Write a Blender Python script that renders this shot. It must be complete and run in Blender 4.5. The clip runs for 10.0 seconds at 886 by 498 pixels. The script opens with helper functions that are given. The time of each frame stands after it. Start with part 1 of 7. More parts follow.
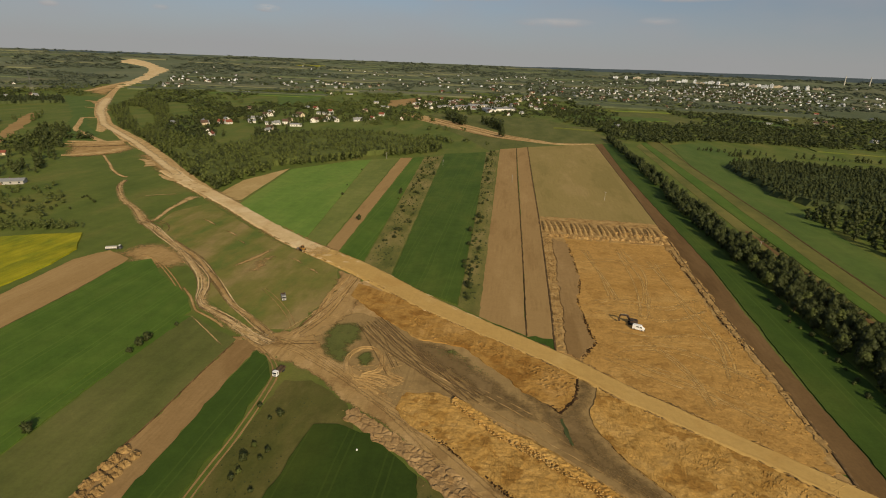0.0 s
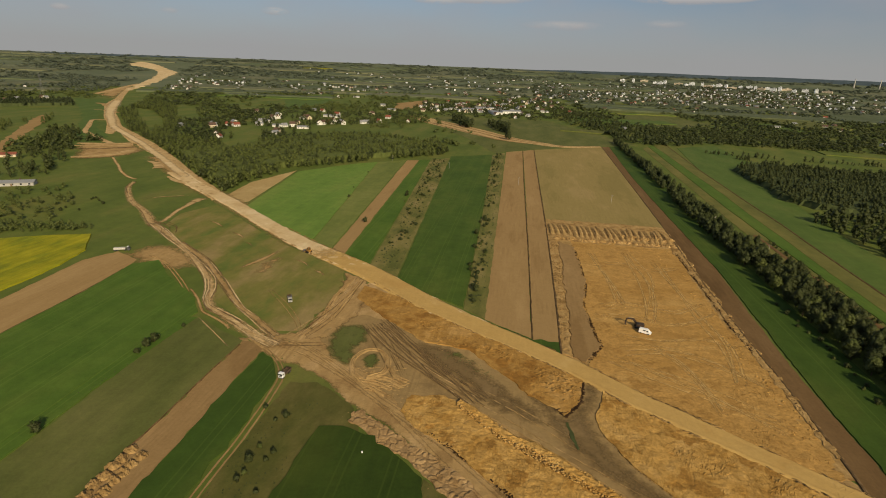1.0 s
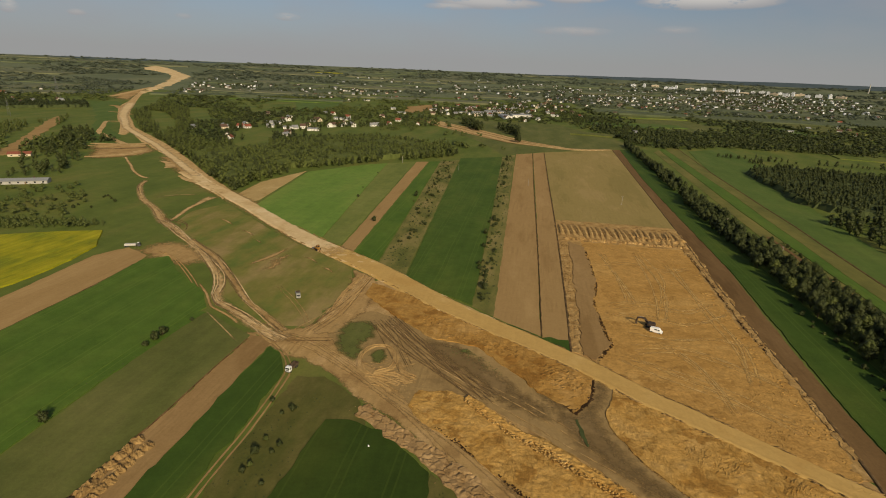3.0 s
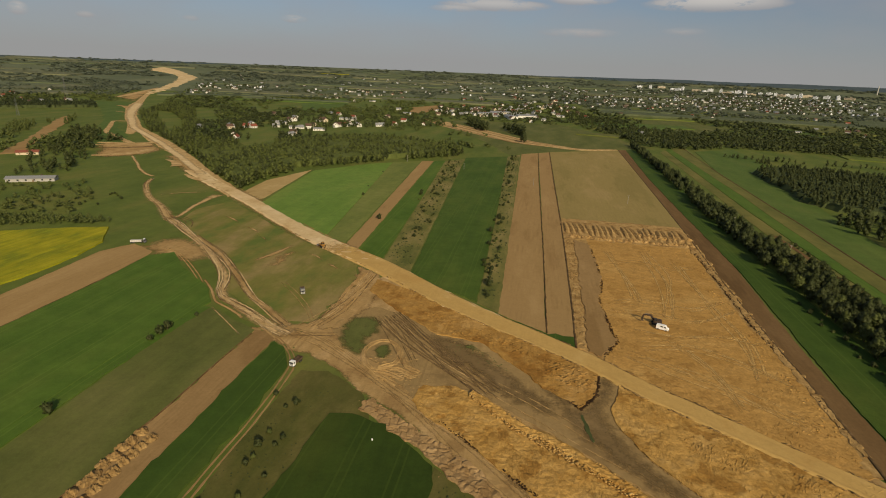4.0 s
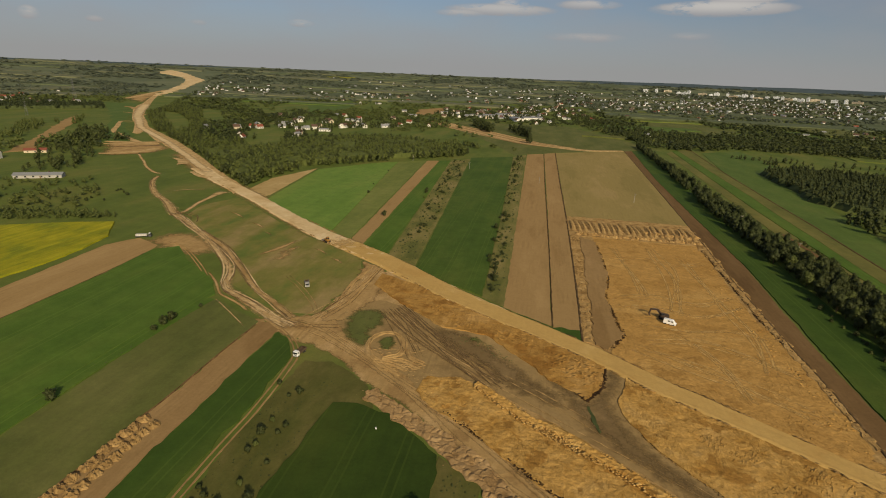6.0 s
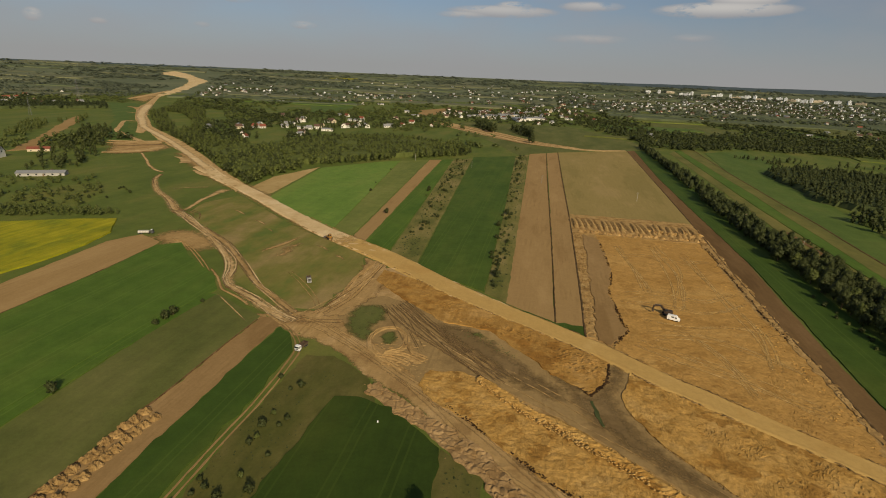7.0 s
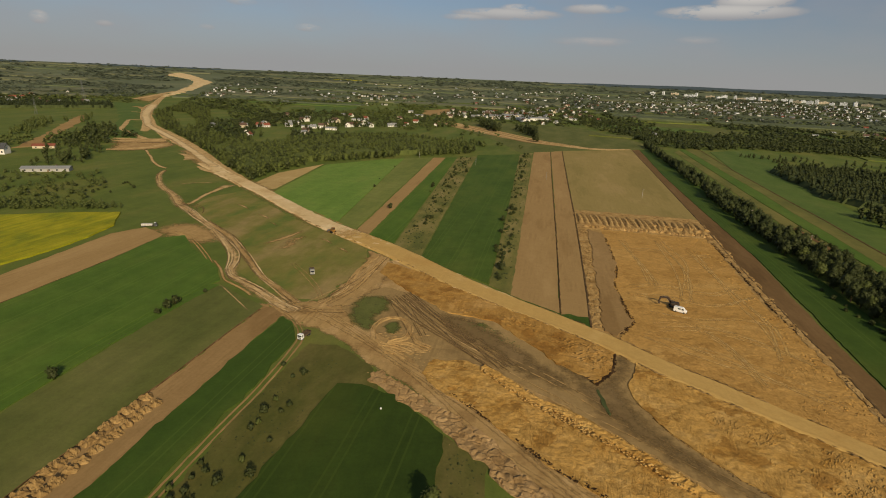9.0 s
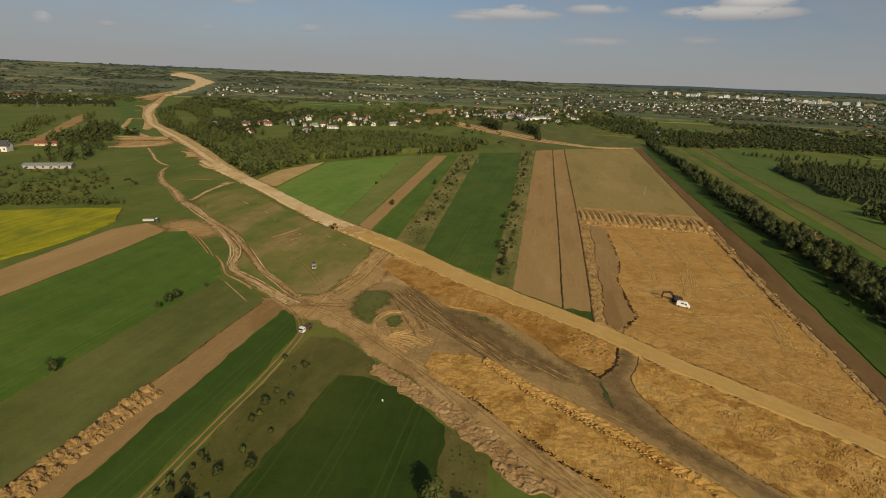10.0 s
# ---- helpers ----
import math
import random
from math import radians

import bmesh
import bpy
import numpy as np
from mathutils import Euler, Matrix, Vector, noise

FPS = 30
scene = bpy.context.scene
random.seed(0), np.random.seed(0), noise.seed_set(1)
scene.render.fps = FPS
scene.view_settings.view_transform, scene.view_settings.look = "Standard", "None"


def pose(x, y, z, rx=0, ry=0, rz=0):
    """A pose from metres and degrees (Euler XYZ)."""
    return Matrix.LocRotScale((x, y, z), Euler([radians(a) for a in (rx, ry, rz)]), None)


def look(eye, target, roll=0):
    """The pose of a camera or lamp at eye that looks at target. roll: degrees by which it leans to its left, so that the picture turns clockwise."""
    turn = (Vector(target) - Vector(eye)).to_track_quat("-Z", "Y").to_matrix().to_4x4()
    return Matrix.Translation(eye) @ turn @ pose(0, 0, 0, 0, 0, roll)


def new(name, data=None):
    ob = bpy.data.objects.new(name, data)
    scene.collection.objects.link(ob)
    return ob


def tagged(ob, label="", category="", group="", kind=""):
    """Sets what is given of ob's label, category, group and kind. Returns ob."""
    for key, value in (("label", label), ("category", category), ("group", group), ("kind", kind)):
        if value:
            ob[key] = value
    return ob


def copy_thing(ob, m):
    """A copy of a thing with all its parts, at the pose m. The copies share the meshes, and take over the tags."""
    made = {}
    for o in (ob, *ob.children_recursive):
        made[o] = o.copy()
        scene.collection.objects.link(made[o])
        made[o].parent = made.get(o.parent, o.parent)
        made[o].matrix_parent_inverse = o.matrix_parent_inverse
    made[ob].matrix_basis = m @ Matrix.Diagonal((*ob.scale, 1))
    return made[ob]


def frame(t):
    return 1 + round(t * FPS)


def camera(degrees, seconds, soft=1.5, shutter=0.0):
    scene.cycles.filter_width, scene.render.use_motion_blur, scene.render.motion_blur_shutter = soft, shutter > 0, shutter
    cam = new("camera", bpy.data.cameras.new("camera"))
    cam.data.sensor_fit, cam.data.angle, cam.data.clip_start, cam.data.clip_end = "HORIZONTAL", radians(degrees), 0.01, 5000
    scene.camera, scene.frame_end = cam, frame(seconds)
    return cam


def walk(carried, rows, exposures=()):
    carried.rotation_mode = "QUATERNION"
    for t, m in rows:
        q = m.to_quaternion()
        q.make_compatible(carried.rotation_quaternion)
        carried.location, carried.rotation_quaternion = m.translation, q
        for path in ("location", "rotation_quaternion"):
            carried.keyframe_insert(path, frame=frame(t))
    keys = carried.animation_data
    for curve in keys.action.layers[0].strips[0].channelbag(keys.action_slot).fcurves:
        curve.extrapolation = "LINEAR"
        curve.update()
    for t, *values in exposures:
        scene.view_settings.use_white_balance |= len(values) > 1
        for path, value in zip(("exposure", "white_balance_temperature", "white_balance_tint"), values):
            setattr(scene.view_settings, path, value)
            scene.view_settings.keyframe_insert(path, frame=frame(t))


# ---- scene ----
cam = camera(79.8, 10.0, soft=1.0)
PATH = [
    (0, (-0.198, -6.47, 92.867), (-0.439, -4.6, 92.198), 2.2),
    (0.5, (-0.126, -6.494, 92.911), (-0.38, -4.625, 92.246), 2.2),
    (1, (-0.185, -6.527, 92.901), (-0.449, -4.657, 92.24), 2.2),
    (1.5, (-0.176, -6.52, 92.538), (-0.449, -4.651, 91.883), 2.2),
    (2, (-0.136, -6.461, 91.698), (-0.417, -4.592, 91.046), 2.3),
    (2.5, (-0.141, -6.352, 90.666), (-0.43, -4.482, 90.018), 2.3),
    (4, (0.118, -6.336, 87.302), (-0.2, -4.468, 86.662), 2.3),
    (4.5, (0.129, -6.376, 86.264), (-0.195, -4.508, 85.628), 2.3),
    (5, (0.086, -6.403, 85.166), (-0.242, -4.535, 84.533), 2.4),
    (5.5, (0.19, -6.437, 84.124), (-0.143, -4.568, 83.494), 2.4),
    (7, (0.204, -6.443, 80.673), (-0.142, -4.574, 80.051), 2.4),
    (7.5, (0.186, -6.343, 79.547), (-0.164, -4.474, 78.927), 2.4),
    (8, (0.22, -6.361, 78.422), (-0.133, -4.492, 77.804), 2.5),
    (8.5, (0.108, -6.274, 77.286), (-0.249, -4.405, 76.669), 2.5),
    (9, (0.147, -6.244, 76.237), (-0.213, -4.375, 75.622), 2.4),
    (9.5, (0.114, -6.286, 75.045), (-0.249, -4.418, 74.43), 2.4),
    (10, (0.124, -6.249, 73.955), (-0.242, -4.382, 73.341), 2.4),
]
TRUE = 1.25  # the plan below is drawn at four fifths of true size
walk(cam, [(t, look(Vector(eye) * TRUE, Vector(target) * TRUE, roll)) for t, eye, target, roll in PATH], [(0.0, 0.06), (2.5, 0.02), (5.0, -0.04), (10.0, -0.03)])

# ---- world, sun, exposure ----
SUN_AZ, SUN_EL = radians(150), radians(27)


def make_world():
    w = bpy.data.worlds.new("sky")
    w.use_nodes = True
    scene.world = w
    nt = w.node_tree
    nodes, links = nt.nodes, nt.links
    nodes.clear()

    def math_node(op, a, b=None, c=None):
        n = nodes.new("ShaderNodeMath")
        n.operation = op
        for i, v in enumerate((a, b, c)):
            if v is None:
                continue
            if isinstance(v, (int, float)):
                n.inputs[i].default_value = v
            else:
                links.new(v, n.inputs[i])
        return n.outputs[0]

    sky = nodes.new("ShaderNodeTexSky")
    sky.sky_type = "NISHITA"
    sky.sun_disc = False
    sky.sun_elevation, sky.sun_rotation = SUN_EL, SUN_AZ
    sky.altitude, sky.air_density, sky.dust_density, sky.ozone_density = 250, 1.0, 2.2, 1.4
    tc = nodes.new("ShaderNodeTexCoord")
    sep = nodes.new("ShaderNodeSeparateXYZ")
    links.new(tc.outputs["Generated"], sep.inputs[0])
    az = math_node("ARCTAN2", sep.outputs[0], sep.outputs[1])
    el = math_node("ARCSINE", sep.outputs[2])
    # fair-weather clouds: azimuth, elevation, half width, half height in degrees, density
    clouds = [(-5.6, 6.2, 5.8, 0.62, 1.0), (-4.6, 6.7, 2.0, 0.5, 1.0), (-9.5, 5.8, 2.8, 0.4, 0.7), (2.9, 6.8, 3.3, 0.5, 0.9), (14.4, 6.5, 6.4, 0.75, 1.4), (16.2, 7.3, 3.4, 0.8, 1.6),
              (2.9, 3.9, 4.2, 0.5, 0.45), (12.3, 4.2, 2.0, 0.4, 0.4), (-25.1, 4.1, 1.4, 0.4, 0.8), (-46.8, 3.4, 0.8, 0.6, 0.8), (-34.2, 3.6, 0.8, 0.3, 0.4),
              (-42.3, 3.3, 0.8, 0.3, 0.4), (-31.0, 6.0, 1.5, 0.4, 0.5), (48.0, 9.0, 8.0, 1.2, 0.9), (100.0, 14.0, 14.0, 2.5, 1.0), (-110.0, 12.0, 13.0, 2.2, 1.0), (170.0, 16.0, 16.0, 3.0, 0.8)]
    comb = nodes.new("ShaderNodeCombineXYZ")
    links.new(math_node("MULTIPLY", az, 22.0), comb.inputs[0])
    links.new(math_node("MULTIPLY", el, 60.0), comb.inputs[1])
    noi = nodes.new("ShaderNodeTexNoise")
    noi.inputs["Scale"].default_value = 1.0
    noi.inputs["Detail"].default_value = 7.0
    noi.inputs["Roughness"].default_value = 0.62
    links.new(comb.outputs[0], noi.inputs["Vector"])
    total = tops = None
    for a, e, hw, hh, dens in clouds:
        da = math_node("DIVIDE", math_node("SUBTRACT", az, radians(a)), radians(hw))
        de = math_node("DIVIDE", math_node("SUBTRACT", el, radians(e)), radians(hh))
        d = math_node("ADD", math_node("MULTIPLY", da, da), math_node("MULTIPLY", de, de))
        m = math_node("MULTIPLY", math_node("MAXIMUM", math_node("SUBTRACT", 1.0, d), 0.0), dens)
        total = m if total is None else math_node("MAXIMUM", total, m)
        lit = math_node("MULTIPLY", m, math_node("MULTIPLY_ADD", de, 0.55, 0.5))
        tops = lit if tops is None else math_node("MAXIMUM", tops, lit)
    mask = math_node("MULTIPLY", total, math_node("MULTIPLY_ADD", noi.outputs["Fac"], 7.0, -2.3))
    veil = nodes.new("ShaderNodeTexNoise")
    veil.inputs["Scale"].default_value = 0.22
    veil.inputs["Detail"].default_value = 5.0
    links.new(comb.outputs[0], veil.inputs["Vector"])
    thin = math_node("MULTIPLY", math_node("MAXIMUM", math_node("SUBTRACT", veil.outputs["Fac"], 0.42), 0.0), 1.5)
    fac = math_node("MINIMUM", math_node("MAXIMUM", math_node("ADD", mask, thin), 0.0), 0.85)
    up = nodes.new("ShaderNodeCombineXYZ")
    links.new(sep.outputs[0], up.inputs[0])
    links.new(sep.outputs[1], up.inputs[1])
    links.new(math_node("MULTIPLY_ADD", math_node("ABSOLUTE", sep.outputs[2]), 0.9, 0.07), up.inputs[2])
    links.new(up.outputs[0], sky.inputs["Vector"])
    hsv = nodes.new("ShaderNodeHueSaturation")
    hsv.inputs["Saturation"].default_value = SKY_SAT
    links.new(sky.outputs[0], hsv.inputs["Color"])
    haze = nodes.new("ShaderNodeMixRGB")
    low = math_node("MINIMUM", math_node("MAXIMUM", math_node("SUBTRACT", 1.05, math_node("DIVIDE", el, radians(6.5))), 0.0), 0.92)
    links.new(low, haze.inputs[0])
    links.new(hsv.outputs[0], haze.inputs[1])
    haze.inputs[2].default_value = HAZE
    shade = nodes.new("ShaderNodeMixRGB")
    links.new(math_node("MINIMUM", math_node("MAXIMUM", tops, 0.0), 1.0), shade.inputs[0])
    shade.inputs[1].default_value = CLOUD_BASE
    shade.inputs[2].default_value = CLOUD
    mix = nodes.new("ShaderNodeMixRGB")
    links.new(fac, mix.inputs[0])
    links.new(haze.outputs[0], mix.inputs[1])
    links.new(shade.outputs[0], mix.inputs[2])
    bg = nodes.new("ShaderNodeBackground")
    bg.inputs[1].default_value = SKY_STRENGTH
    links.new(mix.outputs[0], bg.inputs[0])
    out = nodes.new("ShaderNodeOutputWorld")
    links.new(bg.outputs[0], out.inputs[0])


SKY_SAT, SKY_STRENGTH = 0.88, 0.069
CLOUD, CLOUD_BASE, HAZE = (9.0, 8.4, 7.6, 1), (4.6, 4.5, 4.6, 1), (4.5, 4.45, 4.35, 1)
make_world()
sun = new("sun", bpy.data.lights.new("sun", "SUN"))
sun.data.energy, sun.data.angle, sun.data.color = 3.9, radians(0.6), (1.0, 0.84, 0.55)
to_sun = Vector((math.sin(SUN_AZ) * math.cos(SUN_EL), math.cos(SUN_AZ) * math.cos(SUN_EL), math.sin(SUN_EL)))
sun.matrix_world = look(to_sun * 100, (0, 0, 0))

# ---- materials ----


class Graph:
    """A node material with short ways to add nodes."""

    def __init__(self, name, rough=0.9, spec=0.15, metal=0.0):
        self.m = bpy.data.materials.new(name)
        self.m.use_nodes = True
        self.nt = self.m.node_tree
        self.b = self.nt.nodes["Principled BSDF"]
        self.b.inputs["Roughness"].default_value = rough
        self.b.inputs["Specular IOR Level"].default_value = spec
        self.b.inputs["Metallic"].default_value = metal
        self.tc = self.nt.nodes.new("ShaderNodeTexCoord")

    def link(self, a, b):
        self.nt.links.new(a, b)

    def coords(self, sx=1, sy=1, sz=1, rot=0):
        n = self.nt.nodes.new("ShaderNodeMapping")
        n.inputs["Scale"].default_value = (sx, sy, sz)
        n.inputs["Rotation"].default_value = (0, 0, radians(rot))
        self.link(self.tc.outputs["Object"], n.inputs[0])
        return n.outputs[0]

    def noise(self, scale, detail=4, rough=0.6, vec=None):
        n = self.nt.nodes.new("ShaderNodeTexNoise")
        n.inputs["Scale"].default_value = scale
        n.inputs["Detail"].default_value = detail
        n.inputs["Roughness"].default_value = rough
        self.link(vec or self.tc.outputs["Object"], n.inputs["Vector"])
        return n.outputs["Fac"]

    def ramp(self, fac, stops):
        n = self.nt.nodes.new("ShaderNodeValToRGB")
        e = n.color_ramp.elements
        while len(e) < len(stops):
            e.new(0.5)
        for el, (p, c) in zip(e, stops):
            el.position, el.color = p, (*c, 1) if len(c) == 3 else c
        self.link(fac, n.inputs[0])
        return n.outputs[0]

    def mix(self, fac, a, b, kind="MIX"):
        n = self.nt.nodes.new("ShaderNodeMixRGB")
        n.blend_type = kind
        for i, v in enumerate((fac, a, b)):
            if isinstance(v, (int, float)):
                n.inputs[i].default_value = v
            elif isinstance(v, tuple):
                n.inputs[i].default_value = (*v, 1)
            else:
                self.link(v, n.inputs[i])
        return n.outputs[0]

    def math(self, op, a, b):
        n = self.nt.nodes.new("ShaderNodeMath")
        n.operation = op
        for i, v in enumerate((a, b)):
            if isinstance(v, (int, float)):
                n.inputs[i].default_value = v
            else:
                self.link(v, n.inputs[i])
        return n.outputs[0]

    def bump(self, height, strength=0.5, dist=0.2):
        n = self.nt.nodes.new("ShaderNodeBump")
        n.inputs["Strength"].default_value = strength
        n.inputs["Distance"].default_value = dist
        self.link(height, n.inputs["Height"])
        self.link(n.outputs[0], self.b.inputs["Normal"])

    def done(self, colour):
        if isinstance(colour, tuple):
            self.b.inputs["Base Color"].default_value = (*colour, 1)
        else:
            self.link(colour, self.b.inputs["Base Color"])
        return self.m


def tint(c, k):
    return tuple(min(1, v * k) for v in c)


def soil(name, base, dark, light, big=0.05, stretch=(1, 1), turn=0, ruts=0.0, bump=0.35, grainy=0.6, damp=None, marks=0.0):
    """Bare earth: large damp and dry patches, clods, and optional wheel ruts along one way."""
    g = Graph(name, 0.95, 0.08)
    v = g.coords(stretch[0], stretch[1], 1, turn)
    patches = g.noise(big, 7, 0.66, v)
    col = g.ramp(patches, [(0.4, dark), (0.47, base), (0.53, base), (0.62, light)])
    if damp:
        wet = g.noise(0.12, 5, 0.6, g.coords(1, 1, 1, 30))
        col = g.mix(g.ramp(wet, [(0.55, (0, 0, 0)), (0.6, (0.85, 0.85, 0.85))]), col, damp)
    mid = g.noise(0.33, 5, 0.6)
    col = g.mix(grainy * 0.5, col, g.ramp(mid, [(0.32, (0.34, 0.33, 0.31)), (0.5, (0.5, 0.5, 0.5)), (0.68, (0.64, 0.64, 0.63))]), "OVERLAY")
    grain = g.noise(1.1, 9, 0.78)
    col = g.mix(grainy, col, g.ramp(grain, [(0.3, (0.28, 0.26, 0.24)), (0.5, (0.5, 0.5, 0.5)), (0.72, (0.68, 0.68, 0.68))]), "OVERLAY")
    h = g.math("ADD", grain, mid)
    if ruts:
        lines = g.noise(1.0, 4, 0.6, g.coords(0.8, 0.05, 1, turn))
        where = g.ramp(g.noise(0.06, 3), [(0.42, (0, 0, 0)), (0.62, (1, 1, 1))])
        k = g.math("MULTIPLY", where, ruts)
        col = g.mix(k, col, g.ramp(lines, [(0.38, (0.3, 0.28, 0.26)), (0.5, (0.5, 0.5, 0.5)), (0.64, (0.66, 0.66, 0.65))]), "OVERLAY")
        h = g.math("ADD", h, g.math("MULTIPLY", g.math("MULTIPLY", lines, where), 1.2))
    if marks:
        for rot, lo in ((turn + 35, 0.5), (turn - 50, 0.56)):
            n1 = g.noise(1.0, 3, 0.55, g.coords(1.2, 0.22, 1, rot))
            thin = g.ramp(n1, [(0.44, (0, 0, 0)), (0.485, (1, 1, 1)), (0.53, (0, 0, 0))])
            where = g.ramp(g.noise(0.11, 3, 0.5, g.coords(1, 1, 1, rot)), [(lo, (0, 0, 0)), (lo + 0.08, (1, 1, 1))])
            k = g.math("MULTIPLY", thin, where)
            # Shaded side of each short ridge painted as a dark stroke along its groove.
            col = g.mix(g.math("MULTIPLY", k, marks), col, tint(dark, 0.72))
            h = g.math("SUBTRACT", h, g.math("MULTIPLY", k, 0.35))
    g.bump(h, bump, 0.35)
    return g.done(col)


def crop(name, base, dark, light, rows=0.25, tram=0.0, big=0.03, spread=0.2):
    """Grass or crop: patches drawn out along the strips, faint drill rows and tractor tramlines."""
    g = Graph(name, 0.85, 0.12)
    patches = g.noise(big, 5, 0.6, g.coords(1.6, 0.6))
    col = g.ramp(patches, [(0.5 - spread, dark), (0.5, base), (0.52 + spread, light)])
    blot = g.noise(0.16, 5, 0.65)
    col = g.mix(0.4, col, g.ramp(blot, [(0.32, (0.36, 0.36, 0.36)), (0.68, (0.62, 0.61, 0.6))]), "OVERLAY")
    fine = g.noise(1.3, 8, 0.75)
    col = g.mix(0.35, col, g.ramp(fine, [(0.3, (0.32, 0.32, 0.32)), (0.7, (0.66, 0.66, 0.64))]), "OVERLAY")
    streak = g.noise(1.0, 3, 0.55, g.coords(0.55, 0.012))
    col = g.mix(rows * 0.4, col, g.ramp(streak, [(0.35, (0.3, 0.3, 0.3)), (0.65, (0.7, 0.7, 0.66))]), "OVERLAY")
    if tram:
        s = g.nt.nodes.new("ShaderNodeSeparateXYZ")
        g.link(g.coords(), s.inputs[0])
        wob = g.math("MULTIPLY", g.noise(0.02, 2), 1.5)
        x = g.math("ADD", s.outputs[0], wob)
        d1 = g.math("PINGPONG", x, 6.0)
        near = g.math("COMPARE", d1, 1.0)
        near.node.inputs[2].default_value = 0.22
        col = g.mix(g.math("MULTIPLY", near, tram), col, tint(light, 1.6))
    g.bump(fine, 0.4, 0.3)
    return g.done(col)


def leafy(name, base, dark, light):
    """Foliage: each clump of leaves a little different, whole trees a little different."""
    g = Graph(name, 0.6, 0.25)
    geo = g.nt.nodes.new("ShaderNodeNewGeometry")
    info = g.nt.nodes.new("ShaderNodeObjectInfo")
    col = g.ramp(geo.outputs["Random Per Island"], [(0.0, dark), (0.5, base), (1.0, light)])
    whole = g.noise(0.06, 3)
    col = g.mix(0.45, col, g.ramp(g.math("ADD", g.math("MULTIPLY", whole, 0.8), g.math("MULTIPLY", info.outputs["Random"], 0.25)),
                                  [(0.3, (0.36, 0.38, 0.36)), (0.5, (0.5, 0.5, 0.5)), (0.72, (0.6, 0.58, 0.46))]), "OVERLAY")
    thin = g.nt.nodes.new("ShaderNodeBsdfTranslucent")
    both = g.nt.nodes.new("ShaderNodeMixShader")
    both.inputs[0].default_value = 0.32
    g.link(col, thin.inputs["Color"])
    g.link(g.b.outputs[0], both.inputs[1])
    g.link(thin.outputs[0], both.inputs[2])
    g.link(both.outputs[0], g.nt.nodes["Material Output"].inputs["Surface"])
    return g.done(col)


def plain(name, col, rough=0.6, metal=0.0, dirt=0.25, spec=0.4):
    g = Graph(name, rough, spec, metal)
    n = g.noise(1.7, 5, 0.65)
    f = g.noise(14, 4, 0.6)
    c = g.mix(dirt, col, g.ramp(n, [(0.3, tint(col, 0.55)), (0.7, tint(col, 1.15))]))
    g.bump(f, 0.08, 0.05)
    return g.done(c)


M = {}
M["ground"] = crop("meadow grass", (0.115, 0.143, 0.028), (0.08, 0.112, 0.02), (0.165, 0.16, 0.041), 0.2, 0, 0.022)
# Aerial haze is mixed into this colour: paler and bluer than near grass.
M["hazeground"] = crop("haze-tinted far meadows", (0.13, 0.148, 0.08), (0.1, 0.119, 0.064), (0.17, 0.175, 0.095), 0.15, 0, 0.004)
M["meadow"] = crop("worn meadow", (0.188, 0.172, 0.043), (0.118, 0.152, 0.03), (0.29, 0.215, 0.086), 0.1, 0, 0.035, 0.13)
M["green"] = crop("young cereal crop", (0.08, 0.134, 0.019), (0.061, 0.114, 0.0145), (0.108, 0.15, 0.025), 0.22, 0.2)
M["deepgreen"] = crop("dense green crop", (0.037, 0.062, 0.009), (0.027, 0.048, 0.007), (0.055, 0.076, 0.012), 0.25, 0.22)
M["midgreen"] = crop("bright green crop", (0.14, 0.22, 0.038), (0.113, 0.19, 0.03), (0.172, 0.232, 0.046), 0.2, 0.12)
M["grassgreen"] = crop("grazed green meadow", (0.09, 0.135, 0.027), (0.072, 0.113, 0.022), (0.115, 0.146, 0.034), 0.2, 0.1)
M["undergrowth"] = crop("leafy undergrowth", (0.088, 0.105, 0.027), (0.064, 0.08, 0.02), (0.108, 0.124, 0.033), 0.05, 0, 0.12)
M["cropgreen"] = crop("dull green crop", (0.05, 0.087, 0.013), (0.037, 0.07, 0.01), (0.075, 0.103, 0.018), 0.22, 0.2)
M["darkcrop"] = crop("dark green cereal", (0.064, 0.104, 0.016), (0.048, 0.086, 0.012), (0.09, 0.122, 0.021), 0.22, 0.16)
M["lightmeadow"] = crop("light yellowish meadow", (0.158, 0.18, 0.043), (0.12, 0.146, 0.033), (0.2, 0.21, 0.058), 0.2, 0)
M["scrubdry"] = crop("dry overgrown fallow", (0.165, 0.152, 0.043), (0.1, 0.11, 0.027), (0.25, 0.2, 0.075), 0.1, 0, 0.06, 0.15)
M["olive"] = crop("dry olive grass", (0.145, 0.138, 0.036), (0.1, 0.107, 0.026), (0.2, 0.172, 0.05), 0.25, 0.0)
M["scrub"] = crop("rough scrub grass", (0.105, 0.1, 0.026), (0.062, 0.074, 0.016), (0.175, 0.14, 0.048), 0.1, 0, 0.06)
M["olivedeep"] = crop("dull olive grass", (0.118, 0.127, 0.034), (0.085, 0.1, 0.024), (0.155, 0.15, 0.048), 0.25, 0.0)
M["rape"] = crop("flowering rapeseed", (0.275, 0.262, 0.012), (0.18, 0.2, 0.014), (0.34, 0.305, 0.016), 0.7, 0, 0.08, 0.14)
M["tilled"] = soil("tilled tan field", (0.33, 0.212, 0.088), (0.285, 0.178, 0.072), (0.375, 0.245, 0.105), 0.03, (1.2, 0.25), 0, 0.2, 0.06, 0.22)
M["pale"] = soil("pale stubble field", (0.285, 0.215, 0.078), (0.245, 0.19, 0.066), (0.33, 0.24, 0.096), 0.025, (1.2, 0.3), 0, 0.2, 0.06, 0.22)
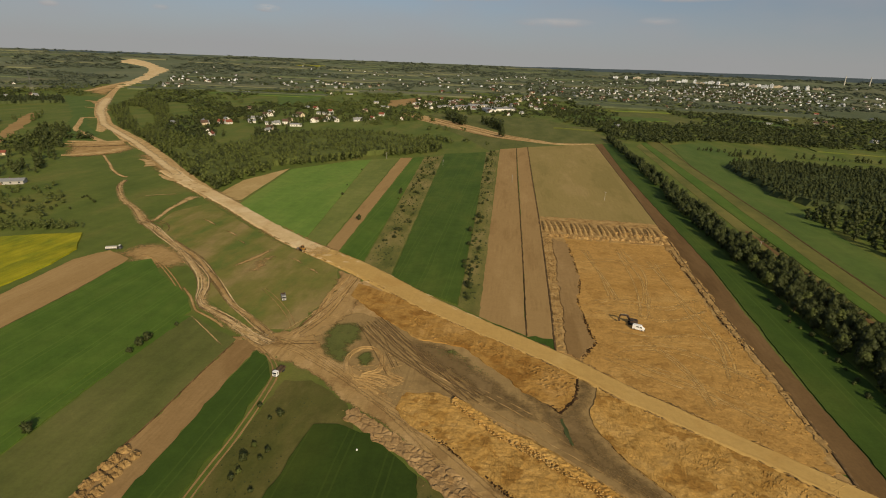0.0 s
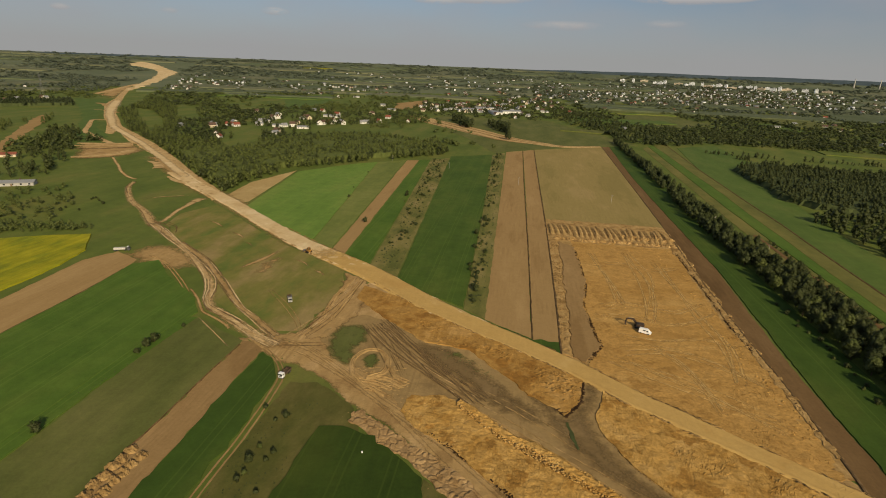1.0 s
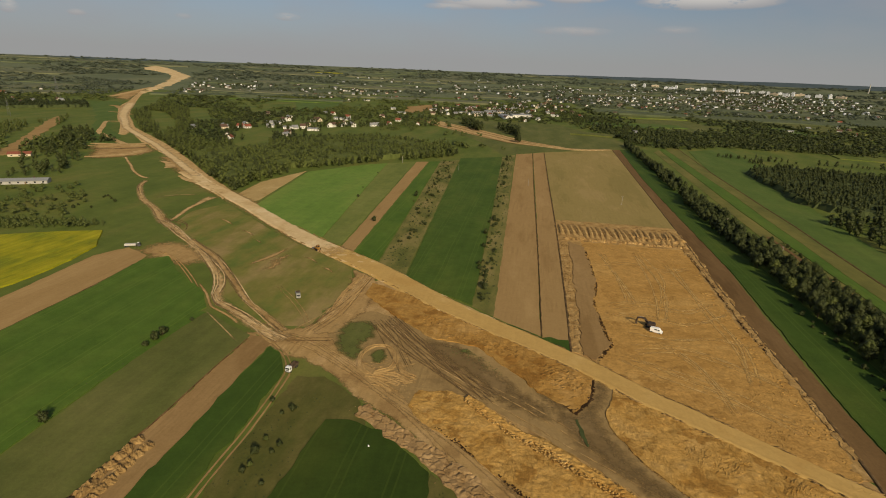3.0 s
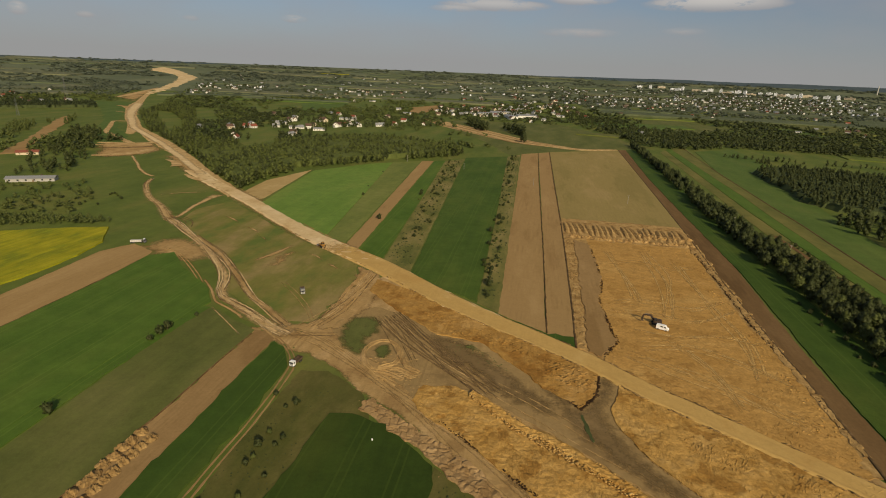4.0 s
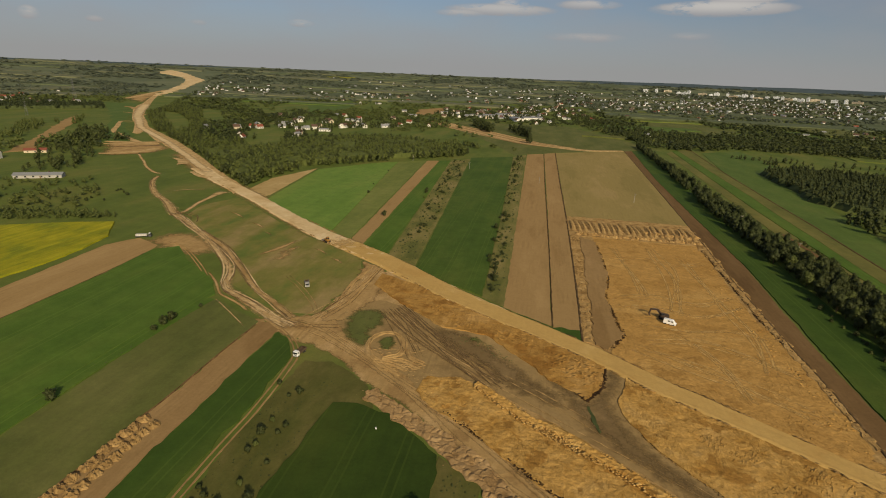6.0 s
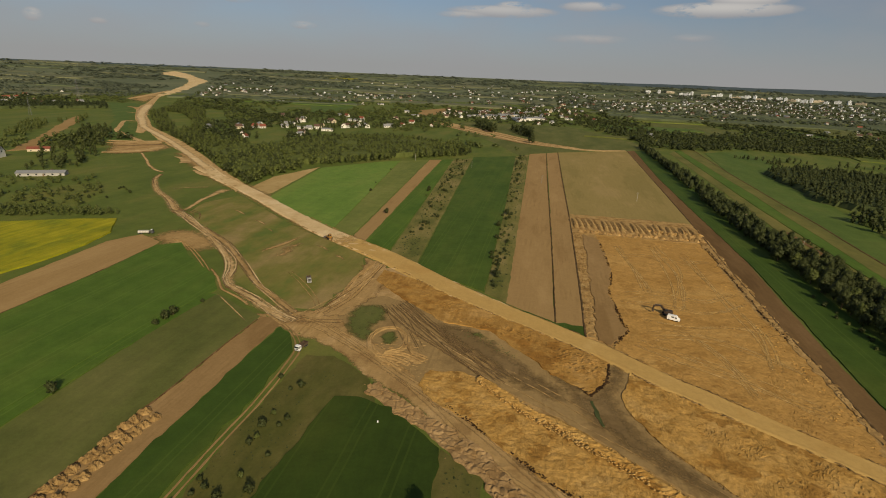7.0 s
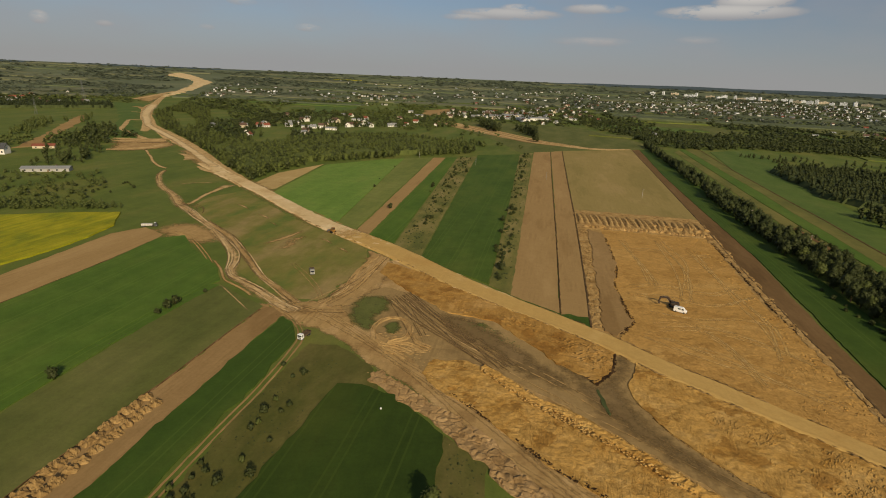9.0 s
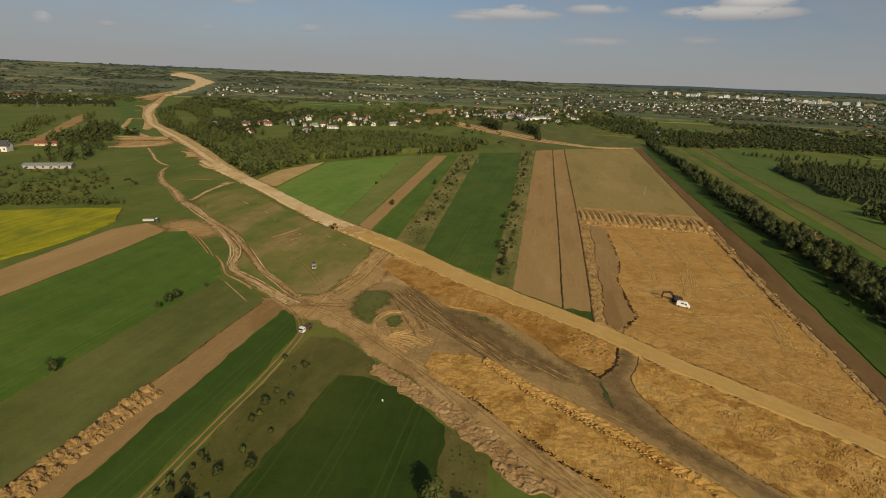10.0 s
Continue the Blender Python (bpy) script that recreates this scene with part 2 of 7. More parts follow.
M["brown"] = soil("dark ploughed earth", (0.158, 0.095, 0.04), (0.13, 0.077, 0.032), (0.186, 0.113, 0.05), 0.04, (1.5, 0.3), 0, 0.25, 0.1, 0.3)
M["roadpale"] = soil("pale graded stone dust", (0.62, 0.455, 0.24), (0.54, 0.375, 0.18), (0.68, 0.52, 0.3), 0.05, (1, 1), 50, 0.2, 0.1, 0.35)
M["sandfield"] = soil("stripped golden sand", (0.44, 0.254, 0.075), (0.39, 0.22, 0.061), (0.485, 0.294, 0.095), 0.05, (0.3, 1.2), -8, 0.0, 0.6, 0.8, (0.36, 0.2, 0.056), 0.34)
M["fallow"] = soil("pale fallow earth", (0.42, 0.295, 0.125), (0.36, 0.245, 0.098), (0.48, 0.345, 0.155), 0.04, (1, 1), 0, 0.2, 0.1, 0.3)
M["strip"] = soil("bare tan earth", (0.295, 0.186, 0.078), (0.245, 0.15, 0.06), (0.345, 0.222, 0.096), 0.04, (1.2, 0.25), 0, 0.3, 0.1, 0.3)
M["sandlight"] = soil("dry pale sand", (0.46, 0.282, 0.092), (0.4, 0.235, 0.07), (0.51, 0.325, 0.115), 0.2, (1, 1), 0, 0.0, 0.4)
M["rut"] = soil("damp rut earth", (0.13, 0.082, 0.038), (0.09, 0.056, 0.026), (0.19, 0.12, 0.058), 0.3, (1, 1), 0, 0.0, 0.5)
M["slab"] = soil("caked pale topsoil", (0.305, 0.196, 0.089), (0.235, 0.145, 0.062), (0.375, 0.247, 0.118), 0.2, (1, 1), 0, 0.0, 0.4, 0.5)
M["dampfloor"] = soil("damp dark floor", (0.192, 0.128, 0.056), (0.16, 0.105, 0.046), (0.226, 0.152, 0.069), 0.08, (1, 1), 52, 0.3, 0.15, 0.35)
M["tipped"] = soil("tipped sandy soil", (0.37, 0.232, 0.087), (0.26, 0.152, 0.054), (0.45, 0.295, 0.122), 0.2, (1, 1), 0, 0.0, 0.6)
M["topsoil"] = soil("stripped topsoil", (0.285, 0.18, 0.07), (0.21, 0.128, 0.05), (0.355, 0.228, 0.094), 0.1, (1, 1), 0, 0.0, 0.5)
M["spoil"] = soil("dumped subsoil", (0.3, 0.186, 0.073), (0.2, 0.118, 0.045), (0.39, 0.25, 0.105), 0.25, (1, 1), 0, 0.0, 0.7)
M["humus"] = soil("dark humus", (0.04, 0.022, 0.011), (0.025, 0.014, 0.008), (0.075, 0.044, 0.022), 0.2, (1, 1), 0, 0.0, 0.6)
M["sand"] = soil("golden sand", (0.475, 0.279, 0.079), (0.4, 0.22, 0.054), (0.525, 0.323, 0.105), 0.11, (1, 1), 20, 0.0, 0.8, 0.85, (0.31, 0.16, 0.037), 0.45)
M["orange"] = soil("orange clay sand", (0.39, 0.218, 0.058), (0.29, 0.145, 0.033), (0.47, 0.28, 0.09), 0.06, (1, 1), 50, 0.35, 0.6, 0.6, None, 0.22)
M["roadsand"] = soil("compacted sandy carriageway", (0.5, 0.322, 0.108), (0.47, 0.292, 0.094), (0.54, 0.36, 0.135), 0.04, (1, 1), 50, 0.12, 0.06, 0.25)
M["haul"] = soil("trodden haul road earth", (0.39, 0.252, 0.103), (0.31, 0.193, 0.077), (0.465, 0.308, 0.138), 0.09, (1, 1), 50, 0.4, 0.25, 0.45, None, 0.2)
M["grey"] = soil("dusty grey earth", (0.305, 0.204, 0.086), (0.245, 0.161, 0.068), (0.355, 0.239, 0.104), 0.05, (1, 1), 52, 0.35, 0.15, 0.35)
M["chalk"] = soil("pale dusty track", (0.47, 0.317, 0.142), (0.36, 0.23, 0.096), (0.57, 0.4, 0.2), 0.16, (1, 1), 0, 0.3, 0.6)


def worn(name, base, lo=0.22, hi=0.5, speck=0.9):
    """The same earth, worn thin towards its sides so that the ground below shows through in specks and streaks."""
    m = base.copy()
    m.name = name
    nt = m.node_tree
    att = nt.nodes.new("ShaderNodeAttribute")
    att.attribute_name = "wear"
    tc = nt.nodes.new("ShaderNodeTexCoord")
    total = att.outputs["Fac"]
    for scale, k in ((0.35, speck), (1.6, speck * 0.9)):
        n = nt.nodes.new("ShaderNodeTexNoise")
        n.inputs["Scale"].default_value = scale
        n.inputs["Detail"].default_value = 5
        nt.links.new(tc.outputs["Object"], n.inputs["Vector"])
        a = nt.nodes.new("ShaderNodeMath")
        a.operation = "MULTIPLY_ADD"
        a.inputs[1].default_value = k
        nt.links.new(n.outputs["Fac"], a.inputs[0])
        nt.links.new(total, a.inputs[2])
        total = a.outputs[0]
    r = nt.nodes.new("ShaderNodeMapRange")
    r.inputs["From Min"].default_value = lo + speck * 0.95
    r.inputs["From Max"].default_value = hi + speck * 0.95
    nt.links.new(total, r.inputs["Value"])
    nt.links.new(r.outputs[0], nt.nodes["Principled BSDF"].inputs["Alpha"])
    return m


M["chalkworn"] = worn("pale dusty track worn into grass", M["chalk"], 0.12, 0.75)
M["haulworn"] = worn("trodden earth worn into grass", M["haul"], 0.1, 0.7)
M["softrut"] = soil("soft brown rut", (0.185, 0.118, 0.054), (0.15, 0.095, 0.043), (0.22, 0.142, 0.066), 0.3, (1, 1), 0, 0.0, 0.4)
M["rutworn"] = worn("broken dark rut", M["softrut"], 0.1, 0.8, 0.8)
M["palesand"] = soil("dry trodden sand", (0.51, 0.325, 0.115), (0.47, 0.29, 0.095), (0.55, 0.36, 0.138), 0.2, (1, 1), 0, 0.0, 0.3)
M["sandworn"] = worn("broken pale tyre mark", M["palesand"], 0.15, 1.0, 1.0)
M["oliveworn"] = worn("thin dusty grass", M["olivedeep"], 0.1, 0.95, 0.9)
M["crestworn"] = worn("pale dry crest between ruts", M["roadpale"], 0.1, 0.6, 0.9)
M["dampworn"] = worn("drying damp earth", M["dampfloor"], 0.1, 0.95, 0.9)
M["roadsandworn"] = worn("golden sand running out over stone dust", M["roadsand"], 0.1, 0.6, 0.8)
# Distant field tones with haze painted in: paled and pushed towards blue-grey.
M["hazefield_a"] = crop("haze-tinted far pasture", (0.1, 0.118, 0.06), (0.085, 0.104, 0.05), (0.125, 0.136, 0.07), 0.1, 0, 0.01)
M["hazefield_b"] = crop("haze-tinted far hay meadow", (0.14, 0.146, 0.08), (0.115, 0.124, 0.066), (0.17, 0.168, 0.092), 0.1, 0, 0.01)
M["leaf"] = leafy("spring leaves", (0.105, 0.126, 0.033), (0.093, 0.113, 0.029), (0.117, 0.136, 0.037))
M["leafdark"] = leafy("dark leaves", (0.06, 0.073, 0.022), (0.051, 0.063, 0.018), (0.07, 0.083, 0.026))
M["conifer"] = leafy("pine needles", (0.05, 0.064, 0.022), (0.038, 0.049, 0.017), (0.066, 0.08, 0.029))
M["needles"] = crop("close conifer boughs", (0.064, 0.08, 0.028), (0.048, 0.061, 0.021), (0.08, 0.096, 0.035), 0.05, 0, 0.12)
# Leaves of the distant woods, greyed and lightened to paint in haze.
M["hazeleaf"] = leafy("haze-tinted far foliage", (0.116, 0.136, 0.09), (0.103, 0.121, 0.079), (0.128, 0.148, 0.098))
M["bark"] = plain("bark", (0.12, 0.085, 0.055), 0.95, 0, 0.6, 0.1)
M["white"] = plain("white render wall", (0.72, 0.69, 0.63), 0.85, 0, 0.2, 0.2)
M["townwhite"] = plain("clean white town render", (0.78, 0.8, 0.84), 0.85, 0, 0.15, 0.2)
M["cream"] = plain("cream render wall", (0.6, 0.5, 0.36), 0.85, 0, 0.2, 0.2)
M["greywall"] = plain("grey rendered wall", (0.42, 0.4, 0.37), 0.85, 0, 0.3, 0.2)
M["redroof"] = plain("red clay roof", (0.24, 0.08, 0.05), 0.8, 0, 0.4, 0.2)
M["brownroof"] = plain("brown tile roof", (0.12, 0.075, 0.055), 0.8, 0, 0.4, 0.2)
M["greyroof"] = plain("grey sheet roof", (0.3, 0.3, 0.3), 0.5, 0.2, 0.35, 0.4)
M["darkroof"] = plain("dark slate roof", (0.07, 0.07, 0.075), 0.6, 0, 0.4, 0.3)
M["glass"] = plain("window glass", (0.02, 0.025, 0.03), 0.08, 0, 0.1, 0.6)
M["vanwhite"] = plain("white vehicle paint", (0.85, 0.84, 0.82), 0.3, 0, 0.12, 0.5)
M["silver"] = plain("silver vehicle paint", (0.2, 0.2, 0.19), 0.4, 0.3, 0.2, 0.5)
M["machine"] = plain("worn orange machine paint", (0.3, 0.15, 0.03), 0.5, 0, 0.4, 0.4)
M["rust"] = plain("dark brown steel", (0.07, 0.045, 0.03), 0.6, 0.3, 0.4, 0.4)
M["tyre"] = plain("black rubber", (0.02, 0.02, 0.02), 0.9, 0, 0.3, 0.2)
M["steel"] = plain("grey steel", (0.2, 0.2, 0.2), 0.5, 0.6, 0.3, 0.4)
M["lamp"] = plain("lamp glass", (0.7, 0.7, 0.65), 0.15, 0, 0.1, 0.6)
M["tail"] = plain("red lamp glass", (0.3, 0.01, 0.01), 0.2, 0, 0.1, 0.6)
M["concrete"] = plain("weathered concrete", (0.5, 0.47, 0.42), 0.9, 0, 0.35, 0.2)
M["wood"] = plain("weathered timber", (0.2, 0.14, 0.09), 0.9, 0, 0.5, 0.2)
M["plastic"] = plain("white plastic", (0.85, 0.85, 0.83), 0.4, 0, 0.1, 0.4)

# ---- building helpers ----
rng = np.random.default_rng(7)


def lift(x, y):
    """Height of the land: flat round the works, rising gently to the far ridges."""
    r = math.hypot(x, y)
    h = 74 * max(0.0, (r - 1300) / 2690) ** 1.5
    return h


def mesh_from(name, verts, faces, material, smooth=False):
    me = bpy.data.meshes.new(name)
    me.from_pydata([tuple(v) for v in verts], [], [tuple(f) for f in faces])
    me.materials.append(material)
    if smooth:
        me.polygons.foreach_set("use_smooth", [True] * len(me.polygons))
    me.update()
    return me


def mesh_np(name, v, f, material, normals=None):
    """A mesh of triangles from two arrays; foliage takes soft normals that follow the crown's form."""
    me = bpy.data.meshes.new(name)
    me.vertices.add(len(v))
    me.vertices.foreach_set("co", np.asarray(v, np.float32).ravel())
    me.loops.add(len(f) * 3)
    me.loops.foreach_set("vertex_index", np.asarray(f, np.int32).ravel())
    me.polygons.add(len(f))
    me.polygons.foreach_set("loop_start", np.arange(0, len(f) * 3, 3, dtype=np.int32))
    me.materials.append(material)
    if normals is not None:
        me.attributes.new("custom_normal", "FLOAT_VECTOR", "POINT").data.foreach_set("vector", np.asarray(normals, np.float32).ravel())
    me.update(calc_edges=True)
    return me


def part(name, bm, material, parent, label=""):
    """Links a bmesh as one mesh object under a thing or a part."""
    me = bpy.data.meshes.new(name)
    bm.normal_update()
    bm.to_mesh(me)
    bm.free()
    me.materials.append(material)
    ob = new(name, me)
    ob.parent = parent
    if label:
        tagged(ob, label)
    return ob


def box(sx, sy, sz, at=(0, 0, 0), bevel=0.0, bm=None, taper=1.0, turn=None):
    """A box on its base, its top scaled by taper, its edges bevelled."""
    b = bmesh.new()
    bmesh.ops.create_cube(b, size=1)
    for v in b.verts:
        k = taper if v.co.z > 0 else 1
        v.co = Vector((v.co.x * sx * k, v.co.y * sy * k, (v.co.z + 0.5) * sz))
    if bevel:
        bmesh.ops.bevel(b, geom=b.edges[:], offset=bevel, segments=2, affect="EDGES", profile=0.6)
    m = Matrix.Translation(at) @ (turn or Matrix())
    bmesh.ops.transform(b, matrix=m, verts=b.verts)
    if bm is None:
        return b
    merge(bm, b)
    return bm


def merge(bm, other):
    me = bpy.data.meshes.new("merge")
    other.to_mesh(me)
    other.free()
    bm.from_mesh(me)
    bpy.data.meshes.remove(me)


def rod(a, b, r0, r1=None, n=8, bm=None):
    """A tapered rod between two points."""
    a, b = Vector(a), Vector(b)
    o = bmesh.new()
    bmesh.ops.create_cone(o, cap_ends=True, segments=n, radius1=r0, radius2=r0 if r1 is None else r1, depth=(b - a).length)
    m = Matrix.Translation((a + b) / 2) @ (b - a).to_track_quat("Z", "Y").to_matrix().to_4x4()
    bmesh.ops.transform(o, matrix=m, verts=o.verts)
    if bm is None:
        return o
    merge(bm, o)
    return bm


def inside(px, py, poly):
    """Which of the points lie in the polygon."""
    ok = np.zeros(len(px), bool)
    n = len(poly)
    for i in range(n):
        (x0, y0), (x1, y1) = poly[i], poly[(i + 1) % n]
        if y0 == y1:
            continue
        c = ((y0 > py) != (y1 > py)) & (px < (x1 - x0) * (py - y0) / (y1 - y0) + x0)
        ok ^= c
    return ok


def resample(line, step, closed=False):
    pts = [Vector((*p, 0)) for p in line]
    if closed:
        pts.append(pts[0])
    out = []
    for a, b in zip(pts, pts[1:]):
        n = max(1, int((b - a).length / step))
        out += [a.lerp(b, i / n) for i in range(n)]
    if not closed:
        out.append(pts[-1])
    return out


def smooth_line(line, step):
    """A curve through the points, at even steps."""
    p = [Vector((*q, 0)) for q in line]
    p = [p[0] * 2 - p[1]] + p + [p[-1] * 2 - p[-2]]
    out = []
    for i in range(1, len(p) - 2):
        a, b, c, d = p[i - 1:i + 3]
        n = max(2, int((c - b).length / step))
        for k in range(n):
            t = k / n
            out.append(0.5 * (2 * b + (c - a) * t + (2 * a - 5 * b + 4 * c - d) * t * t + (3 * b - a - 3 * c + d) * t ** 3))
    out.append(p[-2])
    return out


def patch(name, outline, z, material, label, category, res=6.0, amp=0.0, grain=0.3, ragged=0.4, drop=None, lean=0.25, relief=None, kind="structure", edge_step=None, fade=0.0):
    """A slab of ground with a ragged edge, its top at z with relief, its sides down to the land below."""
    from mathutils.geometry import delaunay_2d_cdt
    ring = resample(outline, edge_step or max(1.2, res * 0.8), True)
    big = [Vector((p.x + ragged * (noise.noise((p.x * 0.35, p.y * 0.35, 1.7 + z)) * 1.4 + noise.noise((p.x * 0.07, p.y * 0.07, 3))),
                   p.y + ragged * (noise.noise((p.x * 0.35, p.y * 0.35, 9.1 + z)) * 1.4 + noise.noise((p.x * 0.07, p.y * 0.07, 6))))) for p in ring]
    b = np.array([(p.x, p.y) for p in big])
    x0, y0 = b.min(0)
    x1, y1 = b.max(0)
    gx, gy = np.meshgrid(np.arange(x0, x1, res), np.arange(y0, y1, res))
    gx = (gx + rng.uniform(-0.25, 0.25, gx.shape) * res).ravel()
    gy = (gy + rng.uniform(-0.25, 0.25, gy.shape) * res).ravel()
    keep = inside(gx, gy, [tuple(p) for p in b])
    gx, gy = gx[keep], gy[keep]
    if len(gx):
        far = np.ones(len(gx), bool)
        for i in range(0, len(b), 64):
            d = (gx[:, None] - b[None, i:i + 64, 0]) ** 2 + (gy[:, None] - b[None, i:i + 64, 1]) ** 2
            far &= d.min(1) > (0.5 * res) ** 2
        gx, gy = gx[far], gy[far]
    nb = len(big)
    pts = [Vector((p.x, p.y)) for p in big] + [Vector((float(a), float(c))) for a, c in zip(gx, gy)]
    vs, _, fs, *_ = delaunay_2d_cdt(pts, [(i, (i + 1) % nb) for i in range(nb)], [], 1, 1e-4)
    verts = []
    for p in vs:
        h = z + lift(p.x, p.y)
        if amp:
            h += amp * (noise.fractal((p.x * grain, p.y * grain, 2.0), 0.8, 2.0, 4) + 0.4 * noise.noise((p.x * grain * 0.25, p.y * grain * 0.25, 5)))
        if relief:
            h += relief(p.x, p.y)
        verts.append((p.x, p.y, h))
    faces = [tuple(f) for f in fs]
    n0 = len(verts)
    count = {}
    for f in faces:
        for a, c in zip(f, f[1:] + f[:1]):
            count[(a, c)] = 1
    rim = [(a, c) for (a, c) in count if (c, a) not in count]
    low = {}
    down = 0.06 if drop is None else drop
    for a, c in rim:
        for i, (q, r) in ((a, (a, c)), (c, (a, c))):
            if i not in low:
                d = Vector((verts[r][1] - verts[q][1], -(verts[r][0] - verts[q][0]), 0))
                d = d.normalized() * lean * abs(z) if d.length else d
                low[i] = len(verts)
                verts.append((verts[i][0] + d.x, verts[i][1] + d.y, lift(verts[i][0], verts[i][1]) - down))
    faces += [(c, a, low[a], low[c]) for a, c in rim]
    ob = new(name, mesh_from(name, verts, faces, material))
    wear = np.zeros(len(verts))
    if fade:
        at = np.array([v[:2] for v in verts[:n0]])
        near = np.full(n0, 1e9)
        for i in range(0, len(b), 64):
            near = np.minimum(near, np.hypot(at[:, None, 0] - b[None, i:i + 64, 0], at[:, None, 1] - b[None, i:i + 64, 1]).min(1))
        wear[:n0] = np.minimum(1, near / fade)
    ob.data.attributes.new("wear", "FLOAT", "POINT").data.foreach_set("value", wear)
    return tagged(ob, label, category, kind=kind)


def strip(name, line, widths, profile, material, label, category, step=3.0, ragged=0.3, z=0.0, parent=None, wobble=0.0, rough=0.0, ends=0.0):
    """A ribbon of ground along a curve. profile: (share of the half width, height) from one edge to the other.
    The attribute wear is 1 along the middle and 0 at the sides (or, with ends, 0 at the last metres of the line)."""
    pts = smooth_line(line, step)
    n = len(pts)
    verts, faces, wear = [], [], []
    k = len(profile)
    top = max(abs(u) for u, _ in profile)
    run = [0.0]
    for a, b in zip(pts, pts[1:]):
        run.append(run[-1] + (b - a).length)
    for i, p in enumerate(pts):
        d = (pts[min(i + 1, n - 1)] - pts[max(i - 1, 0)]).normalized()
        side = Vector((d.y, -d.x, 0))
        w = np.interp(i / (n - 1) * (len(widths) - 1), range(len(widths)), widths)
        tip = min(run[i], run[-1] - run[i])
        for j, (u, h) in enumerate(profile):
            edge = ragged * noise.noise((p.x * 0.3, p.y * 0.3, j * 0.37 + (5 if u > 0 else 0))) * (1.0 if abs(u) > 0.85 else 0.35)
            q = p + side * (u * w / 2 + edge + wobble * noise.noise((p.x * 0.05, p.y * 0.05, 8)))
            hh = h + (rough * noise.fractal((q.x * 0.8, q.y * 0.8, 1.0), 0.8, 2, 3) if h > 0.02 else 0)
            verts.append((q.x, q.y, z + hh + lift(q.x, q.y)))
            wear.append(min(1.0, tip / ends) if ends else min(1 - abs(u) / top, 0.15 + tip / 8))
    for i in range(n - 1):
        for j in range(k - 1):
            a = i * k + j
            faces.append((a, a + 1, a + k + 1, a + k))
    ob = new(name, mesh_from(name, verts, [f[::-1] for f in faces], material))
    me = ob.data
    if me.polygons[0].normal.z < 0:
        me.flip_normals()
    me.attributes.new("wear", "FLOAT", "POINT").data.foreach_set("value", wear)
    if parent:
        ob.parent = parent
        return ob
    return tagged(ob, label, category, kind="structure")


# icosahedron for lumps and inner crowns
PHI = (1 + 5 ** 0.5) / 2
ICO_V = np.array([(-1, PHI, 0), (1, PHI, 0), (-1, -PHI, 0), (1, -PHI, 0), (0, -1, PHI), (0, 1, PHI), (0, -1, -PHI), (0, 1, -PHI),
                  (PHI, 0, -1), (PHI, 0, 1), (-PHI, 0, -1), (-PHI, 0, 1)]) / math.hypot(1, PHI)
ICO_F = np.array([(0, 11, 5), (0, 5, 1), (0, 1, 7), (0, 7, 10), (0, 10, 11), (1, 5, 9), (5, 11, 4), (11, 10, 2), (10, 7, 6), (7, 1, 8),
                  (3, 9, 4), (3, 4, 2), (3, 2, 6), (3, 6, 8), (3, 8, 9), (4, 9, 5), (2, 4, 11), (6, 2, 10), (8, 6, 7), (9, 8, 1)])


OCT_V = np.array([(1, 0, 0), (-1, 0, 0), (0, 1, 0), (0, -1, 0), (0, 0, 1), (0, 0, -1)], float)
OCT_F = np.array([(0, 2, 4), (2, 1, 4), (1, 3, 4), (3, 0, 4), (2, 0, 5), (1, 2, 5), (3, 1, 5), (0, 3, 5)])


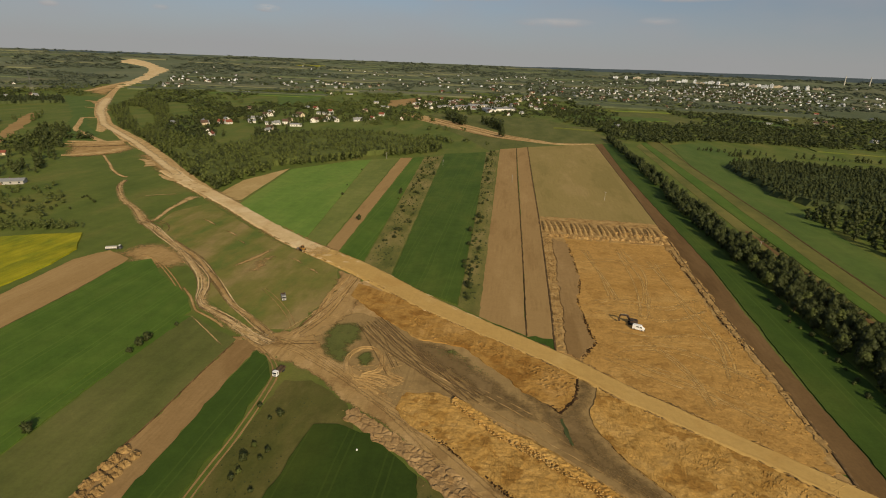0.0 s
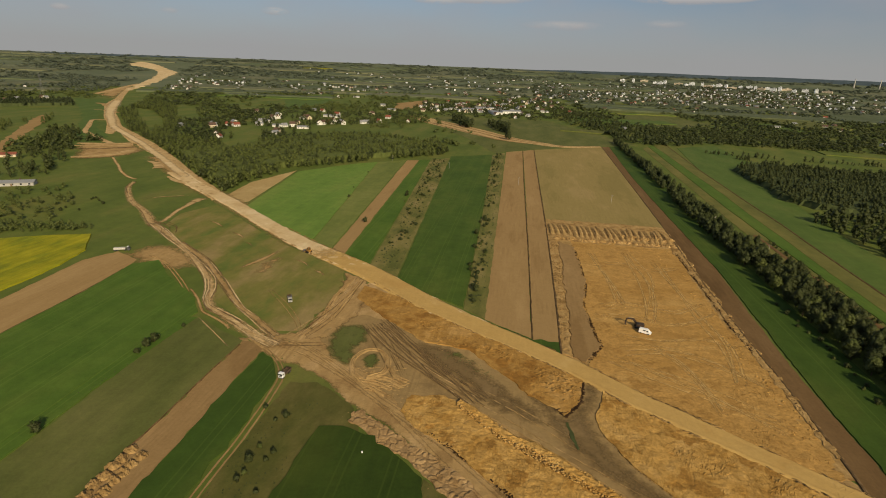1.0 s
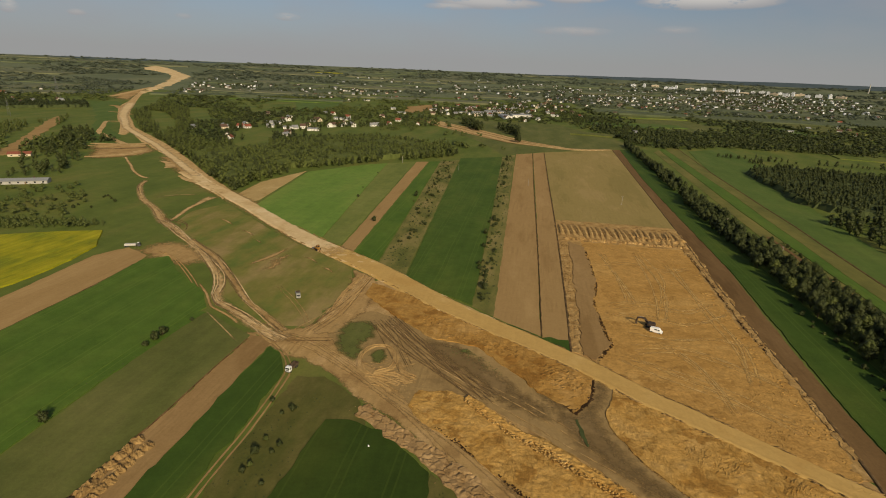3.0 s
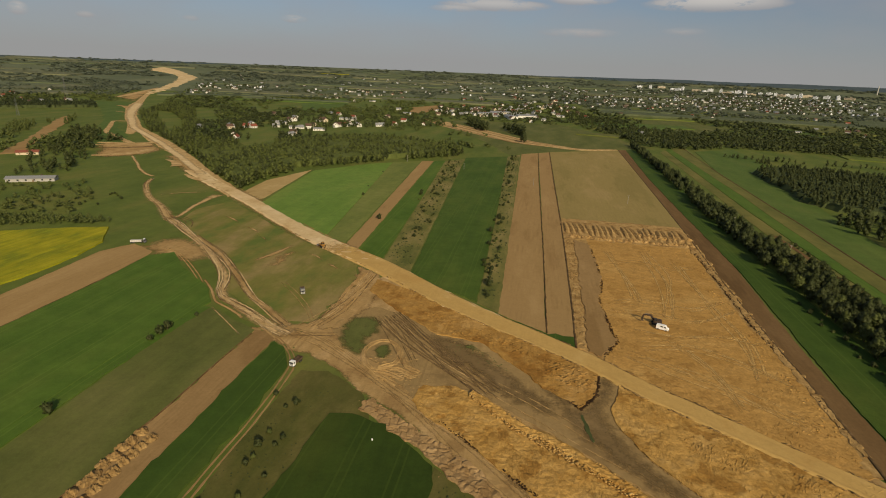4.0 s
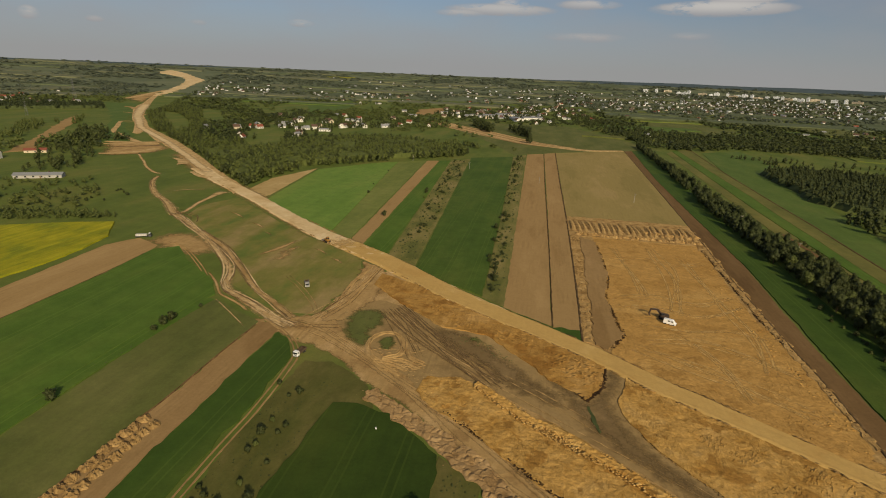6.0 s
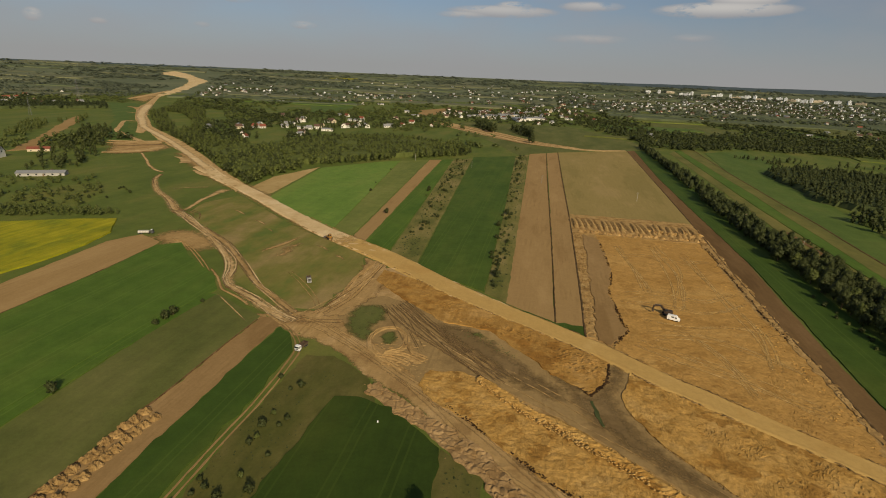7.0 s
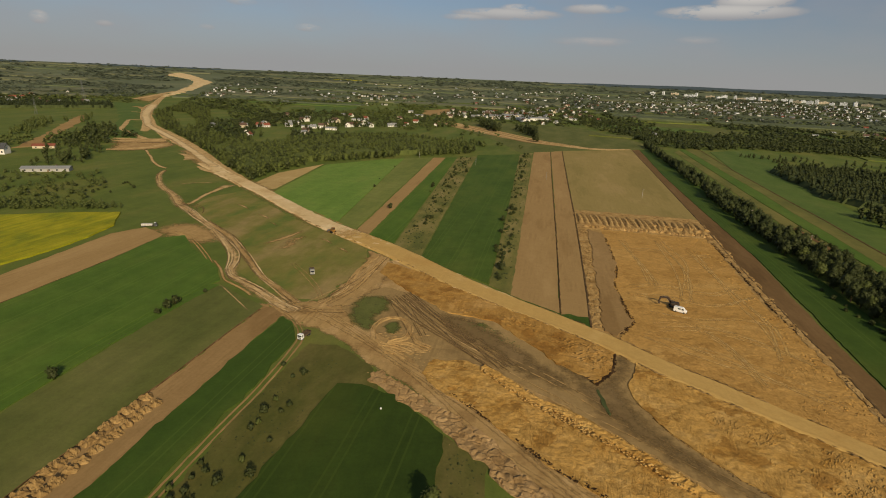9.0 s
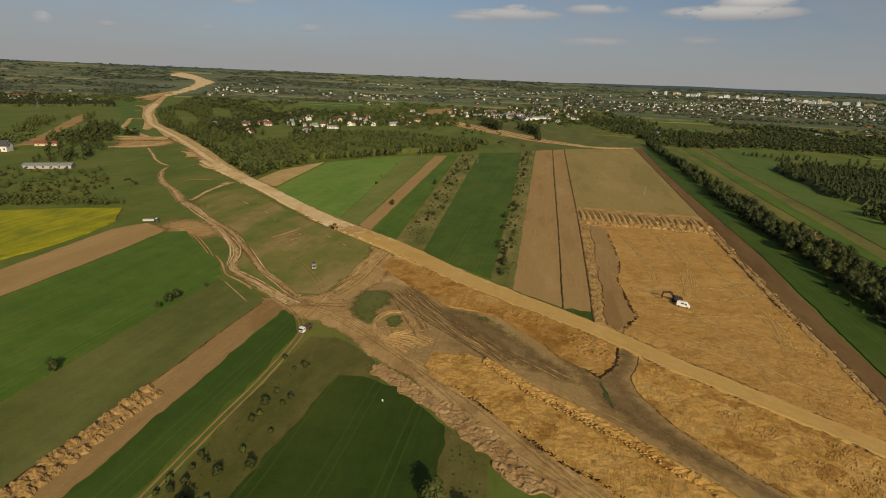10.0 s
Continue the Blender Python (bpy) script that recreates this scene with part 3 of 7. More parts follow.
def crown_arrays(r, height, width, base, lobes, leaves, leaf, core=0.72, conic=0.0, tall=1.15):
    """A crown: uneven lobes of foliage round the axis, covered with small bent clumps of leaves, with soft normals."""
    vs, fs, ns, n = [], [], [], 0
    cents = []
    mid = np.array((0, 0, base + (height - base) * 0.45))
    for i in range(lobes):
        t = (i + 0.5) / lobes
        zz = base + (height - base) * (0.15 + 0.75 * t)
        a = i * 2.4 + r.uniform(-0.5, 0.5)
        spread = width * 0.5 * (1 - conic * t) * math.sin(math.pi * (0.22 + 0.68 * t)) * r.uniform(0.35, 0.75)
        rad = (height - base) * r.uniform(0.2, 0.3) * (1 - 0.5 * conic * t)
        rad = min(rad, width * 0.36)
        cents.append((math.cos(a) * spread, math.sin(a) * spread, zz, rad))
    for cx, cy, cz, rad in cents:
        v = OCT_V * rad * core * r.uniform(0.8, 1.2, (6, 1)) * (1, 1, tall) + (cx, cy, cz)
        vs.append(v)
        fs.append(OCT_F + n)
        ns.append(OCT_V + (0, 0, 0.2))
        n += 6
    for i in range(leaves):
        cx, cy, cz, rad = cents[i % lobes]
        d = r.normal(size=3)
        d /= np.linalg.norm(d)
        p = np.array((cx, cy, cz)) + d * (1, 1, tall) * rad * r.uniform(0.7, 1.2)
        out = p - mid
        out = out / (np.linalg.norm(out) + 1e-6)
        nrm = 0.55 * d + 0.7 * out + (0, 0, 0.25) + r.normal(size=3) * 0.22
        nrm /= np.linalg.norm(nrm)
        t1 = np.cross(nrm + r.normal(size=3) * 0.5, r.normal(size=3))
        t1 /= np.linalg.norm(t1)
        t2 = np.cross(nrm + r.normal(size=3) * 0.3, t1)
        t2 /= np.linalg.norm(t2)
        s = leaf * r.uniform(0.6, 1.3)
        q = np.array([p - t1 * s, p - t2 * s * 0.7 - d * s * 0.15, p + t1 * s, p + t2 * s * 0.7 + d * s * 0.25])
        if np.dot(np.cross(q[1] - q[0], q[2] - q[0]), nrm) < 0:
            q = q[::-1]
        vs.append(q)
        fs.append(np.array([(0, 1, 2), (0, 2, 3)]) + n)
        ns.append(np.repeat(nrm[None], 4, 0))
        n += 4
    nn = np.concatenate(ns)
    return np.concatenate(vs), np.concatenate(fs), nn / np.linalg.norm(nn, axis=1)[:, None]


def trunk_mesh(r, height, base, width):
    bm = bmesh.new()
    rod((0, 0, -0.3), (0.1, 0.05, height * 0.55), height * 0.022 + 0.05, height * 0.012 + 0.02, 7, bm)
    rod((0.1, 0.05, height * 0.55), (0.0, 0.2, height * 0.88), height * 0.012 + 0.02, 0.02, 6, bm)
    for i in range(5):
        a = i * 2.4 + r.uniform(0, 1)
        z0 = height * r.uniform(0.25, 0.55)
        ln = width * 0.32
        rod((0.05, 0.03, z0), (math.cos(a) * ln, math.sin(a) * ln, z0 + height * r.uniform(0.15, 0.28)), height * 0.009 + 0.01, 0.015, 5, bm)
    return bm


def make_tree(seed, height, width, base, lobes, leaves, leaf, foliage, conic=0.0, name="tree", label="", category="tree"):
    r = np.random.default_rng(seed)
    root = new(name)
    tagged(root, label, category)
    part("trunk", trunk_mesh(r, height, base, width), M["bark"], root)
    v, f, nn = crown_arrays(r, height, width, base, lobes, leaves, leaf, 0.84, conic)
    ob = new("crown", mesh_np("crown", v, f, foliage, nn))
    ob.parent = root
    return root


def make_bush(seed, height, width, leaves, leaf, foliage, label):
    r = np.random.default_rng(seed)
    root = tagged(new("bush"), label, "bush")
    bm = bmesh.new()
    for i in range(4):
        a = i * 1.6 + r.uniform(0, 1)
        rod((0, 0, -0.1), (math.cos(a) * width * 0.25, math.sin(a) * width * 0.25, height * 0.6), 0.05, 0.02, 5, bm)
    part("stems", bm, M["bark"], root)
    v, f, nn = crown_arrays(r, height, width, 0.0, 6, leaves, leaf, 0.75)
    ob = new("foliage", mesh_np("foliage", v, f, foliage, nn))
    ob.parent = root
    return root


def scatter(name, templates, places, material, label, category):
    """One object of many copies of small shapes: places are rows of x, y, z, scale, turn, height scale."""
    vs, fs, ns, n = [], [], [], 0
    for i, (x, y, z, s, a, hs) in enumerate(places):
        v, f, *soft = templates[i % len(templates)]
        c, q = math.cos(a), math.sin(a)
        w = np.empty_like(v)
        w[:, 0] = (v[:, 0] * c - v[:, 1] * q) * s + x
        w[:, 1] = (v[:, 0] * q + v[:, 1] * c) * s + y
        w[:, 2] = v[:, 2] * hs + z
        vs.append(w)
        if soft:
            u = soft[0]
            ns.append(np.stack([u[:, 0] * c - u[:, 1] * q, u[:, 0] * q + u[:, 1] * c, u[:, 2]], 1))
        fs.append(f + n)
        n += len(v)
    ob = new(name, mesh_np(name, np.concatenate(vs), np.concatenate(fs), material, np.concatenate(ns) if ns else None))
    return tagged(ob, label, category, kind="stuff")


def fill_points(poly, spacing, jitter=0.45):
    p = np.array(poly, float)
    x0, y0 = p.min(0)
    x1, y1 = p.max(0)
    gx, gy = np.meshgrid(np.arange(x0, x1, spacing), np.arange(y0, y1, spacing))
    gx = (gx + rng.uniform(-jitter, jitter, gx.shape) * spacing).ravel()
    gy = (gy + rng.uniform(-jitter, jitter, gy.shape) * spacing).ravel()
    ok = inside(gx, gy, poly)
    return np.stack([gx[ok], gy[ok]], 1)

# ---- the land ----


def make_ground():
    rings = [0, 40, 80, 120, 170, 230, 300, 380, 480, 600, 740, 900, 1080, 1300, 1500, 1700, 1900, 2150, 2400, 2700, 3000, 3300, 3550, 3750, 3900, 3985]
    n = 160
    verts, faces = [(0, 0, 0)], []
    for r in rings[1:]:
        for i in range(n):
            a = 2 * math.pi * i / n
            x, y = r * math.sin(a), r * math.cos(a)
            verts.append((x, y, lift(x, y)))
    for i in range(n):
        faces.append((0, 1 + (i + 1) % n, 1 + i))
    for k in range(len(rings) - 2):
        for i in range(n):
            a, b = 1 + k * n + i, 1 + k * n + (i + 1) % n
            faces.append((a, b, b + n, a + n))
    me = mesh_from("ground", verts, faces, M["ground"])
    # The outer rings take the meadow colour with haze painted in.
    me.materials.append(M["hazeground"])
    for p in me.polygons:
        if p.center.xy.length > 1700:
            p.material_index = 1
    if me.polygons[5].normal.z < 0:
        me.flip_normals()
    tagged(new("ground", me), "flat green and olive meadow land reaching the horizon", "ground", kind="structure")


make_ground()


def ridge(name, a0, a1, r, top, label):
    """A long wooded ridge on the horizon."""
    n = 90
    verts, faces = [], []
    for i in range(n + 1):
        t = i / n
        a = radians(a0 + (a1 - a0) * t)
        env = math.sin(math.pi * min(1, max(0, t))) ** 0.4
        h = 62 + (top - 62) * env * (0.85 + 0.3 * noise.noise((t * 6, 2, a0))) + 1.5 * noise.noise((t * 60, 5, 1))
        for dr, hh in ((-260, 40), (-120, 40 + (h - 40) * 0.6), (0, h), (120, 30)):
            verts.append(((r + dr) * math.sin(a), (r + dr) * math.cos(a), hh))
    for i in range(n):
        for j in range(3):
            k = i * 4 + j
            faces.append((k, k + 4, k + 5, k + 1))
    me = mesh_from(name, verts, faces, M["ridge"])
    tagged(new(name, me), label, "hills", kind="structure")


# Blue-grey haze is painted into the ridge forest's own colour.
g_r = Graph("haze-tinted far forest", 0.9, 0.05)
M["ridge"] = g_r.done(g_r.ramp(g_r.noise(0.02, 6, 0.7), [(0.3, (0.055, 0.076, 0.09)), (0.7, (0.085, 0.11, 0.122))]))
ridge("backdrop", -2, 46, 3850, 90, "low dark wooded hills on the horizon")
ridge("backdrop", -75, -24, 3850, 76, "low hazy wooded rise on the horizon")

patch("works_ground", [(-66, 196), (-60, 206), (-34, 188), (9, 159), (27, 153), (31, 165), (60, 165), (84, 165), (86, 112), (125, 62), (90, 45), (34, 45), (9, 76), (-5, 89), (-31, 112), (-57, 129), (-70, 140), (-66, 165)],
      0.02, M["haul"], "stripped earth of the road works", "earth", res=8, amp=0.0, ragged=0.6)

BROWNL = [(-478, 390.6), (-509.7, 438.6), (-567.7, 515.8), (-667, 641), (-701, 695), (-687, 693), (-631, 623), (-569, 540), (-521, 475), (-484, 427), (-471, 404)]
ROAD_FAR = [(-215, 342), (-236.4, 361.5), (-262, 386), (-287, 412), (-313, 439), (-340, 466), (-367, 492), (-394, 518), (-421, 541.5), (-460, 576), (-494, 605.5), (-524, 632.5), (-577, 695), (-635, 760), (-709, 855), (-800, 981), (-898, 1118), (-967, 1218),
            (-1001, 1252), (-931, 1146), (-831, 1002), (-789, 934), (-750, 877), (-677, 788), (-617, 715), (-569, 663), (-531, 617), (-494, 569), (-481, 562), (-495, 586), (-491, 589), (-458, 554), (-427, 523), (-408, 509), (-385, 487), (-355, 462), (-324, 433), (-295, 404), (-263, 372), (-230, 340), (-203, 315)]
CROSS = [(-422, 527), (-425, 518), (-427, 503.5), (-448, 503), (-468, 496), (-435, 457), (-401, 412), (-387, 415), (-372, 428), (-367, 445), (-368, 464.6), (-345, 448)]
ZONEB = [(-961, 1097), (-1001, 1159), (-1041, 1231), (-1043, 1279), (-1046, 1327), (-1108, 1448), (-1033, 1352), (-992, 1269), (-967, 1218), (-900, 1115), (-815, 992), (-789, 934), (-840, 990), (-911, 1061), (-931, 1067)]
NECK = [(-955, 1200), (-1033, 1352), (-1077, 1446), (-1126, 1548), (-1203, 1694), (-1316, 1904), (-1395, 2043), (-1497, 2145), (-1684, 2355), (-1813, 2475), (-1954, 2596), (-1873, 2415), (-1796, 2279), (-1748, 2279), (-1626, 2178), (-1549, 2119), (-1449, 2008), (-1336, 1846), (-1242, 1688), (-1144, 1509), (-1058, 1361), (-1002, 1262)]
# fields in long parallel strips, tops a little above the land
FIELDS = [
    ("field", [(-18, 606), (0, 621), (7, 279), (9, 167), (-9, 179), (-11, 272)], 0.10, "tilled", "narrow tilled tan field strip", 20),
    ("field", [(1, 622), (13, 634), (18, 318), (19, 209), (19, 160), (9.5, 166.5), (7.6, 279)], 0.12, "tilled", "tilled tan field strip beside the pale field", 20),
    ("field", [(14, 635), (99, 694), (92, 330), (46, 331), (18.6, 320)], 0.14, "pale", "wide pale stubble field", 20),
    ("field", [(99, 694), (109, 700), (106, 465), (104, 372), (103, 304), (101, 255), (97, 186), (96, 165), (96, 120), (96, 60), (85, 60), (87.5, 112), (88.5, 148), (88, 186), (89, 254), (92, 330)], 0.11, "brown", "long strip of dark ploughed earth", 16),
    ("field", [(109, 700), (124, 706), (123, 526), (121, 404), (120, 327), (119, 244), (119, 168), (118, 60), (96.3, 60), (96.5, 147), (98.5, 188), (101.6, 257), (101.4, 376), (102, 500)], 0.3, "cropgreen", "long narrow strip of green crop", 16),
    ("field", [(150, 696), (161, 722), (154, 481), (151.4, 405), (150.6, 330), (150.6, 260), (148, 60), (136, 60), (139, 243), (141, 336)], 0.16, "olive", "strip of dry olive grass beside the tree belt", 16),
    ("field", [(161.4, 722), (171, 741), (166, 522), (165, 448), (161.6, 384), (160.6, 330), (158, 265), (154, 60), (148.4, 60), (151, 260), (151, 330), (151.8, 405), (154.4, 481)], 0.3, "green", "strip of green crop", 16),
    ("field", [(171.4, 741), (190, 752), (179.5, 570), (176.7, 483), (174.6, 419), (173.6, 360), (170, 290), (162, 60), (154.4, 60), (158.4, 265), (161, 330), (162, 384), (165.4, 448), (166.4, 522)], 0.18, "olive", "strip of dry pale grass", 16),
    ("field", [(198, 725), (258, 771), (251, 596), (222, 516), (215, 452), (206, 386), (200, 320), (195, 60), (163, 60), (171, 290), (174.2, 360), (175.2, 419), (180, 570)], 0.25, "grassgreen", "wide bright green meadow strip", 16),
    ("field", [(-202, 325), (-207, 374), (-193, 428), (-180, 320), (-185, 309)], 0.12, "fallow", "small tan fallow field at the edge of the wood", 10),
    ("field", [(-175, 303), (-190, 425), (-155, 477), (-138, 492), (-108, 250), (-126, 264)], 0.28, "midgreen", "bright green crop field below the wood", 14),
    ("field", [(-137.6, 492), (-114, 511), (-94, 242), (-107.4, 249.6)], 0.24, "lightmeadow", "duller green meadow strip", 14),
    ("field", [(-113, 512), (-102, 517), (-85, 236), (-93, 240)], 0.1, "tilled", "narrow strip of bare tan earth", 14),
    ("field", [(-101, 518), (-91, 523), (-69, 226), (-84, 236)], 0.3, "green", "dark green crop strip", 14),
    ("field", [(-91, 523), (-74, 541), (-52, 211), (-68, 225)], 0.14, "scrubdry", "overgrown scrubby fallow strip", 10),
    ("field", [(-74, 551), (-32, 578), (-22, 309), (-18.5, 187), (-36, 198), (-51, 210)], 0.34, "darkcrop", "wide dark green crop strip", 14),
    ("field", [(-32, 578), (-19, 600), (-11, 272), (-9, 179.5), (-18, 186), (-21.6, 309)], 0.16, "scrubdry", "scrubby verge strip with bushes", 10),
    ("field", [(-330, 158), (-272, 206), (-240, 224.5), (-223, 231), (-208, 209.5), (-203.5, 190), (-202.5, 174), (-203, 161), (-205, 149), (-208, 110), (-340, 110)], 0.7, "rape", "yellow flowering rapeseed field", 10),
    ("field", [(-195, 60), (-195, 141), (-199, 198), (-192, 212), (-176, 204), (-174, 193), (-172.5, 169), (-171, 141), (-172, 60)], 0.1, "tilled", "bare tan field strip", 10),
    ("field", [(-171.4, 50), (-171.2, 121), (-171.4, 168), (-174, 198), (-166, 206), (-150, 190), (-126, 172), (-117, 160), (-120, 141), (-122, 113), (-121.5, 50)], 0.32, "green", "broad green crop field", 12),
    ("field", [(-121.8, 50), (-121.8, 113), (-119.8, 156), (-115, 156), (-117, 108), (-116.3, 50)], 0.24, "green", "unmown grass margin", 8),
    ("field", [(-115.6, 40), (-115.7, 74), (-116.2, 107), (-117, 149.5), (-115.4, 155.4), (-112, 155.6), (-101, 149), (-89.9, 143.6), (-90.4, 121), (-90.2, 97), (-90.8, 88), (-90.1, 79), (-91, 66), (-91.2, 54), (-91, 40)], 0.18, "olivedeep", "pale olive grass field", 8),
    ("field", [(-89.4, 143.5), (-86, 144), (-80.6, 140), (-80.4, 121), (-80, 105), (-79.6, 92), (-80, 84), (-79.4, 68), (-79, 40), (-91, 40), (-91, 54), (-90.6, 66), (-89.7, 79), (-90.4, 88), (-89.8, 97), (-90, 121)], 0.07, "strip", "bare tan earth strip with spoil heaps", 5),
    ("field", [(-79.6, 138.5), (-73, 132.6), (-69, 125), (-68.2, 112), (-67.4, 96), (-67.6, 72), (-68, 40), (-78.8, 40), (-79.2, 68), (-79.8, 84), (-79.4, 92), (-79.8, 105), (-80.2, 121)], 0.3, "cropgreen", "narrow dark green crop strip", 6),
    ("field", [(-64, 124), (-56, 125), (-43, 117), (-40, 113), (-36, 104.6), (-46.5, 103), (-48.4, 88), (-48.6, 65), (-48.4, 40), (-63, 40), (-64, 69), (-64.6, 90)], 0.1, "scrub", "olive scrub meadow with small bushes", 6),
    ("field", [(-47.5, 105), (-42, 107), (-32, 104.5), (-17, 92), (-16.3, 84), (-15.7, 71), (-15, 40), (-49.6, 40), (-49.8, 65), (-49.1, 89.5)], 0.34, "deepgreen", "deep green crop field with tramlines", 6),
    ("field", [(-16.2, 91.8), (-8.5, 87.7), (-6, 84.7), (-5.2, 74), (-4.4, 40), (-16.2, 40), (-16.9, 71), (-17.4, 84)], 0.12, "scrub", "dull olive grass patch", 6),
    ("field", [(-30, 590), (-70, 700), (-175, 905), (-150, 1000), (40, 1010), (110, 830), (148, 735), (112, 708), (14, 640), (-16, 612)], 0.06, "olivedeep", "worn olive meadow beyond the strips", 20),
    ("field", BROWNL, 0.2, "tilled", "brown fallow field between the woods", 40),
    ("field", [(-302, 1259), (-263, 1379), (-229, 1202), (-262, 1061)], 0.3, "tilled", "bare tan field by the village", 60),
    ("field", [(-575, 1244), (-539, 1462), (-439, 1191), (-453, 977)], 0.3, "grassgreen", "green field by the village", 60),
    ("field", [(263, 1648), (269, 1424), (330, 1210), (361, 1100), (260, 975), (212, 1055), (189, 1324)], 0.3, "olivedeep", "long pale green meadow", 60),
]
for nm, outline, z, mat, label, res in FIELDS:
    patch(nm, outline, z, M[mat], label, "field", res=res, amp=0.04, grain=0.2, ragged=(0.35 if res > 6 else 0.7) if res < 30 else 3, edge_step=2.5 if res < 30 else 12)

# ---- the road works ----


def scrapes(x, y):
    """Short oblique ridges left by a dozer working across the bank."""
    k = x * -0.62 + y * 0.78
    along = 1.5 * noise.noise((x * 0.12, y * 0.12, 2.0))
    fade = max(0.0, noise.noise((x * 0.06, y * 0.06, 6.0)) + 0.45)
    return 0.1 * fade * abs(math.sin((x * 0.8 + y * 0.35) * 2.1 + along * 2.5)) + 0.04 * math.sin(k * 0.7)


def swept(x, y):
    """Long shallow blade marks across the stripped sand."""
    return 0.07 * abs(noise.noise((x * 0.08, y * 0.75 + x * 0.1, 4.0))) + 0.05 * abs(noise.noise((x * 1.1, y * 1.1, 8.0)))


patch("worn_meadow", [(-160, 222), (-137, 198), (-118, 172), (-90, 152), (-73, 154), (-71.5, 175), (-71, 195), (-78, 216), (-110, 236), (-140, 258), (-195, 306), (-205, 280), (-198, 256)],
      0.03, M["meadow"], "worn olive meadow crossed by wheel marks", "grass", res=8, amp=0.05, ragged=1.0)
patch("haul_road", [(-86, 148.4), (-76, 154), (-70, 160), (-56, 141), (-41, 133.6), (-27, 119.4), (-20, 109.6), (-10.7, 103.3), (-3.3, 96.4), (9, 86.4), (14.5, 83.7), (32, 70), (60, 45), (36, 45), (10, 75.2), (3.6, 81), (-5, 88), (-16.4, 97.2), (-31, 110), (-43.7, 116.2), (-57, 128.2), (-66, 132.6), (-72, 133), (-80, 138), (-95, 141.5), (-93, 146)],
      0.05, M["haulworn"], "trodden brown earth haul road with wheel ruts", "dirt road", res=1.6, amp=0.10, grain=0.5, ragged=0.9, fade=2.5)
patch("sand_pit", [(-26.5, 124.4), (-17, 126), (-5, 118), (2.5, 110.6), (9.3, 107.6), (21.4, 98.8), (31.6, 90.5), (43, 83.5), (80, 55), (62, 47), (32, 71), (14.5, 83.7), (9, 86.4), (3.2, 91), (-3.3, 96.4), (-10.7, 103.3), (-20.2, 109.6), (-28, 116)],
      0.22, M["sand"], "stripped golden sand cut with damp orange patches", "sand", res=0.7, amp=0.15, grain=0.6, ragged=0.7, relief=scrapes)
patch("grey_floor", [(-55, 173), (-42, 167), (-28, 156), (-12, 154), (-4, 144.4), (3, 139), (8, 131), (15.5, 127), (18, 123), (22.5, 130), (24.7, 142), (28.7, 145), (31, 140), (28, 129), (26.7, 122), (28, 117), (34.5, 105), (43.6, 95), (52, 88), (100, 55), (80, 53), (37, 91), (21.8, 102), (9.3, 111), (-5.5, 121), (-17, 126), (-28, 117.5), (-41, 132.5), (-56, 140.5), (-65, 150), (-65, 163)],
      0.12, M["grey"], "dusty grey compacted floor of the road cut", "earth", res=1.5, amp=0.09, grain=0.4, ragged=0.8)
patch("damp_floor", [(11.9, 134), (17, 127.5), (18, 123.5), (22.4, 130.4), (24.5, 142), (28.5, 144.6), (30.6, 139.8), (27.6, 129), (26.3, 121.5), (27.6, 116.6), (34, 105), (43, 95), (51, 88), (60, 80), (48, 84), (34, 94), (23.4, 102.5), (16, 110.5), (12, 122), (6, 132)],
      0.3, M["dampworn"], "damp dark grey-brown floor of the road cut", "earth", res=1.2, amp=0.06, grain=0.4, ragged=1.1, lean=3.0, fade=5)
patch("clay_slope", [(-63, 199), (-62, 186), (-42.4, 167.3), (-28, 156.2), (-12, 154), (-4, 144.4), (3, 138.8), (8, 131), (15.5, 126.7), (18, 123.1), (22.5, 130), (24.7, 142), (27, 146), (10, 156), (-10, 168), (-34, 185)],
      0.36, M["orange"], "orange clay bank of the carriageway with dozer marks", "earth bank", res=0.6, amp=0.12, grain=0.5, ragged=0.6, relief=scrapes, lean=0.4)
patch("sand_bank", [(31, 140), (28, 129), (26.7, 122), (28, 117), (34.5, 105.4), (43.6, 95.3), (52, 88), (100, 56), (125, 62), (82, 105), (53, 126), (40, 135), (31.5, 142)],
      0.28, M["sand"], "golden sand bank covered with clods and track prints", "sand", res=0.8, amp=0.13, grain=0.5, ragged=0.6, relief=scrapes)
patch("stripped_field", [(31, 290), (60, 290), (88, 290), (85, 239), (84, 193), (87, 170), (87.5, 148), (86.5, 128), (85, 112), (82, 109), (64, 122), (53, 129), (40, 138), (26.5, 150.5), (33, 166), (31.5, 175), (30.5, 187), (29.6, 200), (33, 221), (33, 246)],
      0.16, M["sandfield"], "large rectangle of stripped golden sand subsoil", "sand", res=1.0, amp=0.09, grain=0.5, ragged=0.6, relief=swept)
patch("bare_patch", [(19.4, 288), (34.5, 291), (35, 150), (27, 152), (23, 155), (19.6, 158.4)], 0.125, M["tipped"], "bare sandy ground under the stripped edge", "earth", res=6, ragged=0.3)
patch("bare_patch", [(83, 290), (91.5, 290), (89.5, 240), (88.2, 190), (88.4, 148), (87.4, 112), (82, 112), (83, 190)], 0.13, M["tipped"], "bare sandy ground under the stripped edge", "earth", res=6, ragged=0.3)
patch("topsoil_strip", [(24.3, 285), (31.6, 278), (33.4, 246), (33.2, 221), (30, 200), (31, 186.5), (32, 175), (33.4, 167), (27, 154), (23.4, 156.6), (23.5, 197)],
      0.42, M["strip"], "grey-brown strip of topsoil with an undercut edge", "earth", res=1.4, amp=0.08, grain=0.4, ragged=1.0, lean=0.6)
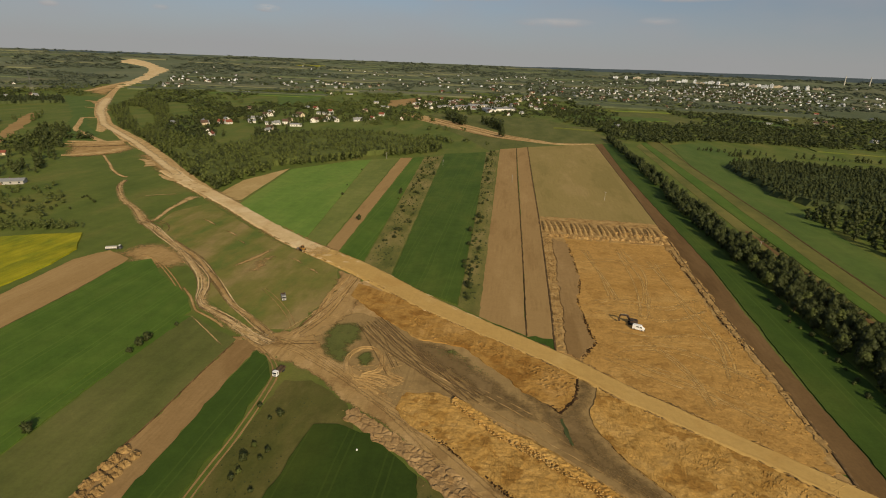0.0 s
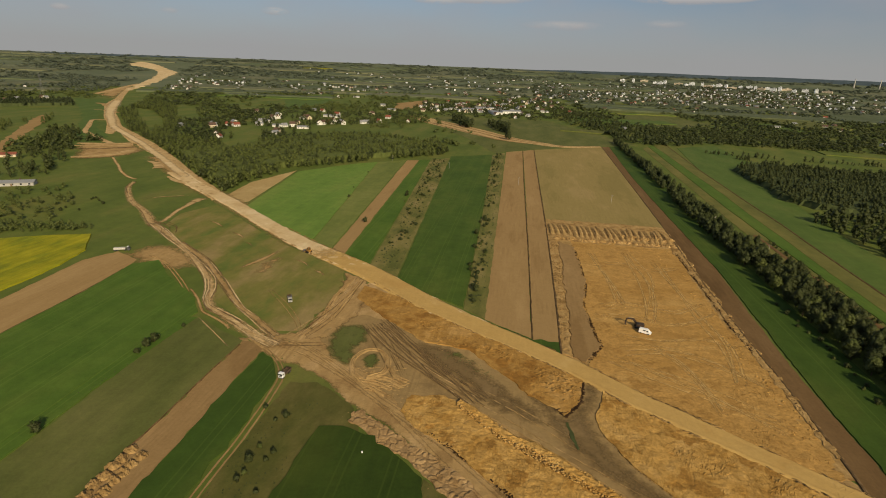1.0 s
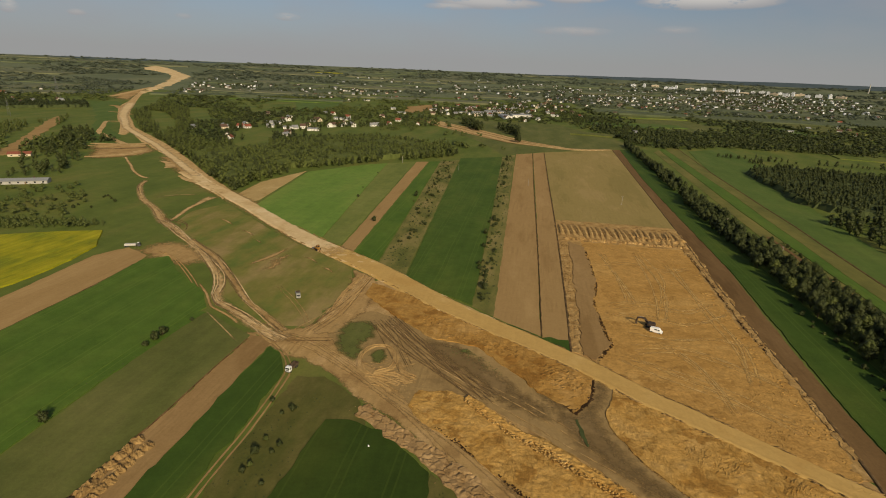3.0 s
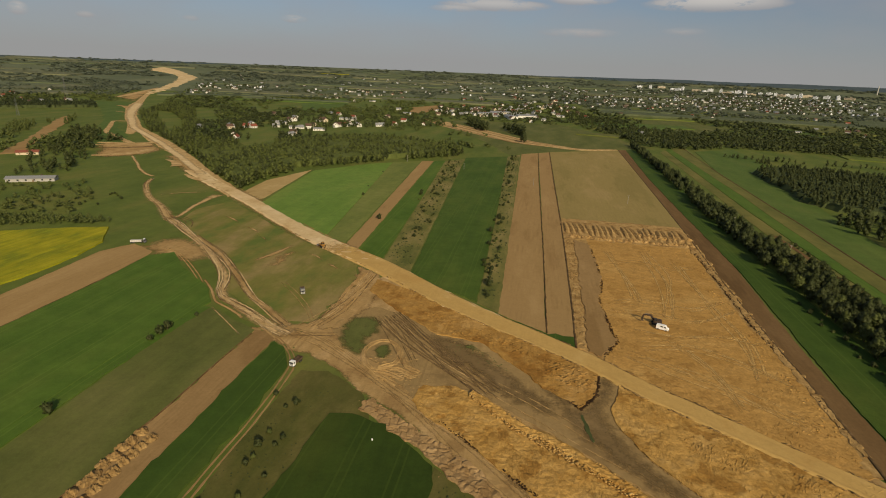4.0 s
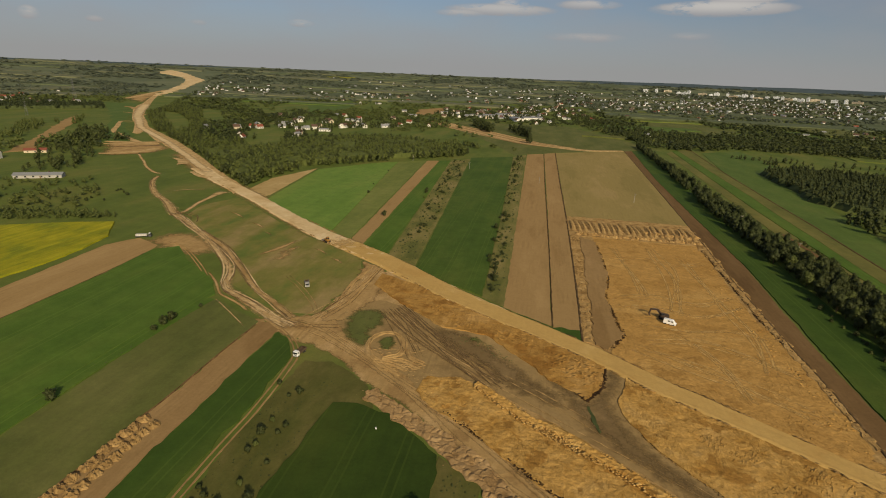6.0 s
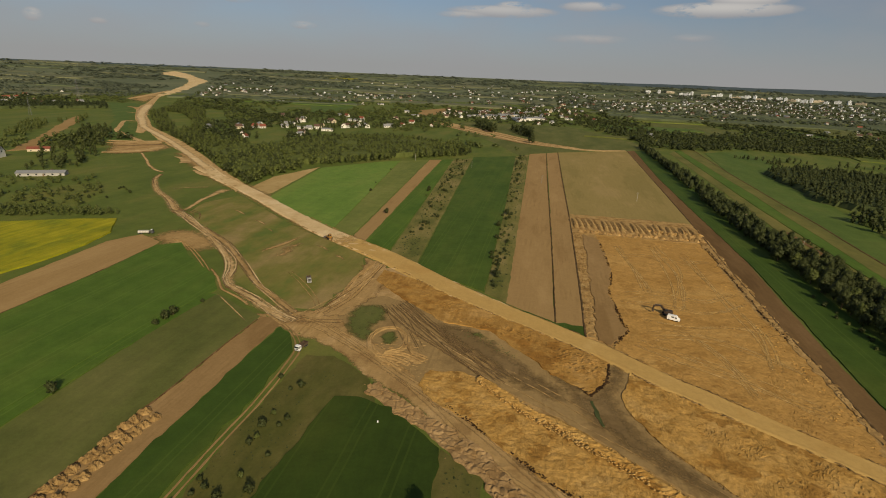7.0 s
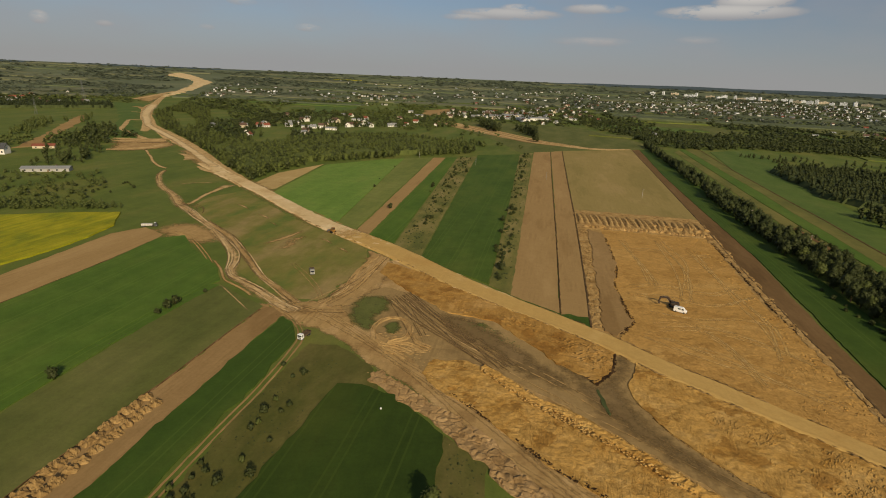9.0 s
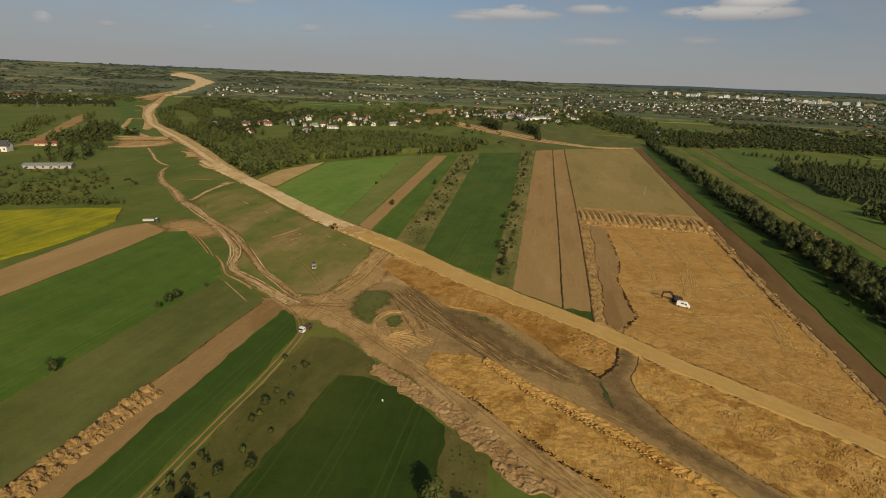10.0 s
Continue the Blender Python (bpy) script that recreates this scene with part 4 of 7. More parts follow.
patch("topsoil_strip", [(18.6, 289), (23.9, 285), (23.1, 197), (23, 157), (19.4, 158.4), (19.2, 209)],
      0.3, M["tipped"], "narrow rough strip of turned earth", "earth", res=1.0, amp=0.25, grain=0.6, ragged=0.5)
patch("topsoil_edge", [(86, 287), (91, 287), (90, 254), (88.6, 190), (88.8, 148), (88, 120), (86.2, 120), (87, 148), (86, 170), (85.8, 193), (86.4, 239)],
      0.35, M["tipped"], "ragged bank of dark topsoil along the ploughed strip", "earth bank", res=0.9, amp=0.25, grain=0.7, ragged=1.1, lean=1.4)
patch("bare_link", [(-71, 147), (-72.6, 166), (-72.3, 190), (-77, 214), (-62, 205), (-58, 184), (-57, 172), (-61, 152)],
      0.16, M["haulworn"], "bare rutted earth link to the carriageway", "dirt road", res=1.6, amp=0.12, grain=0.5, ragged=1.2, fade=2.5)
patch("bare_patch", [(-192, 207), (-183, 228), (-167, 228), (-150, 216), (-142, 203), (-156, 193), (-174, 199)],
      0.06, M["haulworn"], "bare brown earth where lorries turn", "earth", res=4, amp=0.05, ragged=1.5, fade=11)

strip("bare_patch", [(-125, 206), (-120.5, 218), (-118, 232)], [2.5, 4.5, 2], [(-1, -0.03), (-0.8, 0.05), (0, 0.08), (0.8, 0.05), (1, -0.03)], M["haulworn"], "worn bare strip in the meadow", "earth", 1.2, 0.8, 0.06)
for px, py, ln, wd in ((-150, 250, 12, 2), (-172, 266, 16, 2), (-138, 238, 9, 1.5), (-100, 219, 10, 1.6), (-88, 209, 8, 2)):
    strip("bare_patch", [(px - ln / 2, py + ln * 0.35), (px, py + 1), (px + ln / 2, py - ln * 0.35)], [wd * 0.4, wd, wd * 0.5], [(-1, -0.03), (-0.8, 0.04), (0, 0.06), (0.8, 0.04), (1, -0.03)], M["haulworn"], "thin bare patch in the worn meadow", "earth", 1.0, 0.8, 0.07)
strip("path", [(-114.2, 156.2), (-104, 148.1), (-93, 139.2)], [0.65], [(-1, 0.0), (-0.7, 0.1), (0, 0.12), (0.7, 0.1), (1, 0.0)], M["chalkworn"], "thin pale path between two fields", "path", 2, 0.3, 0.16)

CARRIAGE = [(200, 24), (89.4, 101), (83, 105.4), (72.3, 113.2), (57.8, 123.2), (49, 129.6), (40.2, 135.4), (26.4, 147), (9.8, 158.8), (-10, 171.6), (-34, 188.7), (-65, 214.5), (-103.5, 241), (-133, 264), (-187, 311), (-242, 355), (-281, 391), (-341, 452), (-405, 512), (-490, 590), (-597, 712), (-745, 884)]
ROAD_PROFILE = [(-1.4, -0.05), (-1.15, 0.4), (-1.0, 0.56), (-0.6, 0.5), (0, 0.55), (0.6, 0.5), (1.0, 0.56), (1.12, 0.4), (1.36, -0.05)]
strip("carriageway", CARRIAGE[:13], [3.6, 3.8, 4, 4.6, 5.4, 6, 6.6, 7.2, 8.4, 9.2, 9.6, 10.2, 10], [(u * 1.01, h + 0.04) for u, h in ROAD_PROFILE],
      M["roadsandworn"], "golden sandy carriageway formation of a new road", "dirt road", 2.5, 0.5, 0.0, rough=0.03, ends=34)
strip("carriageway", CARRIAGE[9:17], [9, 9.6, 10.2, 9, 8.4, 9, 10, 12], [(u * 0.99, h + 0.02) for u, h in ROAD_PROFILE],
      M["roadpale"], "pale graded stretch of the new road", "dirt road", 2.5, 1.0, 0.0, rough=0.05)
strip("carriageway_margin", CARRIAGE[11:18], [16, 19, 20, 21, 22, 24, 26], [(-1.0, -0.04), (-0.9, 0.1), (0, 0.25), (0.9, 0.1), (1.0, -0.04)],
      M["haulworn"], "bare earth margin along the new road", "dirt road", 2, 1.4, 0.0, rough=0.06)
patch("carriageway", ROAD_FAR, 0.5, M["chalk"], "pale sandy stretch of the new road between woods", "dirt road", res=9, amp=0.12, grain=0.1, ragged=0.7, edge_step=4, lean=2)
strip("carriageway", [(-262, 374), (-290, 401), (-318, 429), (-346, 456), (-373, 482), (-400, 508), (-427, 532), (-465, 566), (-500, 597), (-533, 629), (-585, 690), (-645, 760), (-715, 852), (-805, 978)], [10, 10, 10, 10, 11, 12, 13, 15, 17, 19, 22, 24, 24, 20],
      [(-1, 0), (-0.8, 0.1), (0, 0.14), (0.8, 0.1), (1, 0)], M["crestworn"], "pale graded middle of the new road", "dirt road", 5, 1.0, 0.6)
patch("bare_ground", CROSS, 0.3, M["haulworn"], "broad brown crossing of haul roads beside the new road", "earth", res=5, amp=0.2, grain=0.15, ragged=2.2, edge_step=3, fade=13)
patch("bare_ground", ZONEB, 0.35, M["haulworn"], "distant stripped brown ground beside the new road", "earth", res=25, amp=0.2, ragged=6, edge_step=12, fade=22)
patch("far_carriageway", NECK, 1.2, M["roadpale"], "distant bare sandy corridor of the new road", "dirt road", res=60, ragged=9, edge_step=20)
for line, w, mat in (([(-461, 490), (-443, 494), (-427, 498), (-410, 514)], [5, 7, 8, 9], "chalk"), ([(-405, 419), (-394, 429.6), (-384, 445), (-384, 470)], [7, 8, 9, 9], "chalk"), ([(-438, 461), (-417, 467), (-394, 487)], [2.2, 3, 3], "rut"),
                     ([(-452, 474), (-430, 481), (-405, 500)], [4, 5, 6], "chalk"), ([(-581, 680), (-597, 677), (-594, 664), (-557, 616), (-527, 576), (-509, 559), (-491, 546), (-460, 522), (-430, 500)], [4, 5, 6, 6, 6, 6, 6, 7], "chalk"),
                     ([(-332, 424), (-318, 417), (-303, 399)], [2, 7, 9], "chalk"), ([(-276, 372), (-262, 361), (-248, 357)], [2, 5, 8], "chalk"), ([(-246, 303), (-240, 312), (-223, 322)], [1.2, 1.4, 1.6], "chalkworn"),
                     ([(-790, 905), (-760, 890), (-735, 860)], [8, 14, 8], "haul"), ([(-705, 800), (-670, 790), (-640, 770)], [3, 7, 10], "haul"), ([(-950, 1090), (-990, 1180), (-1040, 1290), (-1100, 1430)], [12, 14, 16, 14], "chalk")):
    strip("bare_ground", line, w, [(-1, -0.05), (-0.9, 0.1), (0, 0.16), (0.9, 0.1), (1, -0.05)], M[mat], "bare tan earth beside the new road", "earth", 3, 1.6, 0.42, rough=0.05)
patch("grass_corridor", [(-901, 976), (-942, 1088), (-810, 955), (-668, 775), (-628, 712), (-540, 612), (-470, 545), (-445, 500), (-470, 490), (-640, 700)], 0.06, M["grassgreen"], "open green corridor beside the new road", "grass", res=30, ragged=4, edge_step=10)
MAIN_TRACK = [(-207.7, 257.8), (-196.5, 250.1), (-183.7, 239.6), (-166.1, 224.9), (-152.1, 212.3), (-139.6, 200), (-130.2, 190), (-123.8, 180.2), (-120, 171.9), (-115, 165.4), (-108.3, 161.2), (-100, 156.1), (-91.5, 150.9), (-85.2, 147.1), (-77, 143)]
SECOND_TRACK = [(-172, 232), (-156.2, 219.4), (-145, 210.7), (-133.6, 199.3), (-122, 187.1), (-110.9, 174.9), (-103, 167.3), (-94.9, 161.2), (-86.9, 154.5), (-80, 149)]
UPPER_TRACK = [(-289, 350), (-278.8, 330.6), (-259.6, 307.6), (-246.5, 293.9), (-236.4, 286.2), (-223.6, 274.8), (-209.5, 260.2), (-204, 255)]
TRACK_PROFILE = [(-1, 0.0), (-0.82, 0.05), (-0.6, 0.14), (-0.48, 0.03), (-0.35, 0.12), (0, 0.17), (0.3, 0.12), (0.45, 0.03), (0.62, 0.15), (0.82, 0.05), (1, 0.0)]
for line, w, z in (MAIN_TRACK, [7, 8, 7, 6.6, 6.4, 6.2, 6.6, 5.6, 5, 5.2, 5.6, 6, 6.8, 7.6, 9], 0.06), (UPPER_TRACK, [4, 5.5, 6, 6, 6.5, 7, 9, 9], 0.05), \
                  ([(-375, 433), (-345.9, 404), (-322.6, 379), (-305.5, 364), (-292, 356)], [3.4, 3.6, 3.8, 4, 4], 0.05), ([(-203, 258), (-205.4, 270.1), (-209.6, 284.2), (-211.5, 298.8), (-213, 309), (-212.9, 319)], [4, 4, 4.6, 5, 7, 12], 0.05):
    strip("site_track", line, w, TRACK_PROFILE, M["chalkworn"], "pale dusty winding site track with deep ruts", "dirt track", 1.6, 0.5, z, wobble=0.6, rough=0.12)
strip("rutted_track", SECOND_TRACK, [4, 4.6, 4.4, 4, 4, 3.8, 3.8, 4.2, 5], TRACK_PROFILE, M["haulworn"], "worn rutted track through the grass", "dirt track", 1.5, 0.5, 0.05, rough=0.08)
strip("faint_track", [(-133.7, 180.7), (-125.1, 172.4), (-119.2, 165.3), (-115.1, 160.9), (-106, 156), (-97, 150)], [1.4, 1.7, 1.7, 2], TRACK_PROFILE, M["haulworn"], "thin side track beside the site road", "dirt track", 1.5, 0.3, 0.05)
for off in (-1.0, 1.0):
    strip("faint_track", [(-174 + off, 211), (-161.2 + off, 203.9), (-141.5 + off, 186.2), (-128 + off, 172)], [0.7, 1.0, 0.6], TRACK_PROFILE, M["haulworn"], "faint wheel line in the meadow", "dirt track", 1.5, 0.3, 0.05)
for off in (-0.8, 0.8):
    strip("farm_track", [(-80 + off, 140.4), (-72.4 + off, 133.7), (-67.7 + off, 125.8), (-66.7 + off, 118), (-66.1 + off, 111), (-65.5 + off, 95.6), (-65.7 + off, 84), (-65.6 + off, 72), (-65.4 + off, 60), (-65 + off, 40)], [0.5, 0.45, 0.5, 0.45],
          [(-1, -0.04), (-0.8, 0.03), (0, 0.01), (0.8, 0.03), (1, -0.04)], M["strip"], "pale wheel rut of a narrow farm track", "dirt track", 2, 0.25, 0.09)
strip("field_track", [(-214, 1000), (-155, 900), (-103, 832), (-62, 774), (-24, 724), (16, 696), (50, 676), (98, 694)], [16, 30, 44, 46, 44, 36, 18, 6], [(-1, -0.3), (-0.95, 0.2), (0.95, 0.2), (1, -0.3)],
      M["chalk"], "broad bare tan strip of the road line", "dirt road", 10, 2.0, 0.1)
for off in (-9, 2, 11):
    strip("bare_ground", [(-150 + off, 890 + off), (-103 + off, 822 + off), (-62 + off, 766 + off), (-24 + off, 716 + off), (14 + off, 690 + off * 0.5)], [3, 5, 3, 5, 2], [(-1, -0.05), (-0.8, 0.2), (0, 0.25), (0.8, 0.2), (1, -0.05)], M["strip"], "brown ridge along the bare strip", "earth", 8, 1.5, 0.35)


def braid(line, count, spread, width, mat, label, z, seed):
    """Several wheel tracks that wander, part and meet along one way."""
    r = np.random.default_rng(seed)
    base = smooth_line(line, 6.0)
    n = len(base)
    for k in range(count):
        ph, fr = r.uniform(0, 6.3), r.uniform(0.25, 0.6)
        pts = []
        for i, p in enumerate(base):
            d = (base[min(i + 1, n - 1)] - base[max(i - 1, 0)]).normalized()
            off = spread * ((k + 0.5) / count - 0.5) + spread * 0.22 * math.sin(i * fr + ph)
            pts.append((p.x + d.y * off, p.y - d.x * off))
        strip("wheel_track", pts, [width * r.uniform(0.6, 1.3) for _ in range(6)], [(-1, -0.12), (-0.7, 0.05), (0, 0.0), (0.7, 0.05), (1, -0.12)], M[mat], label, "dirt track", 1.4, 0.45, z + 0.01 * k, rough=0.14)


braid(MAIN_TRACK, 4, 3.8, 0.9, "crestworn", "pale wheel track of the winding site road", 0.16, 1)
braid(MAIN_TRACK, 4, 4.4, 0.6, "rutworn", "dark rut of the winding site road", 0.17, 21)
braid(UPPER_TRACK, 3, 3.4, 0.7, "rutworn", "dark rut of the winding site road", 0.16, 31)
braid(SECOND_TRACK, 3, 3.2, 0.8, "crestworn", "pale wheel track through worn grass", 0.1, 2)
braid(SECOND_TRACK, 4, 3.6, 0.65, "rutworn", "dark rut through worn grass", 0.12, 26)
braid([(-212, 262), (-203, 258), (-193, 253), (-186, 243)], 5, 8, 0.7, "rutworn", "deep curved rut where the tracks meet", 0.2, 27)
RUT_FAN = [(-49, 166), (-33.6, 148), (-20, 134.4), (-6.5, 123)]
braid(RUT_FAN, 7, 7.5, 0.75, "rutworn", "dark rut pressed into the dusty floor", 0.21, 22)
braid(RUT_FAN, 3, 7, 0.7, "chalkworn", "pale crest between the ruts", 0.2, 28)
braid([(-47, 170), (-30.8, 152.4), (-15.3, 137), (-4, 124)], 5, 6, 0.7, "rutworn", "dark rut pressed into the dusty floor", 0.2, 29)
braid([(-52, 165), (-44, 154), (-38, 145), (-31, 134)], 4, 6, 0.4, "rutworn", "dark rut pressed into the dusty floor", 0.2, 23)
braid([(-72, 152), (-69, 166), (-67.5, 185), (-66, 205)], 4, 6, 0.45, "rutworn", "dark rut of the earth link", 0.24, 24)
braid([(-88, 149), (-76, 145), (-62, 148)], 3, 6, 0.45, "rutworn", "dark rut at the crossing of the tracks", 0.16, 25)
braid([(-80, 146), (-66, 143), (-50, 133), (-34, 119), (-18, 106), (-4, 94), (12, 81), (30, 68)], 3, 6, 1.7, "haulworn", "pale wheel track along the haul road", 0.09, 4)
braid([(-74, 150), (-70, 165), (-68, 185), (-67, 208)], 4, 6, 0.7, "chalkworn", "pale wheel track of the earth link", 0.2, 5)
braid([(-20, 136), (0, 124), (14, 114), (34, 99), (60, 80)], 3, 6, 0.5, "haulworn", "tyre mark on the dusty floor", 0.16, 6)
braid([(-100, 186), (-90, 176), (-80, 164), (-75, 156)], 2, 2.4, 0.5, "haulworn", "faint wheel mark across the meadow", 0.06, 33)
SAND_MARKS = [([(60, 275), (62, 240), (60, 215), (55, 190)], 4, 6), ([(72, 262), (74, 230), (76, 200), (78, 175), (74, 150)], 3, 4), ([(34, 192), (48, 195), (62, 190), (74, 196), (83, 205)], 3, 3), ([(40, 178), (56, 176), (72, 180), (84, 176)], 3, 3), ([(36, 160), (52, 150), (66, 140), (80, 128)], 4, 7),
              ([(40, 270), (44, 240), (46, 205)], 3, 4), ([(36, 200), (50, 206), (66, 202), (82, 214)], 3, 5), ([(40, 165), (56, 168), (70, 162), (84, 150)], 3, 6), ([(38, 250), (52, 256), (68, 250), (82, 256)], 2, 4), ([(50, 172), (58, 160), (62, 146), (64, 132)], 3, 4)]
for k, (line, n, spread) in enumerate(SAND_MARKS):
    braid(line, n, spread, 1.5, "sandworn", "tyre mark in stripped sand", 0.2, 8 + k)
for line, w in (([(0.6, 621), (3.4, 450), (7.3, 279), (9.3, 167)], 0.45), ([(13.6, 634), (16, 450), (18.3, 319), (19.2, 209), (19.1, 158)], 0.8), ([(99, 693), (95.5, 500), (92, 330), (89.2, 254), (88.4, 186), (88.8, 148), (87.8, 112), (85.5, 60)], 1.0),
                ([(-89.7, 141), (-90.1, 121), (-90, 97), (-90.5, 88), (-89.9, 79), (-90.8, 66), (-91.1, 54), (-91, 40)], 0.28), ([(-171.2, 121), (-171.9, 168), (-173.6, 192)], 0.5), ([(190, 752), (179.7, 570), (176.9, 483), (174.8, 419), (173.8, 360), (170.4, 290), (162.4, 60)], 1.2),
                ([(145.5, 330), (146.5, 260), (146.5, 200), (144, 60)], 3.0)):
    strip("furrow", line, [w], [(-1, -0.03), (-0.7, 0.26), (0, 0.34), (0.7, 0.26), (1, -0.03)], M["rut"] if w < 2 else M["brown"], "dark furrow of turned earth between fields", "furrow", 2.0, 0.5, 0.08, rough=0.1)

# ---- grass islands and relief of the works ----
patch("grass_island", [(-61.8, 146), (-62.9, 155.5), (-61.4, 162.5), (-53, 165), (-49.2, 159.8), (-46.9, 150.4), (-49.2, 148.3), (-49.7, 144.9), (-48.1, 138), (-49.5, 135.1), (-52.4, 135.5), (-57.6, 140.3)], 0.2, M["oliveworn"], "island of green grass left between haul roads", "grass", res=1.6, amp=0.06, ragged=1.3, fade=3)
patch("grass_island", [(-47.6, 141), (-46, 144.4), (-42.7, 144.4), (-40.3, 140.3), (-41.6, 136), (-44.8, 136)], 0.2, M["oliveworn"], "small island of green grass ringed by ruts", "grass", res=1.2, amp=0.06, ragged=1.1, fade=1.6)
patch("damp_floor", [(-39.6, 160), (-27.8, 156), (-14, 153.6), (-8, 144.4), (-1, 137.5), (9, 128), (14, 119), (6.5, 117), (-5.9, 125.4), (-17, 136), (-27.4, 145)], 0.17, M["dampworn"], "damp dark earth at the foot of the clay bank", "earth", res=1.4, amp=0.08, grain=0.4, ragged=2.0, lean=2.0, fade=5)
patch("grass_island", [(-24, 152.5), (-14, 152), (-9, 148), (-12, 146.5), (-22, 150.5)], 0.24, M["oliveworn"], "thin dusty grass along the foot of the bank", "grass", res=1.5, amp=0.1, ragged=1.1, fade=2)
patch("grass_verge", [(9.6, 166.4), (12.5, 167.6), (15, 166.2), (18.9, 166), (18.9, 158.6), (17.5, 157.2), (9.4, 163.6), (-4, 172.5), (-3, 174.6)], 0.2, M["cropgreen"], "green grass verge beside the carriageway", "grass", res=2, amp=0.08, ragged=0.5)
patch("bare_patch", [(-117, 196), (-118, 214), (-115, 229), (-110, 221), (-111, 206)], 0.06, M["haulworn"], "worn bare patch in the meadow", "earth", res=3, amp=0.04, ragged=1.5, fade=5)
for pts in ([(-46.4, 131), (-49, 138.8), (-47.6, 145.5), (-43, 147.4), (-38.4, 142.6), (-37.4, 135), (-41, 131.6)], [(-44, 129), (-38, 128.4), (-33, 126)], [(-42, 131), (-35, 131), (-30, 128)], [(-46, 132), (-40, 126.5), (-34, 123)], [(-36, 138), (-33, 133), (-29, 131)], [(-70, 170), (-71.5, 185), (-70, 205)], [(-66, 165), (-66.5, 185), (-66, 203)]):
    strip("wheel_ruts", pts, [2.0], [(-1, -0.02), (-0.8, 0.1), (-0.6, 0.24), (-0.42, 0.02), (0, 0.12), (0.42, 0.02), (0.6, 0.26), (0.8, 0.1), (1, -0.02)],
          M["haul"], "deep wheel ruts pressed into the earth", "ruts", 0.8, 0.6, 0.14, rough=0.2)
strip("sand_berm", [(-12, 123.7), (-5, 118), (2.4, 111.5), (9.3, 108.5), (15.7, 104), (21.5, 99.4), (27, 95.4), (31.7, 91), (42, 83.3), (80, 53)], [3.5, 4, 4.5, 4, 4],
      [(-1, -0.05), (-0.6, 0.5), (-0.25, 0.95), (0.1, 0.8), (0.5, 0.75), (0.75, 0.35), (1, -0.05)], M["sand"], "low clumpy berm of golden sand", "earth bank", 0.8, 1.1, 0.05, rough=0.35)


def road_crumbs(side, lo, hi, label):
    rows = []
    pts = smooth_line(CARRIAGE[1:14], 0.7)
    for i in range(1, len(pts) - 1):
        d = (pts[i + 1] - pts[i - 1]).normalized()
        off = side * (np.interp(i / len(pts), [0, 1], [3.6, 6.2]) + rng.normal() * 0.25)
        x, y = pts[i].x + d.y * off, pts[i].y - d.x * off
        if noise.noise((x * 0.15, y * 0.15, 3)) > -0.15:
            s = rng.uniform(lo, hi)
            rows.append((x, y, 0.42, s * 1.5, math.atan2(d.y, d.x) + rng.normal() * 0.3, s))
    scatter("road_crumbs", LONG, rows, M["topsoil"], label, "clods")


def lump_template(seed, flat=0.6, long=1.0):
    r = np.random.default_rng(seed)
    v = ICO_V * r.uniform(0.65, 1.25, (12, 1)) * (long, 1, flat)
    return v, ICO_F


LUMPS = [lump_template(i, 0.55, 1.0 + 0.5 * (i % 3)) for i in range(8)]


RIDGES = [lump_template(90 + i, 0.42, 3.4 + 0.9 * (i % 3)) for i in range(6)]
LONG = [lump_template(30 + i, 0.4, 2.4 + 0.6 * (i % 3)) for i in range(6)]


def clods(name, poly, spacing, size, z, mat, label, turn=None, thin=1.0):
    p = fill_points(poly, spacing)
    rows = []
    for x, y in p:
        if noise.noise((x * 0.12, y * 0.12, 7)) < thin - 1 + rng.uniform(-0.3, 0.3):
            s = size * rng.uniform(0.5, 1.4)
            rows.append((x, y, z + s * 0.1, s, rng.uniform(0, 6.3) if turn is None else turn + rng.normal() * 0.35, s * rng.uniform(0.6, 1.1)))
    return scatter(name, LUMPS if turn is None else RIDGES, rows, M[mat], label, "clods")


road_crumbs(1, 0.1, 0.3, "line of dark crumbs along the graded road edge")
road_crumbs(-1, 0.1, 0.3, "line of dark crumbs along the graded road edge")
clods("rut_ridges", [(-48, 134), (-36, 146), (-28, 134), (-30, 126), (-40, 124)], 0.9, 0.2, 0.14, "haul", "short pressed ridges among the ruts", 0.6, 0.95)
clods("sand_clods", [(35.6, 128.5), (45, 120.3), (62, 113), (78, 102), (84, 88), (62, 90), (50, 104), (38.5, 121)], 0.85, 0.13, 0.34, "sand", "short dozer ridges pressed up in the sand bank", 1.02, 0.95)
clods("sand_clods", [(70, 150), (84, 150), (85, 118), (78, 114), (68, 124)], 0.8, 0.12, 0.2, "sandfield", "short dozer ridges in the stripped sand", 1.3, 0.8)
clods("clay_clods", [(-40, 177), (-10, 160), (10, 148), (24, 141), (21, 131), (16, 128), (4, 141), (-12, 155), (-28, 158)], 1.2, 0.17, 0.8, "orange", "loose orange clay clods on the bank", 0.6, 1.05)
clods("berm_clods", [(-12, 125), (3, 113), (22, 101), (42, 85), (60, 71), (57, 68), (40, 82), (20, 97), (1, 109), (-13, 122)], 0.7, 0.26, 0.6, "sandlight", "loose sand clods along the berm", None, 1.4)
patch("weed_patch", [(18.5, 120.5), (19.1, 120.5), (19.7, 116), (21, 110), (20.4, 109.6), (19, 115)], 0.42, M["needles"], "ragged strip of weeds on the dusty floor", "grass", res=0.8, amp=0.15, ragged=0.5)
